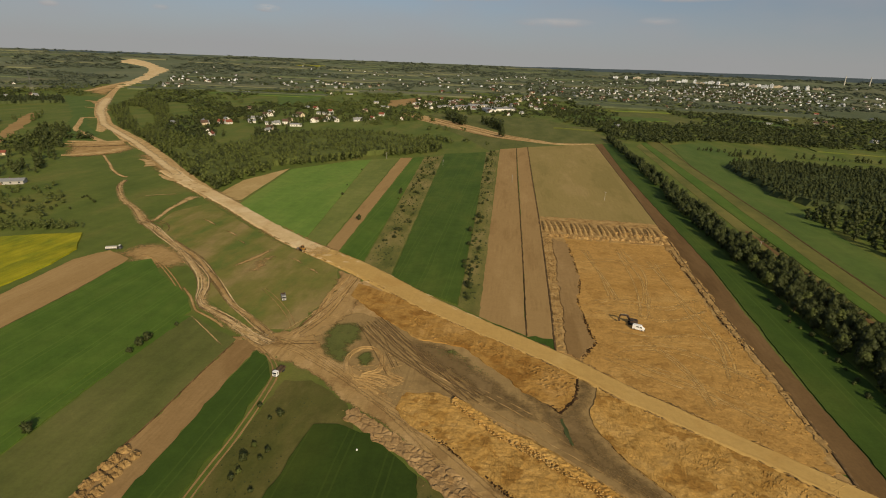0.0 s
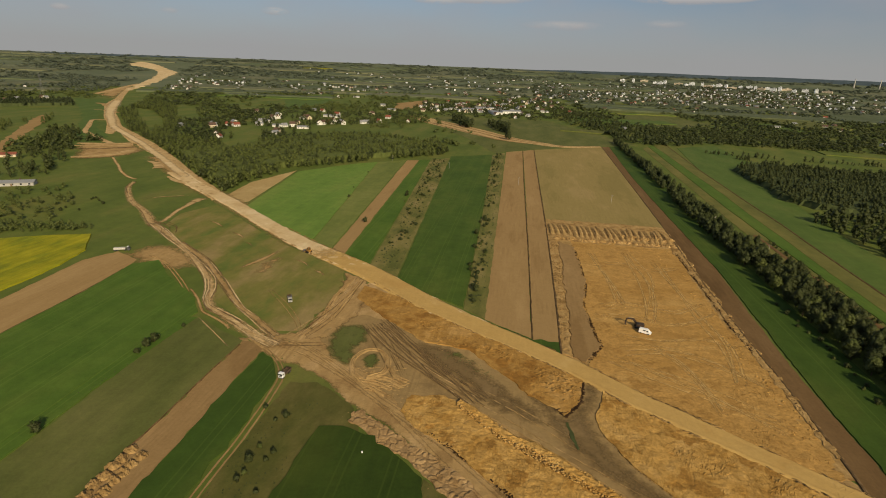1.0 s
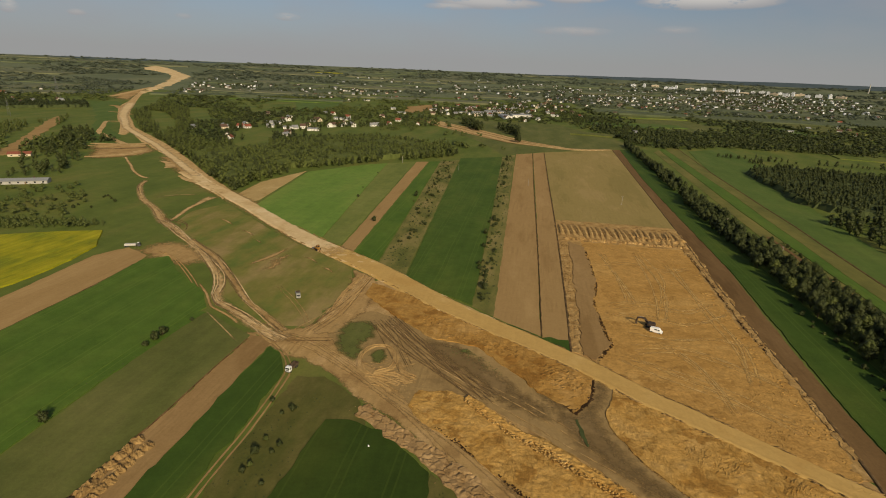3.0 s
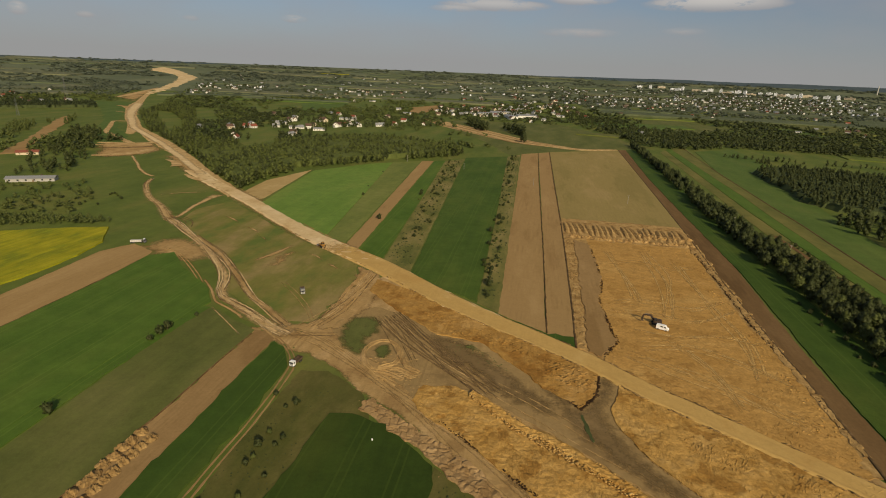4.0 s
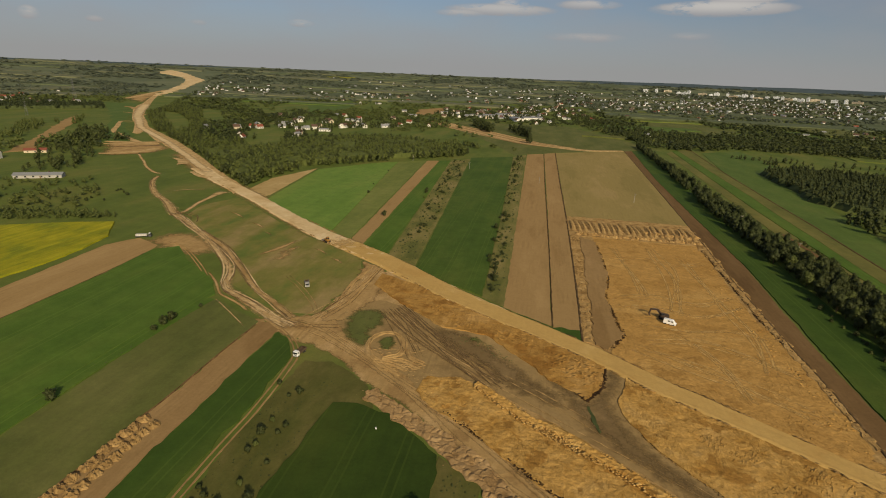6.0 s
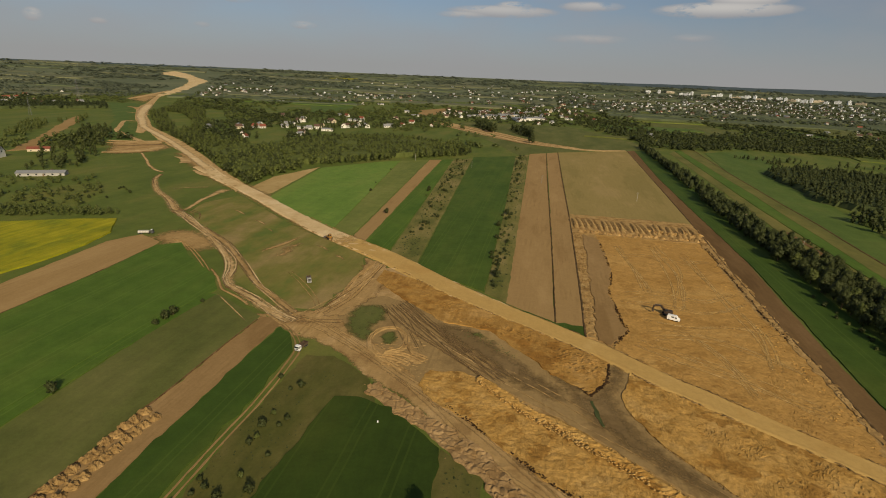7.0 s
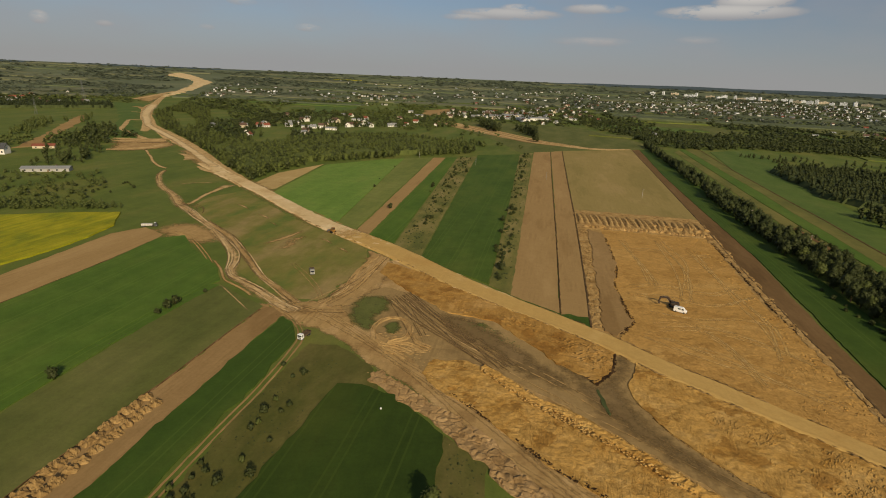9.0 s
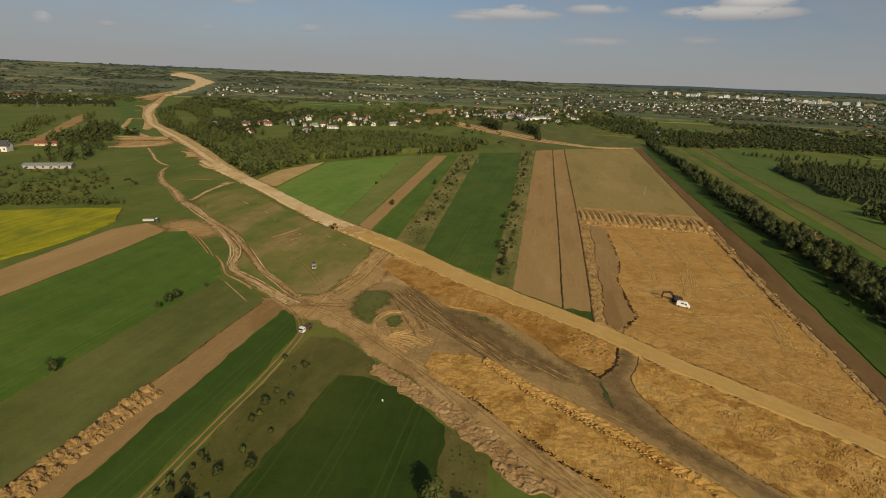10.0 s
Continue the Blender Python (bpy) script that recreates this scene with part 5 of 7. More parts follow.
clods("pit_clods", [(60, 281), (86, 286), (84, 240), (85, 190), (87, 150), (85, 118), (80, 118), (80, 170), (78, 200), (79, 245)], 1.8, 0.28, 0.2, "sand", "loose sand clods along the stripped edge", None, 1.05)
clods("track_clods", [(-46, 136), (-30, 134), (-22, 122), (-28, 118), (-42, 130)], 2.0, 0.2, 0.12, "haul", "lumps of rutted earth by the haul road", None, 1.0)
clods("topsoil_clods", [(19, 288), (24, 284), (23, 197), (23, 158), (19.5, 159), (19.4, 209)], 1.3, 0.32, 0.35, "topsoil", "turned earth clods", None, 1.2)
clods("humus_clods", [(30.6, 278), (33, 270), (34, 246), (34, 221), (31, 200), (32, 187), (33, 175), (34.4, 167), (28, 154), (27, 155), (32.4, 167), (30.6, 180), (29.4, 200), (32.4, 221), (32.4, 246)], 0.5, 0.24, 0.25, "humus", "crumbling dark humus along the undercut edge", None, 1.12)
clods("humus_clods", [(86, 286), (88, 286), (87.4, 240), (86.6, 193), (88, 170), (88.4, 150), (88, 112), (86.6, 112), (87, 150), (86.4, 170), (85, 193), (85.8, 240)], 0.55, 0.24, 0.25, "humus", "crumbling dark humus along the field edge", None, 1.08)
clods("scarp_clods", [(24.2, 143), (25.2, 142), (23.6, 131), (18.6, 122.4), (15, 126), (16, 127), (18, 124.5), (22.4, 132)], 0.4, 0.3, 0.2, "humus", "dark earth crumbling from the scarp", None, 1.6)
clods("edge_clods", [(28.4, 117.6), (35, 106), (44, 96), (52, 88.6), (52, 87.6), (43.4, 94.8), (34.2, 105), (27.6, 117)], 0.5, 0.16, 0.15, "rut", "dark earth crumbs along the bank's foot", None, 1.2)
clods("ditch_edge", [(-28, 117), (-20, 110.4), (-10.6, 104), (-3, 97), (9.4, 87), (14.8, 84.4), (32, 71.5), (32, 70.8), (14.4, 83.4), (9, 86), (-3.6, 96), (-11, 102.8), (-20.4, 109.2)], 0.45, 0.22, 0.2, "humus", "dark crumbs along the edge of the sand cut", None, 1.0)


def mound(name, sx, sy, h, seed, mat, label, category, group="", n=14, sharp=1.6, long=False):
    """A dumped heap: steep crest, slumped sides, lumpy skin."""
    verts, faces = [], []
    for j in range(n + 1):
        for i in range(n + 1):
            u, v = i / n * 2 - 1, j / n * 2 - 1
            d = max(0, 1 - (abs(u) ** 2 + abs(v) ** 2) ** 0.5)
            k = d ** (1 / sharp) if d > 0 else 0
            nz = noise.fractal((u * 1.7 + seed * 3.1, v * 1.7, seed), 0.8, 2, 4)
            if long:
                k = max(0, 1 - abs(u + 0.18 * v * v) ** 1.4) * max(0, 1 - abs(v) ** 3)
                nz *= 0.4
            hh = h * k * (0.75 + 0.6 * nz) - (0.12 if d <= 0 else 0)
            verts.append((u * sx / 2 * (1 + 0.15 * nz), v * sy / 2 * (1 + 0.15 * nz), hh + 0.05 * noise.noise((u * 9, v * 9, seed))))
    for j in range(n):
        for i in range(n):
            a = j * (n + 1) + i
            faces.append((a, a + 1, a + n + 2, a + n + 1))
    return tagged(new(name, mesh_from(name, verts, faces, M[mat])), label, category, group)


def scatter_things(protos, places):
    """Copies of a few prototypes at rows of x, y, z, turn; the prototypes take the first places."""
    for i, (x, y, z, a) in enumerate(places):
        m = pose(x, y, z, 0, 0, math.degrees(a))
        if i < len(protos):
            protos[i].matrix_basis = m @ Matrix.Diagonal((*protos[i].scale, 1))
        else:
            copy_thing(protos[i % len(protos)], m)


heaps = [mound("soil_mound", 3.7, 3.1, 1.4, s, "topsoil", "heap of dumped tan subsoil on the bare strip", "soil heap", "row of dumped heaps") for s in range(5)]
scatter_things(heaps, [(-89.4 + (k % 2) * 3.6 + rng.uniform(-0.4, 0.4), 88 - (k // 2) * 2.9 - (k % 2) * 1.2 + rng.uniform(-0.5, 0.5), 0.05, rng.uniform(0, 6.3)) for k in range(30)])


def slabs(x, y):
    """Caked slabs tipped against one another, with open cracks between them."""
    wx, wy = x + 0.8 * noise.noise((x * 0.5, y * 0.5, 1)), y + 0.8 * noise.noise((x * 0.5, y * 0.5, 4))
    dist, cell = noise.voronoi((wx * 0.42 + wy * 0.12, wy * 0.5, 0.0))
    crack = min(1.0, (dist[1] - dist[0]) * 4.5)
    c = cell[0]
    tip = 0.5 + 0.5 * noise.noise((c.x * 3.7, c.y * 3.7, 2))
    lean = 0.35 * math.sin(c.x * 9) * (wx * 0.42 + wy * 0.12 - c.x) + 0.7 * (wy * 0.5 - c.y)
    return 0.6 * crack * (0.15 + 0.75 * tip + lean * 0.9) - 0.08


patch("spoil_bank", [(-41, 113), (-39, 115), (-27.5, 107.4), (-19.5, 102), (-11.4, 96.8), (-4.7, 91.2), (1, 84.6), (7.6, 80.4), (8.4, 77.6), (2, 77.2), (-3, 80.2), (-5.8, 84.4), (-11.7, 88.4), (-16, 92.6), (-22.4, 97.9), (-28.2, 101), (-33, 105.4), (-40.8, 109.6)],
      0.2, M["slab"], "bank of pale caked topsoil slabs beside the haul road", "earth bank", res=0.32, amp=0.08, grain=0.9, ragged=0.8, relief=slabs, edge_step=0.7)
clods("heap_clods", [(-44, 114), (-30, 108), (-16, 98), (-4, 89), (7, 80), (5, 77), (-6, 84), (-18, 91), (-32, 103), (-43, 108)], 2.4, 0.16, 0.1, "slab", "loose lumps round the spoil heaps", None, 1.05)
ridges = [mound("spoil_ridge", 4.0, 27, 1.45, 40 + s, "tipped", "long ridge of tipped pale topsoil", "soil heap", "tipped ridges", 18, 2.2, True) for s in range(5)]
scatter_things(ridges, [(21 + k * 3.35 + rng.uniform(-0.6, 0.6), 309 - 0.1 * k + rng.uniform(-2, 2), 0.1, 0.06 - 0.12 * (k > 12) + rng.uniform(-0.07, 0.07)) for k in range(21)])
toes = [mound("soil_mound", 4.0, 5.5, 1.4, 60 + s, "tipped" if s % 2 else "spoil", "small tipped heap at the foot of the ridges", "soil heap", "heaps at the ridge foot") for s in range(4)]
scatter_things(toes, [(24 + k * 2.9, 291.5 + rng.uniform(-1.5, 1.5), 0.1, rng.uniform(0, 6.3)) for k in range(23)] + [(62 + k * 3.4, 302 + rng.uniform(-2, 2), 0.3, rng.uniform(0, 6.3)) for k in range(9)])
patch("tipped_soil", [(18, 330), (46, 331.5), (92, 331), (91, 287), (56, 286), (19, 287)], 0.25, M["tipped"], "band of tipped topsoil between field and sand", "earth", res=2.0, amp=0.25, grain=0.3, ragged=1.2)

# ---- vehicles ----
M["bed"] = plain("rusty brown steel", (0.12, 0.08, 0.05), 0.7, 0.1, 0.5, 0.3)



def wheel(name, r, w, at, root, axis="x"):
    """A wheel: tyre with a rim inside."""
    d = Vector((w / 2, 0, 0)) if axis == "x" else Vector((0, w / 2, 0))
    c = Vector(at)
    ty = rod(c - d, c + d, r, r, 16)
    bmesh.ops.bevel(ty, geom=[e for e in ty.edges if len(e.link_faces) == 2 and e.calc_face_angle(0) > 1], offset=r * 0.15, segments=2, affect="EDGES")
    t = part(name, ty, M["tyre"], root)
    part("rim", rod(c - d * 1.06, c + d * 1.06, r * 0.55, r * 0.5, 12), M["steel"], t)
    return t


def make_van(m):
    root = tagged(new("van", None), "white panel van parked on stripped sand", "van")
    prof = [(-2.6, 0.35), (-2.6, 2.05), (-2.45, 2.3), (0.9, 2.35), (1.25, 2.2), (1.85, 1.35), (2.45, 1.12), (2.62, 0.8), (2.62, 0.35)]
    b = bmesh.new()
    rows = []
    for x, s in ((-0.98, 1), (0.98, 1)):
        rows.append([b.verts.new((x * (0.9 if z > 1.5 else 1.0), y, z)) for y, z in prof])
    b.faces.new(rows[0][::-1])
    b.faces.new(rows[1])
    n = len(prof)
    for i in range(n):
        b.faces.new((rows[0][i], rows[0][(i + 1) % n], rows[1][(i + 1) % n], rows[1][i]))
    bmesh.ops.recalc_face_normals(b, faces=b.faces)
    bmesh.ops.bevel(b, geom=b.edges[:], offset=0.07, segments=2, affect="EDGES")
    part("body", b, M["vanwhite"], root)
    part("windscreen", box(1.55, 0.04, 0.95, (0, 1.6, 1.38), 0.01, turn=pose(0, 0, 0, 36)), M["glass"], root, "dark sloping windscreen")
    for sx in (-1, 1):
        part("side_window", box(0.04, 0.8, 0.55, (sx * 0.95, 1.0, 1.45), 0.01), M["glass"], root)
        part("side_window", box(0.04, 1.1, 0.5, (sx * 0.93, -0.3, 1.5), 0.01), M["glass"], root)
        part("headlight", box(0.34, 0.1, 0.22, (sx * 0.72, 2.6, 0.75), 0.02), M["lamp"], root)
        part("tail_light", box(0.14, 0.06, 0.5, (sx * 0.88, -2.62, 0.95), 0.02), M["tail"], root)
        part("mirror", box(0.16, 0.1, 0.24, (sx * 1.1, 1.35, 1.35), 0.03), M["tyre"], root)
        for y in (-1.65, 1.65):
            wheel("wheel", 0.36, 0.26, (sx * 0.86, y, 0.36), root)
    part("bumper", box(1.9, 0.14, 0.25, (0, 2.66, 0.36), 0.04), M["tyre"], root)
    root.matrix_basis = m
    return root


def make_excavator(m, paint, label):
    root = tagged(new("excavator", None), label, "excavator")
    for sx in (-1, 1):
        b = bmesh.new()
        box(0.5, 2.9, 0.62, (sx * 0.95, 0, 0), 0.18, b)
        for k in range(14):
            box(0.54, 0.12, 0.05, (sx * 0.95, -1.3 + k * 0.2, 0.6), 0.0, b)
        part("track", b, M["tyre"], root)
    part("undercarriage", box(1.4, 1.6, 0.45, (0, 0, 0.3), 0.05), M["steel"], root)
    part("body", box(2.2, 2.3, 1.0, (0, -0.5, 0.8), 0.12), paint, root)
    part("counterweight", box(2.15, 0.5, 0.9, (0, -1.75, 0.85), 0.15), M["rust"], root)
    cab = part("cab", box(0.85, 1.3, 1.5, (-0.62, 0.3, 1.0), 0.08, taper=0.92), paint, root)
    part("cab_window", box(0.8, 0.05, 0.9, (-0.62, 0.94, 1.4), 0.02), M["glass"], cab)
    part("cab_window", box(0.05, 1.0, 0.8, (-1.05, 0.3, 1.5), 0.02), M["glass"], cab)
    b = bmesh.new()
    rod((0.25, 0.6, 1.3), (0.25, 2.1, 3.2), 0.36, 0.42, 6, b)
    rod((0.25, 2.1, 3.2), (0.25, 4.4, 3.0), 0.42, 0.34, 6, b)
    part("boom", b, paint, root)
    part("stick", rod((0.25, 4.5, 3.2), (0.25, 5.0, 1.2), 0.32, 0.28, 6), paint, root)
    part("hydraulic_ram", rod((0.25, 1.0, 1.2), (0.25, 2.6, 2.9), 0.09, 0.06, 8), M["steel"], root)
    part("hydraulic_ram", rod((0.25, 2.4, 3.5), (0.25, 4.3, 3.5), 0.08, 0.06, 8), M["steel"], root)
    b = box(0.9, 0.7, 0.7, (0.25, 4.8, 0.55), 0.08, taper=0.7)
    for k in range(4):
        box(0.1, 0.3, 0.08, (-0.08 + k * 0.22, 4.5, 0.5), 0, b)
    part("bucket", b, M["rust"], root)
    root.matrix_basis = m
    return root


def make_dump_truck(m, paint, bed, label):
    root = tagged(new("dump_truck", None), label, "truck")
    part("chassis", box(0.9, 7.6, 0.3, (0, -0.4, 0.75), 0.03), M["rust"], root)
    cab = part("cab", box(2.4, 1.9, 2.2, (0, 2.7, 0.75), 0.12, taper=0.95), paint, root)
    part("windscreen", box(2.0, 0.06, 0.85, (0, 3.64, 1.85), 0.02), M["glass"], cab)
    for sx in (-1, 1):
        part("side_window", box(0.06, 0.9, 0.75, (sx * 1.14, 2.9, 1.9), 0.02), M["glass"], cab)
        part("mirror", box(0.14, 0.2, 0.5, (sx * 1.35, 3.4, 1.9), 0.03), M["tyre"], cab)
        part("headlight", box(0.4, 0.08, 0.25, (sx * 0.85, 3.66, 0.95), 0.02), M["lamp"], cab)
    part("grille", box(1.5, 0.08, 0.6, (0, 3.66, 1.1), 0.02), M["steel"], cab, "grey front grille")
    part("bumper", box(2.4, 0.2, 0.35, (0, 3.68, 0.5), 0.05), M["steel"], root)
    b = bmesh.new()
    box(2.4, 5.2, 0.12, (0, -1.3, 1.15), 0, b)
    for sx in (-1, 1):
        box(0.09, 5.2, 1.0, (sx * 1.18, -1.3, 1.15), 0, b)
        for k in range(6):
            box(0.08, 0.1, 1.0, (sx * 1.25, -3.7 + k * 0.95, 1.15), 0, b)
    box(2.4, 0.09, 1.3, (0, 1.28, 1.15), 0, b)
    part("tipper_bed", b, bed, root, "open steel tipper bed")
    part("tailgate", box(2.36, 0.08, 0.95, (0, -3.92, 1.16), 0.01), M["rust"], root)
    for y in (2.6, -1.6, -2.9):
        for sx in (-1, 1):
            wheel("wheel", 0.5, 0.36, (sx * 1.02, y, 0.5), root)
    root.matrix_basis = m
    return root


def make_lorry(m):
    root = tagged(new("lorry", None), "articulated lorry with a long white trailer and dark cab", "lorry")
    tr = part("trailer", box(2.5, 8.2, 1.5, (0, -1.6, 1.1), 0.08), M["concrete"], root, "long white tipper trailer")
    for k in range(7):
        for sx in (-1, 1):
            part("trailer_rib", box(0.08, 0.12, 1.4, (sx * 1.28, -5.2 + k * 1.2, 1.15), 0.01), M["vanwhite"], tr)
    part("chassis", box(0.9, 11.5, 0.28, (0, 0.0, 0.8), 0.03), M["rust"], root)
    cab = part("cab", box(2.45, 2.1, 2.5, (0, 4.7, 0.6), 0.14, taper=0.95), M["darkroof"], root, "dark painted cab")
    part("windscreen", box(2.0, 0.06, 0.9, (0, 5.76, 1.95), 0.02), M["glass"], cab)
    part("roof_panel", box(2.2, 1.2, 0.25, (0, 4.3, 3.08), 0.06), M["vanwhite"], cab)
    for sx in (-1, 1):
        part("side_window", box(0.06, 0.9, 0.7, (sx * 1.18, 4.9, 2.0), 0.02), M["glass"], cab)
        part("headlight", box(0.4, 0.08, 0.22, (sx * 0.9, 5.78, 0.9), 0.02), M["lamp"], cab)
    for y in (4.7, 2.2, -3.0, -4.2, -5.4):
        for sx in (-1, 1):
            wheel("wheel", 0.5, 0.34, (sx * 1.04, y, 0.5), root)
    root.matrix_basis = m
    return root


def make_bulldozer(m):
    root = tagged(new("bulldozer", None), "dusty orange bulldozer working on the carriageway edge", "bulldozer")
    for sx in (-1, 1):
        b = bmesh.new()
        box(0.55, 3.0, 0.85, (sx * 1.05, 0, 0), 0.25, b)
        for k in range(12):
            box(0.6, 0.08, 0.06, (sx * 1.05, -1.2 + k * 0.22, 0.84), 0, b)
        part("track", b, M["tyre"], root)
    part("bonnet", box(1.3, 1.7, 0.95, (0, 0.7, 0.75), 0.1), M["machine"], root)
    part("body", box(1.6, 1.4, 0.7, (0, -0.7, 0.75), 0.08), M["machine"], root)
    cab = part("cab", box(1.4, 1.3, 1.4, (0, -0.6, 1.4), 0.08, taper=0.92), M["machine"], root)
    for y in (0.05, -1.24):
        part("cab_window", box(1.1, 0.05, 0.8, (0, y, 1.75), 0.02), M["glass"], cab)
    for sx in (-1, 1):
        part("cab_window", box(0.05, 0.9, 0.8, (sx * 0.68, -0.6, 1.75), 0.02), M["glass"], cab)
        part("push_arm", box(0.14, 2.2, 0.2, (sx * 1.42, 1.2, 0.4), 0.03), M["machine"], root)
    part("blade", box(3.4, 0.22, 1.15, (0, 2.3, 0.1), 0.06), M["steel"], root, "worn steel dozer blade")
    part("exhaust", rod((0.35, 0.9, 1.7), (0.35, 0.9, 2.5), 0.06, 0.06, 8), M["tyre"], root)
    root.matrix_basis = m
    return root


make_van(pose(50.9, 180.2, 0.3, 0, 0, -112) @ Matrix.Scale(0.84, 4))
make_excavator(pose(49.4, 184.8, 0.25, 0, 0, 84), M["rust"], "dark brown excavator with its boom arched over the sand")
make_dump_truck(pose(-66.9, 126.8, 0.1, 0, 0, 172) @ Matrix.Scale(0.66, 4), M["vanwhite"], M["bed"], "white-cabbed tipper truck with an empty brown bed")
make_lorry(pose(-191, 213.6, 0.1, 0, 0, -66) @ Matrix.Scale(0.62, 4))
make_dump_truck(pose(-88, 178, 0.05, 0, 0, 208) @ Matrix.Scale(0.7, 4), M["greywall"], M["silver"], "grey lorry crossing the worn grass")
make_bulldozer(pose(-102.7, 233.4, 0.2, 0, 0, 55))

# ---- trees ----
TREE_LABEL = "leafy tree of the dense belt between the fields"
kinds = [make_tree(100 + i, h, w, h * 0.16, lo, 600, 0.3, M[mt], cn, "tree", TREE_LABEL) for i, (h, w, lo, mt, cn) in enumerate(
    [(7.2, 5.2, 10, "leafdark", 0.3), (8, 4.8, 11, "leafdark", 0.4), (6, 5.2, 9, "leafdark", 0.2), (8.6, 5.0, 12, "leafdark", 0.45), (5, 4.6, 8, "leafdark", 0.3), (7, 5.6, 11, "leaf", 0.25)])]
for k in kinds:
    k["group"] = "tree belt"
places = []
y = 62.0
while y < 745:
    w = 8.5 if y < 300 else 6.0 if y < 420 else 5.0 if y < 520 else 3.5
    thin = 440 < y < 452 or 520 < y < 532 or 610 < y < 618
    for off in ((-3.0, 1.5, 6.0, 10.5, 15.0) if y < 265 else (-6.0, -1.0, 4.0, 8.5) if y < 300 else (-w, 0.0, w) if y < 420 else (-w * 0.7, w * 0.7)):
        if thin and rng.uniform() < 0.8:
            continue
        places.append((124 + off + rng.uniform(-1.8, 1.8), y + rng.uniform(-2, 2), 0.0, rng.uniform(0, 6.3)))
    y += 4.9
near_belt = [p for p in places if p[1] < 300]
far_belt = [p for p in places if p[1] >= 300]
order = rng.permutation(len(near_belt))
scatter_things(kinds, [near_belt[i] for i in order])

bushes = [make_bush(200 + i, h, w, 190, 0.22, M[mt], "low green bush among rough grass") for i, (h, w, mt) in enumerate([(1.3, 1.9, "leafdark"), (0.9, 1.4, "leafdark"), (1.9, 2.3, "leafdark"), (1.1, 1.6, "leaf")])]
for k in bushes:
    k["group"] = "bushes"
bp = [(-64.9, 110.2), (-60, 105.6), (-57.9, 107.6), (-59.1, 95), (-54.8, 93.7), (-55.6, 91), (-59.4, 90.1), (-58.4, 85.9), (-59.1, 83.6), (-53, 81), (-51.4, 70.7), (-55.3, 74), (-60.3, 69.2), (-61.9, 67.2), (-56.4, 67), (-64, 63.5), (-62, 61), (-64.1, 59.8)]
bp += [(rng.uniform(-63.5, -52), rng.uniform(58, 78)) for _ in range(4)]
bp += [(x + rng.uniform(-1, 1), y + rng.uniform(-2, 2)) for x, y in ((-118.6, 130), (-118, 140.6), (-116.3, 149.8))]
bp += [(148.3 + rng.uniform(-0.8, 0.8), yy + rng.uniform(-2, 2)) for yy in np.arange(190, 320, 4.2)]
bp += [(114 + rng.uniform(-1.5, 2), yy + rng.uniform(-2, 2)) for yy in np.arange(120, 225, 5.0)]
for lo, hi, n, f in ((190, 590, 95, lambda yy: (-27 + (590 - yy) * 0.028, 3.6)), (235, 530, 80, lambda yy: (-83 + (530 - yy) * 0.077, 5.5))):
    for _ in range(n):
        yy = rng.uniform(lo, hi)
        c, w = f(yy)
        bp.append((c + rng.uniform(-w, w), yy))
bp += [(-91, 293), (-22.4, 286), (-83, 376.5), (-79, 349), (-141 + 9, 440), (-126, 380), (-120, 350)]
bp += [(rng.uniform(-330, -262), rng.uniform(247, 300)) for _ in range(30)]
scatter_things(bushes, [(x, yy, 0.1, rng.uniform(0, 6.3)) for x, yy in bp])

lone = [make_tree(300, 3.1, 2.8, 0.3, 7, 420, 0.24, M["leafdark"], 0.1, "tree", "small round tree on bare field margin"),
        make_tree(301, 5.6, 4.6, 0.6, 9, 900, 0.26, M["leaf"], 0.15, "tree", "fresh green young tree at the crop's edge")]
scatter_things(lone[:1], [(-91, 293, 0.1, 0), (-22.4, 286, 0.1, 1), (-81, 365, 0.1, 2), (-15, 205, 0.1, 3), (-21, 430, 0.1, 2), (-27, 520, 0.1, 2), (-20, 318, 0.1, 5), (-68, 440, 0.1, 4), (-118.4, 133, 0.1, 1), (-118, 136.6, 0.1, 2), (-116.9, 89.4, 0.1, 4)])
scatter_things(lone[1:], [(-14.6, 69.6, 0.1, 0), (-5.5, 64, 0.1, 2), (-54, 53, 0.1, 4)])
scatter_things([make_tree(302, 12, 11, 1.5, 11, 700, 0.5, M["leafdark"], 0.1, "tree", "large round tree beside the bare strip")], [(-20, 712, 0, 0)])


def crowns(seed, n, height, width, lobes, leaves, leaf, conic=0.0, base=0.05):
    r = np.random.default_rng(seed)
    return [crown_arrays(r, height, width, height * base, lobes, leaves, leaf, 0.82, conic, 1.3) for _ in range(n)]


MID = crowns(5, 20, 1.0, 0.52, 4, 56, 0.058, 0.4, 0.0)
scatter("tree_belt", crowns(31, 12, 1.0, 0.66, 7, 170, 0.045, 0.3, 0.05), [(x, yy, z, h, a, h) for (x, yy, z, a), h in zip(far_belt, rng.uniform(5.0, 8.6, len(far_belt)))], M["leafdark"], "far stretch of the dense tree belt between fields", "trees")
SMALL = crowns(9, 8, 1.0, 0.8, 3, 16, 0.13, 0.1)
PINE = crowns(6, 12, 1.0, 0.42, 5, 46, 0.065, 0.5)
FAR = crowns(8, 14, 1.0, 1.1, 3, 16, 0.15, 0.0)

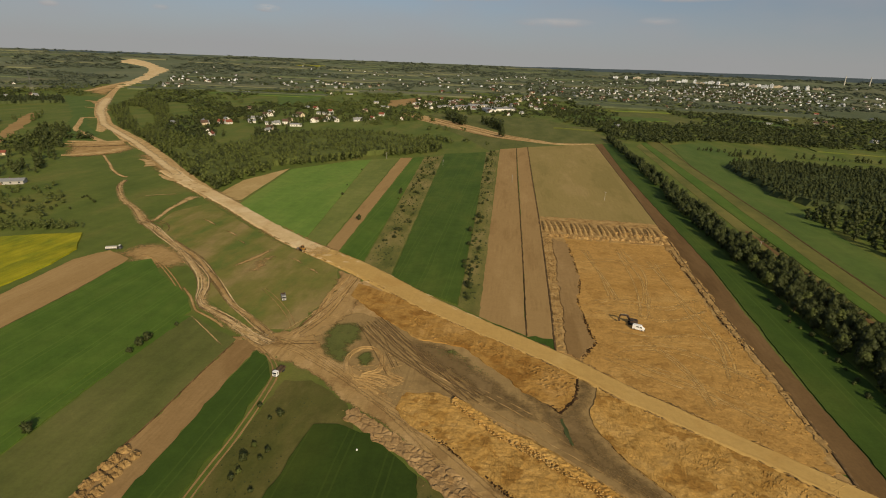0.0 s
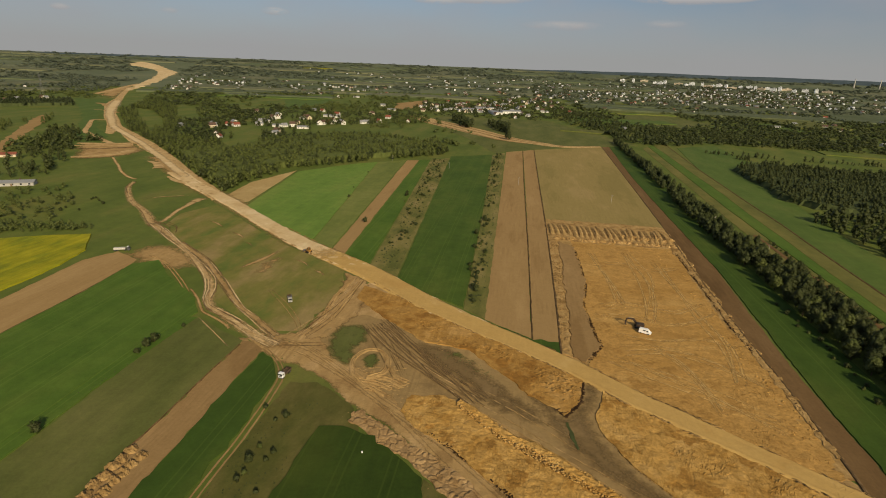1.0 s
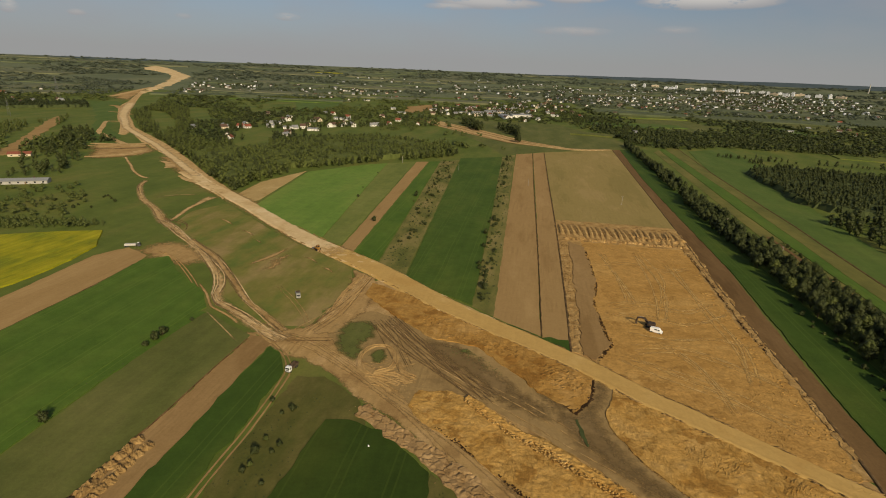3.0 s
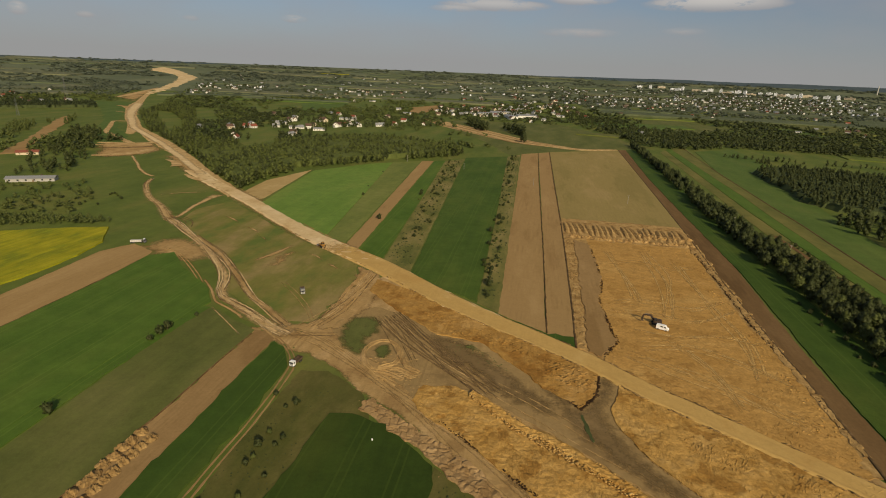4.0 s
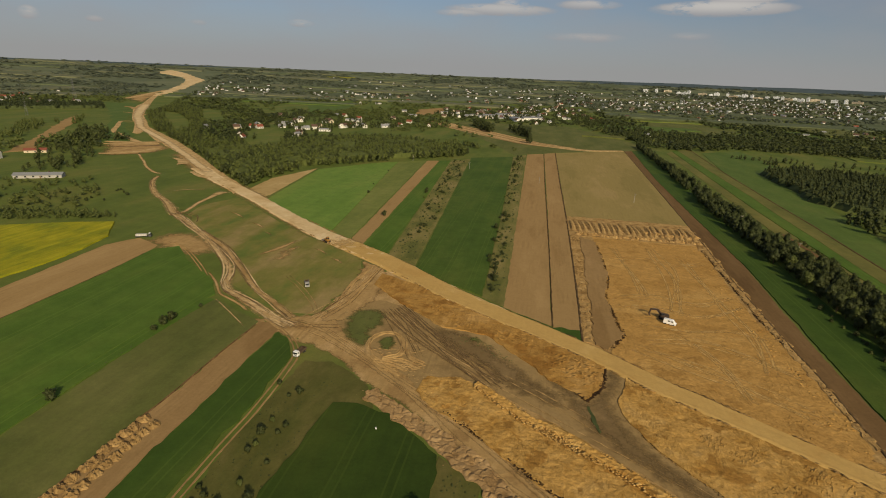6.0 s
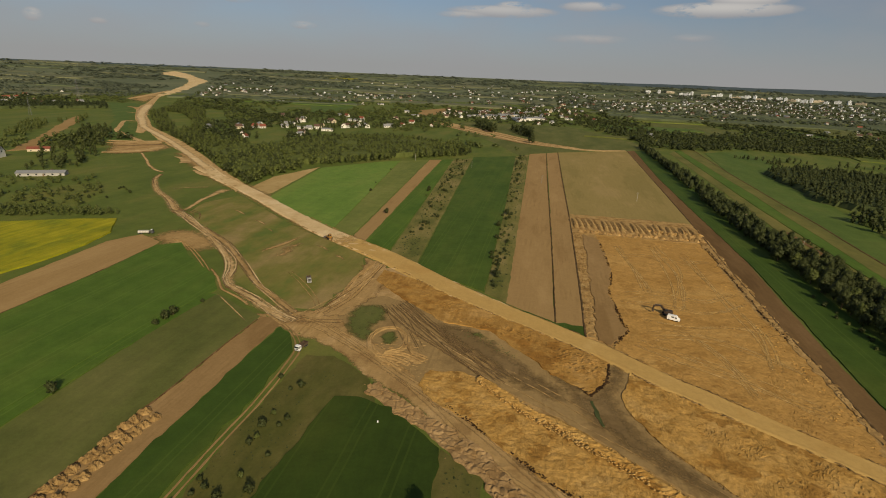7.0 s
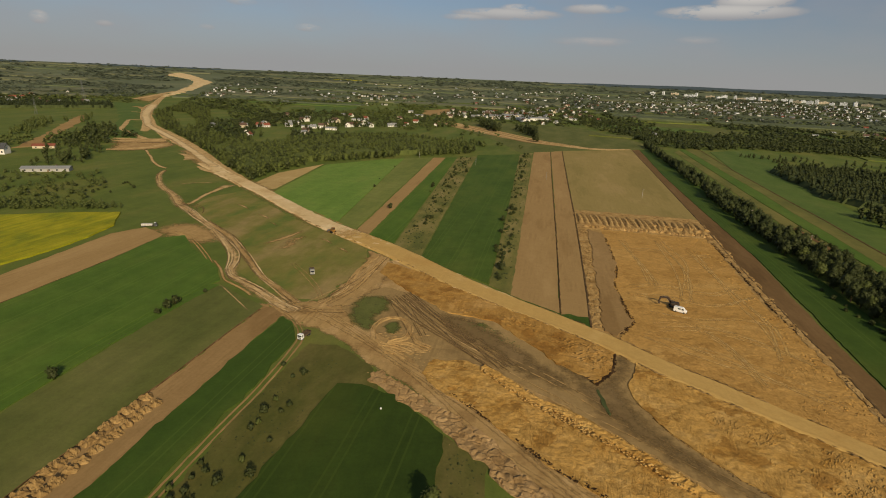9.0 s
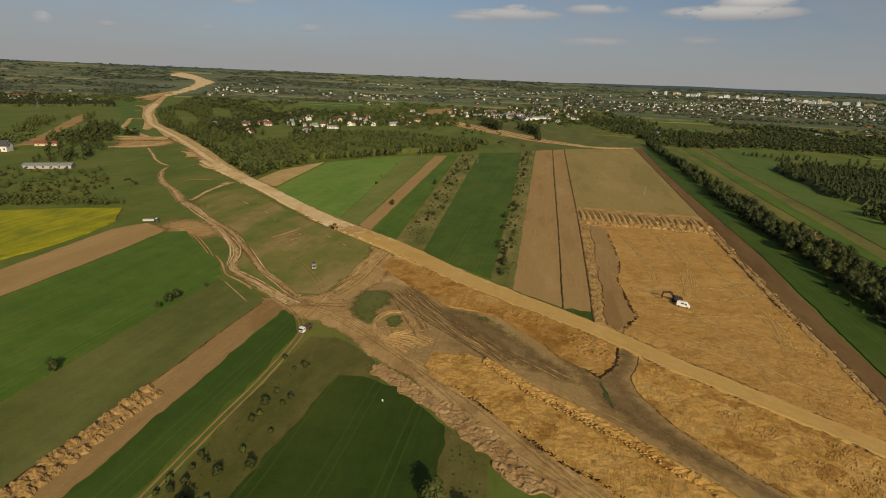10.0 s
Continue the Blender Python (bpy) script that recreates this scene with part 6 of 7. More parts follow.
HOUSES = [(-359, 541), (-366, 593), (-422, 680), (-1100, 904), (-1093, 916), (-1103, 936), (-1096, 949), (-1170, 1133), (-1150, 1019), (-955, 1386), (-1036, 1529), (-1046, 1576), (-1119, 1718), (-1204, 1880), (-1217, 1949), (-943, 1407), (-928, 1331), (-442, 615), (-375, 566), (-356, 581), (-435, 701), (-390, 757), (-318, 657), (-394, 974), (-353, 837), (-299, 768), (-288, 812), (-328, 727), (-249, 807), (-30, 1426), (6, 1455), (27, 1359), (37, 1218), (-107, 1481), (-419, 672), (-407, 695), (-419, 730), (-375, 720), (-380, 758), (-314, 640), (-391, 816), (-336, 717), (-331, 751), (-453, 1090), (-372, 960), (-345, 828), (-302, 763), (-290, 782), (-328, 916),
          (-272, 785), (-245, 815), (-277, 957), (-266, 1061), (-205, 1079), (-196, 1126), (-196, 1239), (-195, 1367), (-109, 1142), (-97, 1215), (-57, 1066), (-55, 1258), (-45, 1514), (-25, 1682), (1, 1426), (28, 1332), (42, 1199)]


CLEARINGS = [[(-631, 841), (-520, 715), (-454, 620), (-470, 612), (-560, 710), (-665, 850)], [(-644, 929), (-495, 708), (-480, 745), (-560, 860), (-619, 951)], [(-362, 590), (-301, 500), (-283, 535), (-330, 640), (-376, 711), (-395, 698)], BROWNL, ROAD_FAR, CROSS, ZONEB, NECK]


def wood(name, poly, spacing, height, templates, mat, label, wide=1.0, avoid=(), thin=1.0):
    rows = []
    for x, y in fill_points(poly, spacing):
        if any((x - a) ** 2 + (y - b) ** 2 < 200 for a, b in avoid):
            continue
        if thin < 1 and noise.noise((x * 0.025, y * 0.025, 3)) + rng.uniform(-0.25, 0.25) > thin - 0.5:
            continue
        if any(inside(np.array([x]), np.array([y]), c)[0] for c in CLEARINGS):
            continue
        h = height * rng.uniform(0.5, 1.3)
        rows.append((x, y, lift(x, y), h * wide * rng.uniform(0.85, 1.2), rng.uniform(0, 6.3), h))
    return scatter(name, templates, rows, M[mat], label, "wood")


W1 = [(-425, 525), (-341, 455), (-242, 356), (-209, 332), (-209, 379), (-197, 436), (-150, 492), (-80, 562), (-82, 592), (-160, 660), (-206, 668), (-262, 640), (-292, 575), (-350, 545), (-400, 560), (-460, 660), (-560, 830), (-752, 1018), (-660, 800)]
wood("woodland", W1, 6.0, 7.2, MID, "leaf", "dense mixed spring woodland below the village", 1.1, HOUSES, 0.8)
wood("woodland", W1, 7.2, 6.6, MID, "leafdark", "dense mixed spring woodland below the village", 1.1, HOUSES, 0.84)
patch("undergrowth", [(-334, 474), (-246, 384), (-222, 360), (-221, 384), (-208, 446), (-158, 505), (-98, 566), (-98, 582), (-162, 656), (-206, 662), (-260, 635), (-284, 575), (-297, 512), (-325, 506)], 4.5, M["undergrowth"], "leafy undergrowth between the woodland trees", "undergrowth", res=3.5, amp=1.3, grain=0.3, ragged=2.0, lean=0.6, kind="stuff")
patch("undergrowth", [(218, 572), (214, 518), (217, 483), (209, 440), (224, 417), (300, 376), (378, 470), (397, 567), (330, 581), (259, 608)], 4.2, M["needles"], "dense lower branches of the young plantation", "undergrowth", res=4, amp=1.0, grain=0.3, ragged=2.5, lean=0.9, kind="stuff")
for cl in ([(-130, 940), (-112, 945), (-76, 835), (-84, 815), (-106, 860)], [(-66, 895), (-46, 895), (-18, 795), (-26, 770), (-46, 830)]):
    wood("tree_clump", cl, 8.0, 12, MID, "leafdark", "rounded clump of field trees by the bare strip", 1.2)
wood("woodland", [(216, 575), (211, 518), (214, 483), (206, 438), (222, 414), (300, 372), (380, 470), (400, 570), (330, 585), (257, 612)], 4.3, 7.2, PINE, "leafdark", "dense young plantation in close rows", 0.95)
wood("woodland", [(200, 377), (197, 350), (203, 318), (215, 270), (222, 200), (330, 250), (300, 372), (226, 396)], 7.0, 9, MID, "leafdark", "dark thicket beside the meadow strip", 1.0)
for a, b in (((214, 691), (307, 666)), ((320, 668), (420, 655)), ((240, 655), (262, 648))):
    wood("hedgerow", [(a[0], a[1] - 5), (b[0], b[1] - 5), (b[0], b[1] + 5), (a[0], a[1] + 5)], 6.0, 6, MID, "leafdark", "row of shrubs and small trees between meadows", 1.1)
wood("woodland", [(40, 1205), (79, 1026), (124, 846), (150, 738), (207, 768), (261, 786), (420, 770), (500, 930), (381, 974), (290, 905), (236, 915), (190, 985), (134, 1170), (76, 1380)], 8.5, 6.5, MID, "leafdark", "dark belt of woodland across the plain", 1.1, (), 0.56)
WEST_A = [(-500, 470), (-575, 580), (-533, 575), (-467, 497), (-437, 445), (-399, 411), (-360, 347), (-382, 323), (-436, 372), (-439, 397), (-480, 440)]
WEST_B = [(-560, 455), (-626, 530), (-690, 620), (-640, 590), (-560, 485)]
WEST_C = [(-656, 604), (-690, 694), (-679, 704), (-614, 606)]
farm = [(-457, 404), (-358, 314), (-456, 362)]
wood("woodland", WEST_A, 9.5, 8, MID, "leafdark", "mixed trees round a farmstead", 1.05, farm, 0.82)
wood("woodland", WEST_B, 9, 7, MID, "leaf", "clump of trees beside the brown field", 1.05, farm, 0.9)
wood("woodland", WEST_C, 9, 7, MID, "leaf", "clump of trees behind the brown field", 1.05, farm, 0.8)
wood("hedge", [(-345, 222), (-301, 232), (-234, 245), (-228, 238), (-281, 216), (-345, 205)], 3.2, 3.4, MID, "leaf", "clipped green hedge behind the rapeseed", 1.4)
wood("woodland", [(-450, 290), (-381, 300), (-331, 309), (-322, 326), (-275, 279), (-262, 250), (-292, 238), (-322, 249), (-400, 255)], 8.0, 3.6, MID, "leaf", "scattered small trees on rough pasture", 1.9, (), 0.8)
wood("woodland", [(-1000, 580), (-911, 686), (-780, 842), (-850, 916), (-985, 760), (-1080, 640)], 6.5, 8.5, PINE, "conifer", "dark conifer plantation", 1.3)
patch("undergrowth", [(-995, 584), (-908, 690), (-784, 842), (-850, 910), (-982, 758), (-1072, 642)], 5.2, M["needles"], "close dark boughs of the conifer plantation", "undergrowth", res=6, amp=0.8, grain=0.3, ragged=1.5, lean=0.2, kind="stuff")

ROAD_LINE = [(-341, 456), (-367, 485), (-421, 533), (-480, 585), (-525, 628), (-570, 680), (-625, 740), (-690, 820), (-780, 945), (-880, 1090), (-980, 1240), (-1060, 1400), (-1170, 1600), (-1340, 1870), (-1470, 2080), (-1600, 2200), (-1780, 2370)]


def near_road(x, y, w):
    for (ax, ay), (bx, by) in zip(ROAD_LINE, ROAD_LINE[1:]):
        t = max(0, min(1, ((x - ax) * (bx - ax) + (y - ay) * (by - ay)) / ((bx - ax) ** 2 + (by - ay) ** 2)))
        if math.hypot(x - ax - t * (bx - ax), y - ay - t * (by - ay)) < w:
            return True
    return False


# far country: clumps of trees, leaving the open fields and the road free
far_fields = []


def far_country():
    r = np.random.default_rng(11)
    tones = ["hazefield_a", "hazefield_b", "hazefield_a", "hazefield_b", "hazefield_b", "hazefield_a", "hazefield_b", "hazefield_a"]
    for k in range(100):
        d = 750 + 2950 * r.uniform() ** 0.9
        a = radians(r.uniform(-58, 52))
        x, y = d * math.sin(a), d * math.cos(a)
        road = abs(x + 0.62 * y + 200) < 220 and x < -350
        if road or (-480 < x < 60 and 500 < y < 1400) or (480 < x < 1500 and 2700 < y < 3600):
            continue
        ln, wd = r.uniform(90, 260) * (0.6 + d / 2500), r.uniform(35, 110) * (0.6 + d / 3500)
        t = radians(r.uniform(-12, 12) + (90 if r.uniform() < 0.6 else 0))
        c, s = math.cos(t), math.sin(t)
        poly = [(x + u * c - v * s, y + u * s + v * c) for u, v in ((-wd / 2, -ln / 2), (wd / 2, -ln / 2), (wd / 2, ln / 2), (-wd / 2, ln / 2))]
        far_fields.append(poly)
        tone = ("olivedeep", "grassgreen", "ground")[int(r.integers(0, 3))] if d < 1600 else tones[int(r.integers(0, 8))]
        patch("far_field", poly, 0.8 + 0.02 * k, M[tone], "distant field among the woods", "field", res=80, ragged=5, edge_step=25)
    for k in range(70):
        d = 1400 + 2350 * r.uniform()
        a = radians(r.uniform(-60, 2)) if k < 52 else radians(r.uniform(2, 50))
        x, y = d * math.sin(a), d * math.cos(a)
        if near_road(x, y, 150) or (480 < x < 1500 and 2500 < y < 3300):
            continue
        ln, wd = r.uniform(140, 420), r.uniform(40, 130) * (0.5 + d / 4000)
        t = radians(r.uniform(-10, 10)) - a * 0.6
        c, s = math.cos(t), math.sin(t)
        poly = [(x + u * c - v * s, y + u * s + v * c) for u, v in ((-ln / 2, -wd / 2), (ln / 2, -wd / 2), (ln / 2, wd / 2), (-ln / 2, wd / 2))]
        far_fields.append(poly)
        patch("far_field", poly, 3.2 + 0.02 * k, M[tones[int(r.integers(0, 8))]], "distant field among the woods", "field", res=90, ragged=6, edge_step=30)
    yellow = [(-1190, 2960), (-1080, 2960), (-1090, 2860), (-1210, 2880)]
    far_fields.append(yellow)
    patch("far_field", yellow, 2.0, M["rape"], "distant yellow rapeseed field", "field", res=80, ragged=5, edge_step=25)


far_country()
OPEN = [[(-18, 600), (-40, 720), (-210, 1000), (60, 1010), (150, 735), (198, 735), (258, 780), (251, 596), (205, 500), (195, 60), (-130, 500), (-80, 600)],
        [(196, 735), (262, 785), (420, 775), (520, 760), (480, 640), (351, 600), (215, 585)],
        [(-302, 1259), (-263, 1379), (-229, 1202), (-262, 1061)], [(-575, 1244), (-539, 1462), (-439, 1191), (-453, 977)],
        [(263, 1648), (269, 1424), (330, 1210), (361, 1100), (260, 975), (212, 1055), (189, 1324)],
        [(-560, 480), (-430, 560), (-640, 860), (-860, 1050), (-870, 1120), (-700, 840), (-640, 740), (-760, 900), (-1010, 1050), (-900, 700), (-500, 350)]]
VILLAGES = [(-430, -220, 620, 1000), (-310, 110, 1000, 1720), (-760, -390, 1480, 2020), (-1200, -840, 1350, 1960), (150, 1250, 1600, 2520), (-600, 150, 1900, 2700)]


def far_woods():
    r = np.random.default_rng(12)
    groups = {"leaf": [], "leafdark": [], "conifer": [], "hazeleaf": []}
    pts = []
    d = 640.0
    while d < 3930:
        s = 0.0152 * d
        for a in np.arange(radians(-60), radians(55), s / d):
            dd, aa = d + r.uniform(-0.5, 0.5) * s, a + r.uniform(-0.5, 0.5) * s / d
            pts.append((dd * math.sin(aa), dd * math.cos(aa), s))
        d += s
    px, py = np.array([p[0] for p in pts]), np.array([p[1] for p in pts])
    bad = np.zeros(len(pts), bool)
    for poly in far_fields + OPEN + CLEARINGS + [W1]:
        bad |= inside(px, py, poly)
    for (x, y, s), b in zip(pts, bad):
        if b or near_road(x, y, 26 + s):
            continue
        n = noise.noise((x * 0.0032, y * 0.0032, 2)) + 0.5 * noise.noise((x * 0.012, y * 0.012, 5))
        if n < (-0.5 if x > 120 and math.hypot(x, y) < 2000 else -0.2 if math.hypot(x, y) < 1500 else -0.14) + r.uniform(-0.12, 0.12):
            continue
        h = r.uniform(4.5, 8.5)
        if any(a0 < x < a1 and b0 < y < b1 for a0, a1, b0, b1 in VILLAGES):
            if r.uniform() < 0.34:
                continue
            h *= 0.65
        tone = noise.noise((x * 0.004, y * 0.004, 9)) + r.uniform(-0.2, 0.2)
        k = ("leaf" if tone < 0.05 and x < 120 else "leafdark" if tone < 0.45 else "conifer") if math.hypot(x, y) < 1500 else "hazeleaf"
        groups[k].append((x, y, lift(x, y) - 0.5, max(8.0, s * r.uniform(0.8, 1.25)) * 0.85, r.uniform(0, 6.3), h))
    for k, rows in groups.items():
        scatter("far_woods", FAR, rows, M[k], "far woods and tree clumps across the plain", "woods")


far_woods()

TUFT = [lump_template(70 + i, 0.8, 1.2) for i in range(6)]


def tufts(poly, spacing, lo, hi, mat, label):
    rows = []
    for x, y in fill_points(poly, spacing):
        if noise.noise((x * 0.09, y * 0.09, 1)) + rng.uniform(-0.3, 0.3) > -0.05:
            s = rng.uniform(lo, hi)
            rows.append((x, y, 0.12, s, rng.uniform(0, 6.3), s * 1.1))
    scatter("grass_tufts", TUFT, rows, M[mat], label, "grass")


tufts([(-64, 120), (-50, 116), (-50, 88), (-50.5, 50), (-63, 50), (-64, 90)], 1.7, 0.08, 0.22, "leafdark", "dark tussocks in the scrub meadow")
tufts([(-22, 152), (-9, 147), (-2, 138), (-12, 140), (-24, 149)], 1.0, 0.1, 0.26, "leaf", "weeds on the damp floor")
tufts([(-90, 515), (-75, 535), (-53, 216), (-67, 228)], 2.6, 0.2, 0.6, "leafdark", "tussocks and low shrubs on the fallow strip")
tufts([(-31, 570), (-20, 590), (-12, 272), (-10, 182), (-17, 188), (-21, 309)], 2.4, 0.2, 0.6, "leafdark", "tussocks and low shrubs on the verge strip")
tufts([(-121.5, 60), (-121.5, 113), (-119.5, 155), (-116, 155), (-117, 108), (-116.5, 60)], 1.6, 0.1, 0.3, "leafdark", "tussocks on the unmown margin")
tufts([(-15, 88), (-7, 85), (-5.5, 60), (-14.5, 60)], 1.3, 0.1, 0.3, "leafdark", "tussocks in dull grass")

# ---- houses ----


def make_house(w, d, h, rise, wall, roof, detail, label):
    """A gabled house on its base: walls, roof with eaves, chimney, door and windows."""
    root = tagged(new("house", None), label, "house", "village houses")
    b = bmesh.new()
    vs = [b.verts.new(p) for p in ((-w / 2, -d / 2, -1), (w / 2, -d / 2, -1), (w / 2, d / 2, -1), (-w / 2, d / 2, -1), (-w / 2, -d / 2, h), (w / 2, -d / 2, h), (w / 2, d / 2, h), (-w / 2, d / 2, h), (-w / 2, 0, h + rise), (w / 2, 0, h + rise))]
    for f in ((0, 1, 5, 4), (2, 3, 7, 6), (1, 2, 6, 9, 5), (3, 0, 4, 8, 7)):
        b.faces.new([vs[i] for i in f])
    part("wall", b, wall, root)
    b = bmesh.new()
    e, t = 0.6, 0.25
    for s in (-1, 1):
        q = [(-w / 2 - e, s * (d / 2 + e), h - e * rise / (d / 2)), (w / 2 + e, s * (d / 2 + e), h - e * rise / (d / 2)), (w / 2 + e, 0, h + rise), (-w / 2 - e, 0, h + rise)]
        lo = [b.verts.new((x, y, z + 0.03)) for x, y, z in q]
        up = [b.verts.new((x, y, z + 0.03 + t)) for x, y, z in q]
        for i in range(4):
            b.faces.new((lo[i], lo[(i + 1) % 4], up[(i + 1) % 4], up[i]))
        b.faces.new(up)
        b.faces.new(lo[::-1])
    bmesh.ops.recalc_face_normals(b, faces=b.faces)
    part("roof", b, roof, root)
    part("chimney", box(0.8, 0.8, 1.8, (w * 0.2, d * 0.12, h + rise * 0.6)), M["brownroof"], root)
    for k in range(detail):
        x = -w / 2 + w * (k + 0.5) / detail
        for s in (-1, 1):
            part("window", box(1.2, 0.12, 1.4, (x, s * d / 2, 1.0 + (h > 4.5) * 0.4)), M["glass"], root)
    part("door", box(1.1, 0.14, 2.1, (w * 0.06, -d / 2, 0)), M["wood"], root)
    for s in (-1, 1):
        part("window", box(0.12, 1.1, 1.3, (s * w / 2, 0, h * 0.85)), M["glass"], root)
    return root


near_types = [make_house(11, 8, 3.8, 3.4, M["white"], M["redroof"], 3, "white rendered house with a red tiled gable roof"),
              make_house(11, 9, 5.2, 3.6, M["white"], M["brownroof"], 3, "white house with a steep brown tiled roof"),
              make_house(13, 9, 3.6, 2.6, M["white"], M["greyroof"], 4, "white rendered house with a grey sheet roof"),
              make_house(11, 9, 4.4, 3.6, M["cream"], M["brownroof"], 3, "cream house with a brown tiled roof"),
              make_house(20, 10, 3.6, 1.6, M["white"], M["greyroof"], 4, "long pale outbuilding with a shallow sheet roof"),
              make_house(10, 8, 3.4, 3.6, M["white"], M["greyroof"], 2, "small white house with a grey roof")]
rh = np.random.default_rng(21)
spots = [(x, y) for x, y in HOUSES]
for (cx, cy), sx, sy, n in (((-340, 770), 70, 70, 16), ((-130, 1200), 95, 100, 46), ((-10, 1400), 70, 150, 34), ((-570, 1700), 170, 190, 44), ((-1010, 1600), 110, 190, 34), ((480, 1950), 330, 260, 190), ((330, 2300), 330, 250, 110), ((800, 1900), 260, 200, 90), ((-250, 2300), 400, 350, 45), ((-980, 900), 60, 50, 10), ((520, 1250), 170, 150, 12), ((-900, 2500), 300, 300, 14), ((900, 2300), 250, 250, 110), ((150, 1750), 130, 160, 26)):
    for _ in range(n):
        spots.append((cx + rh.normal() * sx, cy + rh.normal() * sy))
rows = []
for x, y in spots:
    if any(inside(np.array([x]), np.array([y]), p)[0] for p in OPEN[1:5]) or near_road(x, y, 60):
        continue
    rows.append((x, y, lift(x, y), rh.uniform(0, 6.3)))
garden = []
for x, y, z, _ in rows:
    for _ in range(5):
        a, d, h = rh.uniform(0, 6.3), rh.uniform(8, 22), rh.uniform(4, 8.5)
        garden.append((x + d * math.cos(a), y + d * math.sin(a), z, h * 1.1, rh.uniform(0, 6.3), h))
scatter("garden_trees", SMALL, garden, M["leafdark"], "garden trees and shrubs among the houses", "trees")
rows.sort(key=lambda q: math.hypot(q[0], q[1]))
near_rows, rest = rows[:290], rows[290:]
near_rows = near_rows[:6] + [near_rows[i] for i in 6 + rh.permutation(len(near_rows) - 6)]
for k in near_types:
    k.scale = (0.78, 0.78, 0.78)
scatter_things(near_types, near_rows)


def house_arrays(w, d, h, rise):
    v = np.array([(-w, -d, -2), (w, -d, -2), (w, d, -2), (-w, d, -2), (-w, -d, h), (w, -d, h), (w, d, h), (-w, d, h), (-w, 0, h + rise), (w, 0, h + rise)], float)
    walls = np.array([(0, 1, 5), (0, 5, 4), (2, 3, 7), (2, 7, 6), (1, 2, 6), (1, 6, 5), (5, 6, 9), (3, 0, 4), (3, 4, 7), (4, 8, 7)])
    e = 0.5
    rv = np.array([(-w - e, -d - e, h - 0.3), (w + e, -d - e, h - 0.3), (w + e, 0, h + rise + 0.1), (-w - e, 0, h + rise + 0.1), (-w - e, d + e, h - 0.3), (w + e, d + e, h - 0.3)], float)
    return (v, walls), (rv, np.array([(0, 1, 2), (0, 2, 3), (3, 2, 5), (3, 5, 4)]))


sizes = [house_arrays(6.5, 4.5, 4.5, 3.5), house_arrays(5, 4.5, 5.5, 3.2), house_arrays(9, 5, 4, 2.4)]
far_rows = [(x, y, z, 0.68, a, 0.72) for x, y, z, a in rest]
for wall, roof, pick in (("townwhite", "brownroof", 0), ("townwhite", "greyroof", 1), ("white", "brownroof", 2)):
    some = far_rows[pick::3]
    scatter("far_houses", [q[0] for q in sizes], some, M[wall], "pale walls of far houses in the town", "houses")
    scatter("far_roofs", [q[1] for q in sizes], some, M[roof], "roofs of far houses in the town", "houses")

hall = make_house(42, 18, 5, 1.6, M["white"], M["greyroof"], 6, "long white commercial hall with a pale flat roof")
scatter_things([tagged(hall, category="hall")], [(-112, 1140, 0, 0.3), (-60, 1095, 0, 1.9), (-90, 1190, 0, 0.2), (-30, 1130, 0, 0.4)])
# farmstead on the near side
barn = make_house(30, 9, 3.2, 1.6, M["greywall"], M["greyroof"], 6, "long low grey farm building among trees")
barn.matrix_basis = pose(-358, 314, 0, 0, 0, 28) @ Matrix.Diagonal((1, 0.9, 0.75, 1))
shed = make_house(17, 9, 4, 2.6, M["cream"], M["redroof"], 3, "farm shed with an orange-red roof")
shed.matrix_basis = pose(-457, 404, 0, 0, 0, 35) @ Matrix.Diagonal((1, 0.8, 0.6, 1))
villa = make_house(11, 9, 5, 4, M["white"], M["darkroof"], 3, "white house with a dark roof beside trees")
villa.matrix_basis = pose(-456, 362, 0, 0, 0, 20)


def make_block(w, d, h, mat, label):
    """A slab block of flats: body, parapet, stair tower, window bands storey by storey."""
    root = tagged(new("apartment_block", None), label, "apartment block", "blocks of the town")
    part("wall", box(w, d, h + 8, (0, 0, -8), 0.1), mat, root)
    part("roof", box(w + 0.6, d + 0.6, 0.7, (0, 0, h), 0.05), M["greyroof"], root)
    part("lift_house", box(w * 0.2, d * 0.5, 3, (w * 0.1, 0, h + 0.6), 0.05), mat, root)
    for k in range(int(h / 3)):
        for s in (-1, 1):
            part("window_band", box(w * 0.9, 0.15, 1.0, (0, s * d / 2, 1.2 + k * 3), 0), M["glass"], root)
    return root


blocks = [make_block(34, 12, 18, M["townwhite"], "white slab block of flats in the far town"), make_block(16, 16, 24, M["townwhite"], "white tower block of flats in the far town"),
          make_block(52, 12, 13, M["cream"], "long cream block of flats in the far town"), make_block(24, 12, 14, M["townwhite"], "low white block of flats in the far town")]
bl = []
for az, r, in [(9.2, 2980), (8.2, 2930), (7.0, 3010), (10.2, 2980), (11.2, 3080), (12.2, 2930), (12.7, 2880), (13.1, 2950), (14.3, 2930), (15.0, 2850), (15.5, 2970), (16.4, 2880), (16.9, 2830), (17.3, 2880), (17.8, 2930), (18.4, 2830), (18.9, 2780), (19.6, 2890), (20.3, 2880),
               (20.8, 2780), (21.2, 2830), (21.7, 2890), (22.2, 2780), (22.7, 2830), (23.2, 2870), (23.8, 2780), (24.6, 2810), (25.4, 2780), (26.2, 2830), (27.5, 2880), (28.4, 2830), (30.0, 2860), (31.5, 2830), (6.0, 3130), (5.0, 3050)]:
    x, y = r * math.sin(radians(az)), r * math.cos(radians(az))
    bl.append((x, y, lift(x, y), radians(-az) + rh.uniform(-0.4, 0.4)))
for k in blocks:
    k.scale = (0.72, 0.72, 0.72)
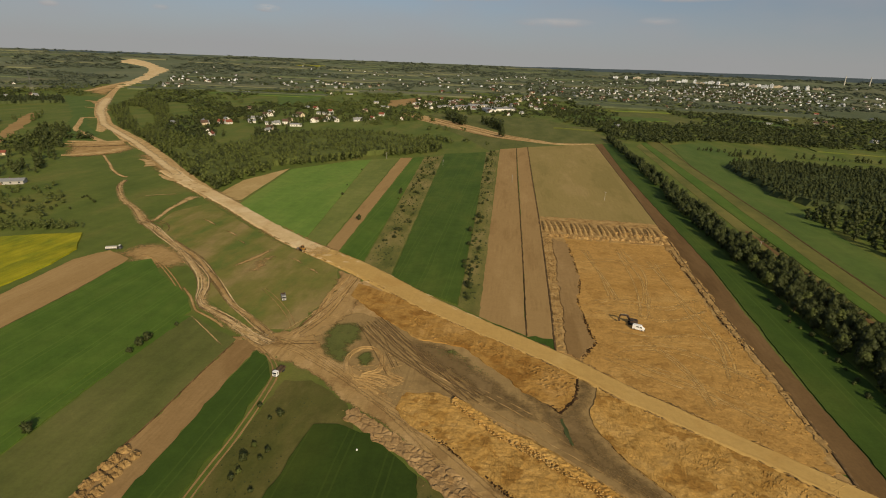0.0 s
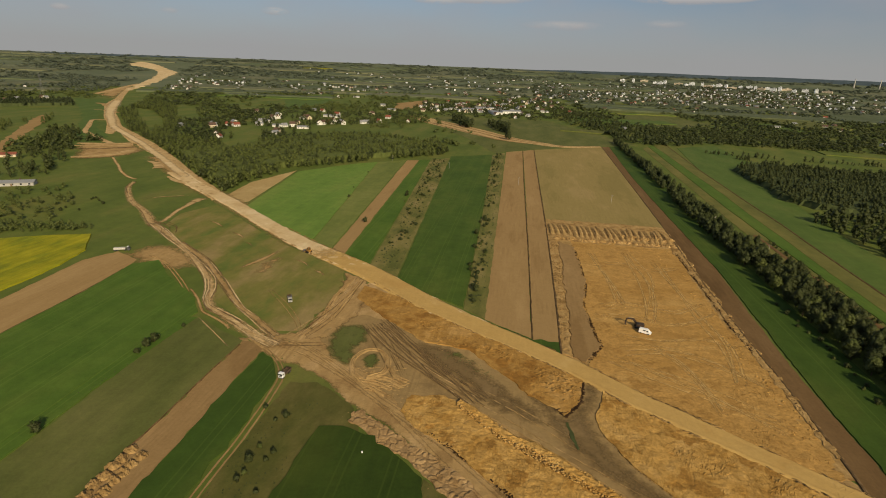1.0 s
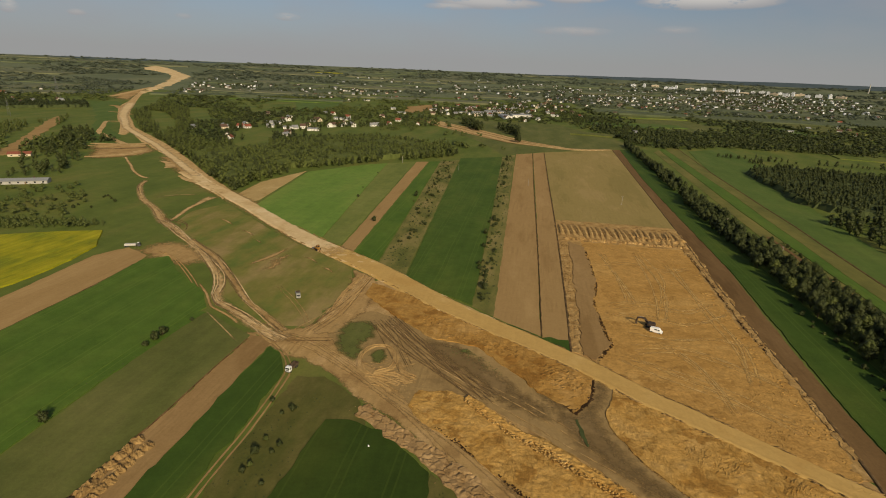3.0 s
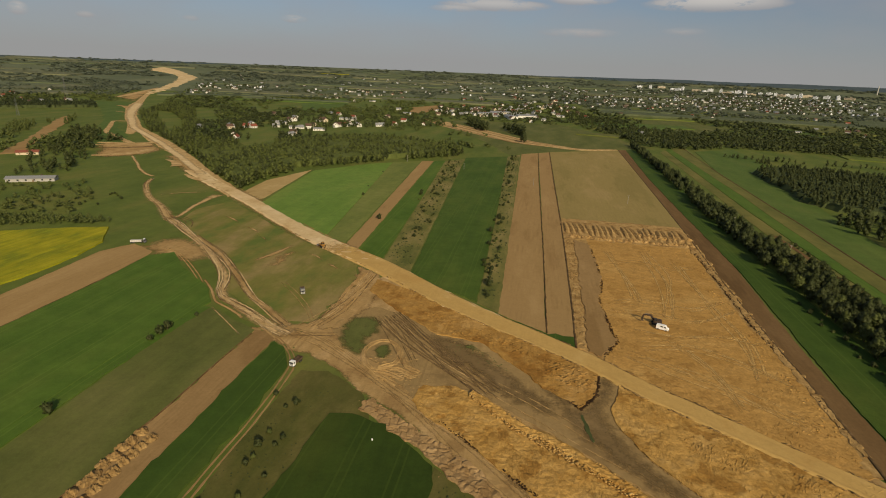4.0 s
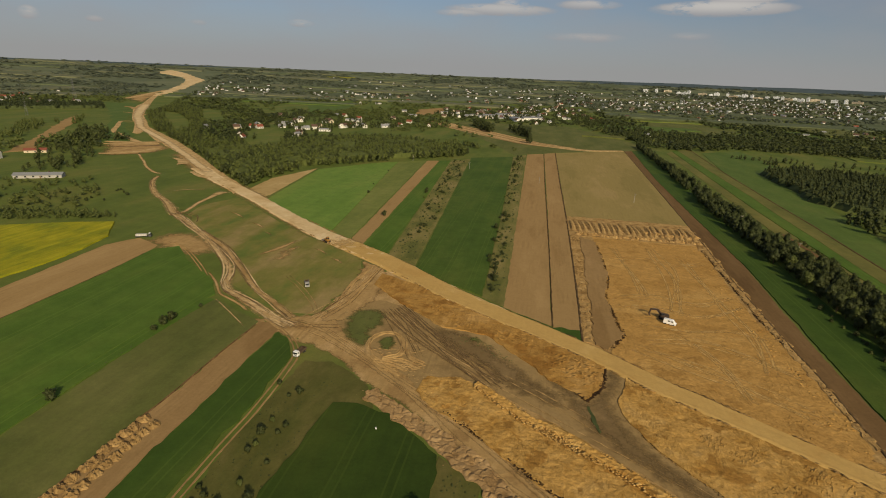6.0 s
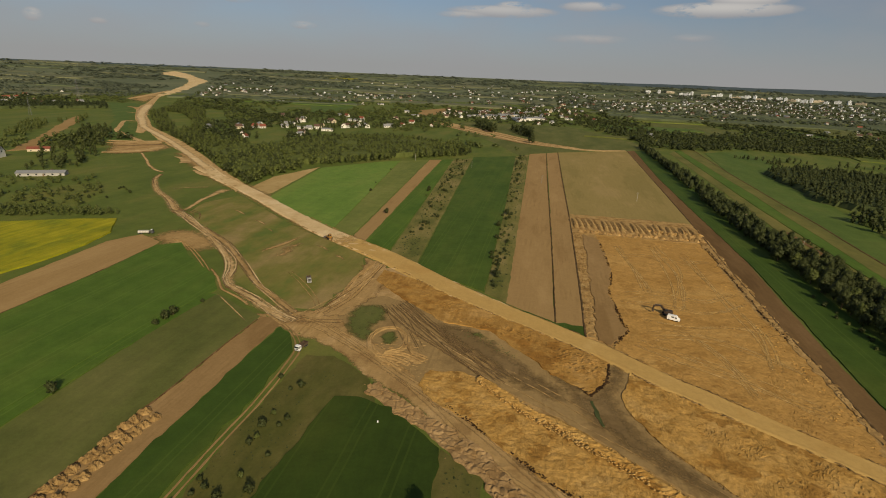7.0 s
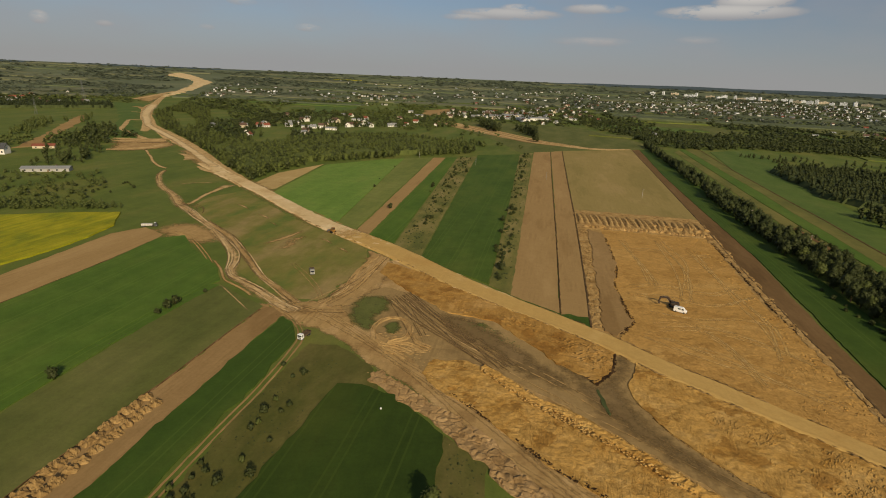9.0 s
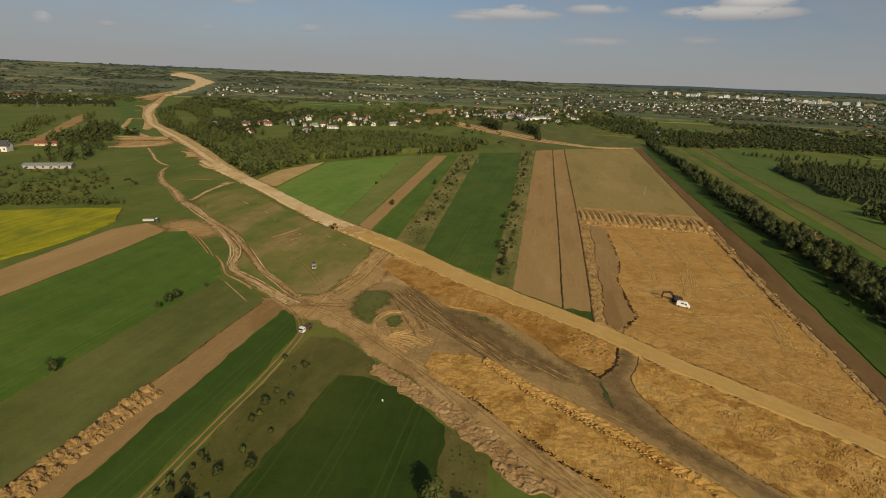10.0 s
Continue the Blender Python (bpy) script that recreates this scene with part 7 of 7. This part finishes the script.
scatter_things(blocks, [q for q in bl if 8.5 < math.degrees(math.atan2(q[0], q[1])) < 27])


def make_mast(h, label):
    """A lattice mast of four legs with cross braces and arms."""
    root = tagged(new("lattice_mast", None), label, "mast")
    for sx in (-1, 1):
        for sy in (-1, 1):
            part("leg", rod((sx * h * 0.06, sy * h * 0.06, -0.5), (sx * 0.3, sy * 0.3, h), 0.22, 0.12, 5), M["steel"], root)
    n = 8
    for k in range(n):
        z0, z1 = h * k / n, h * (k + 1) / n
        w0, w1 = h * 0.06 * (1 - k / n) + 0.3, h * 0.06 * (1 - (k + 1) / n) + 0.3
        b = rod((-w0, -w0, z0), (w1, -w1, z1), 0.09, 0.09, 4)
        rod((w0, w0, z0), (-w1, w1, z1), 0.09, 0.09, 4, b)
        rod((-w0, w0, z0), (-w1, -w1, z1), 0.09, 0.09, 4, b)
        rod((w0, -w0, z0), (w1, w1, z1), 0.09, 0.09, 4, b)
        part("brace", b, M["steel"], root)
    for z, w in ((0.8, 5), (0.9, 3.6)):
        part("crossarm", rod((-w, 0, h * z), (w, 0, h * z), 0.15, 0.15, 4), M["steel"], root)
    return root


mast = make_mast(44, "tall grey lattice mast above the woods")
mast.matrix_basis = pose(-982, 987, 0)
copy_thing(mast, pose(-758, 671, 0, 0, 0, 30) @ Matrix.Scale(0.58, 4))
for az in (27.9, 29.6):
    x, y = 3400 * math.sin(radians(az)), 3400 * math.cos(radians(az))
    ch = tagged(new("chimney_stack"), "tall pale industrial chimney in the far town", "chimney")
    part("shaft", rod((0, 0, -5), (0, 0, 42), 3.0, 1.8, 12), M["concrete"], ch)
    part("rim", rod((0, 0, 41.5), (0, 0, 43), 2.1, 2.1, 12), M["greywall"], ch)
    ch.matrix_basis = pose(x, y, lift(x, y))


def make_pole(h):
    root = tagged(new("utility_pole", None), "pale concrete utility pole with a timber crossarm", "utility pole", "power line poles")
    part("post", rod((0, 0, -0.5), (0, 0, h), 0.12, 0.08, 8), M["greywall"], root)
    part("crossarm", box(1.8, 0.12, 0.12, (0, 0, h - 0.6), 0.02), M["wood"], root)
    for sx in (-0.8, 0, 0.8):
        part("insulator", rod((sx, 0, h - 0.5), (sx, 0, h - 0.25), 0.06, 0.05, 6), M["white"], root)
    return root


pole = make_pole(6.5)
scatter_things([pole], [(-1, 431, 0.1, 0.4), (67.7, 388, 0.1, 0.4), (-66, 480, 0.1, 0.4), (-125, 501, 0.1, 0.4), (137, 290, 0, 0.4), (126, 345, 0, 0.4)])
tank = tagged(new("water_tub", None), "small white plastic tub standing in the crop", "tub")
part("tub_body", rod((0, 0, 0.1), (0, 0, 0.9), 0.5, 0.42, 14), M["plastic"], tank)
part("lid", rod((0, 0, 0.9), (0, 0, 1.0), 0.46, 0.4, 14), M["plastic"], tank)
tank.matrix_basis = pose(-33.4, 97.9, 0.3) @ Matrix.Scale(0.42, 4)

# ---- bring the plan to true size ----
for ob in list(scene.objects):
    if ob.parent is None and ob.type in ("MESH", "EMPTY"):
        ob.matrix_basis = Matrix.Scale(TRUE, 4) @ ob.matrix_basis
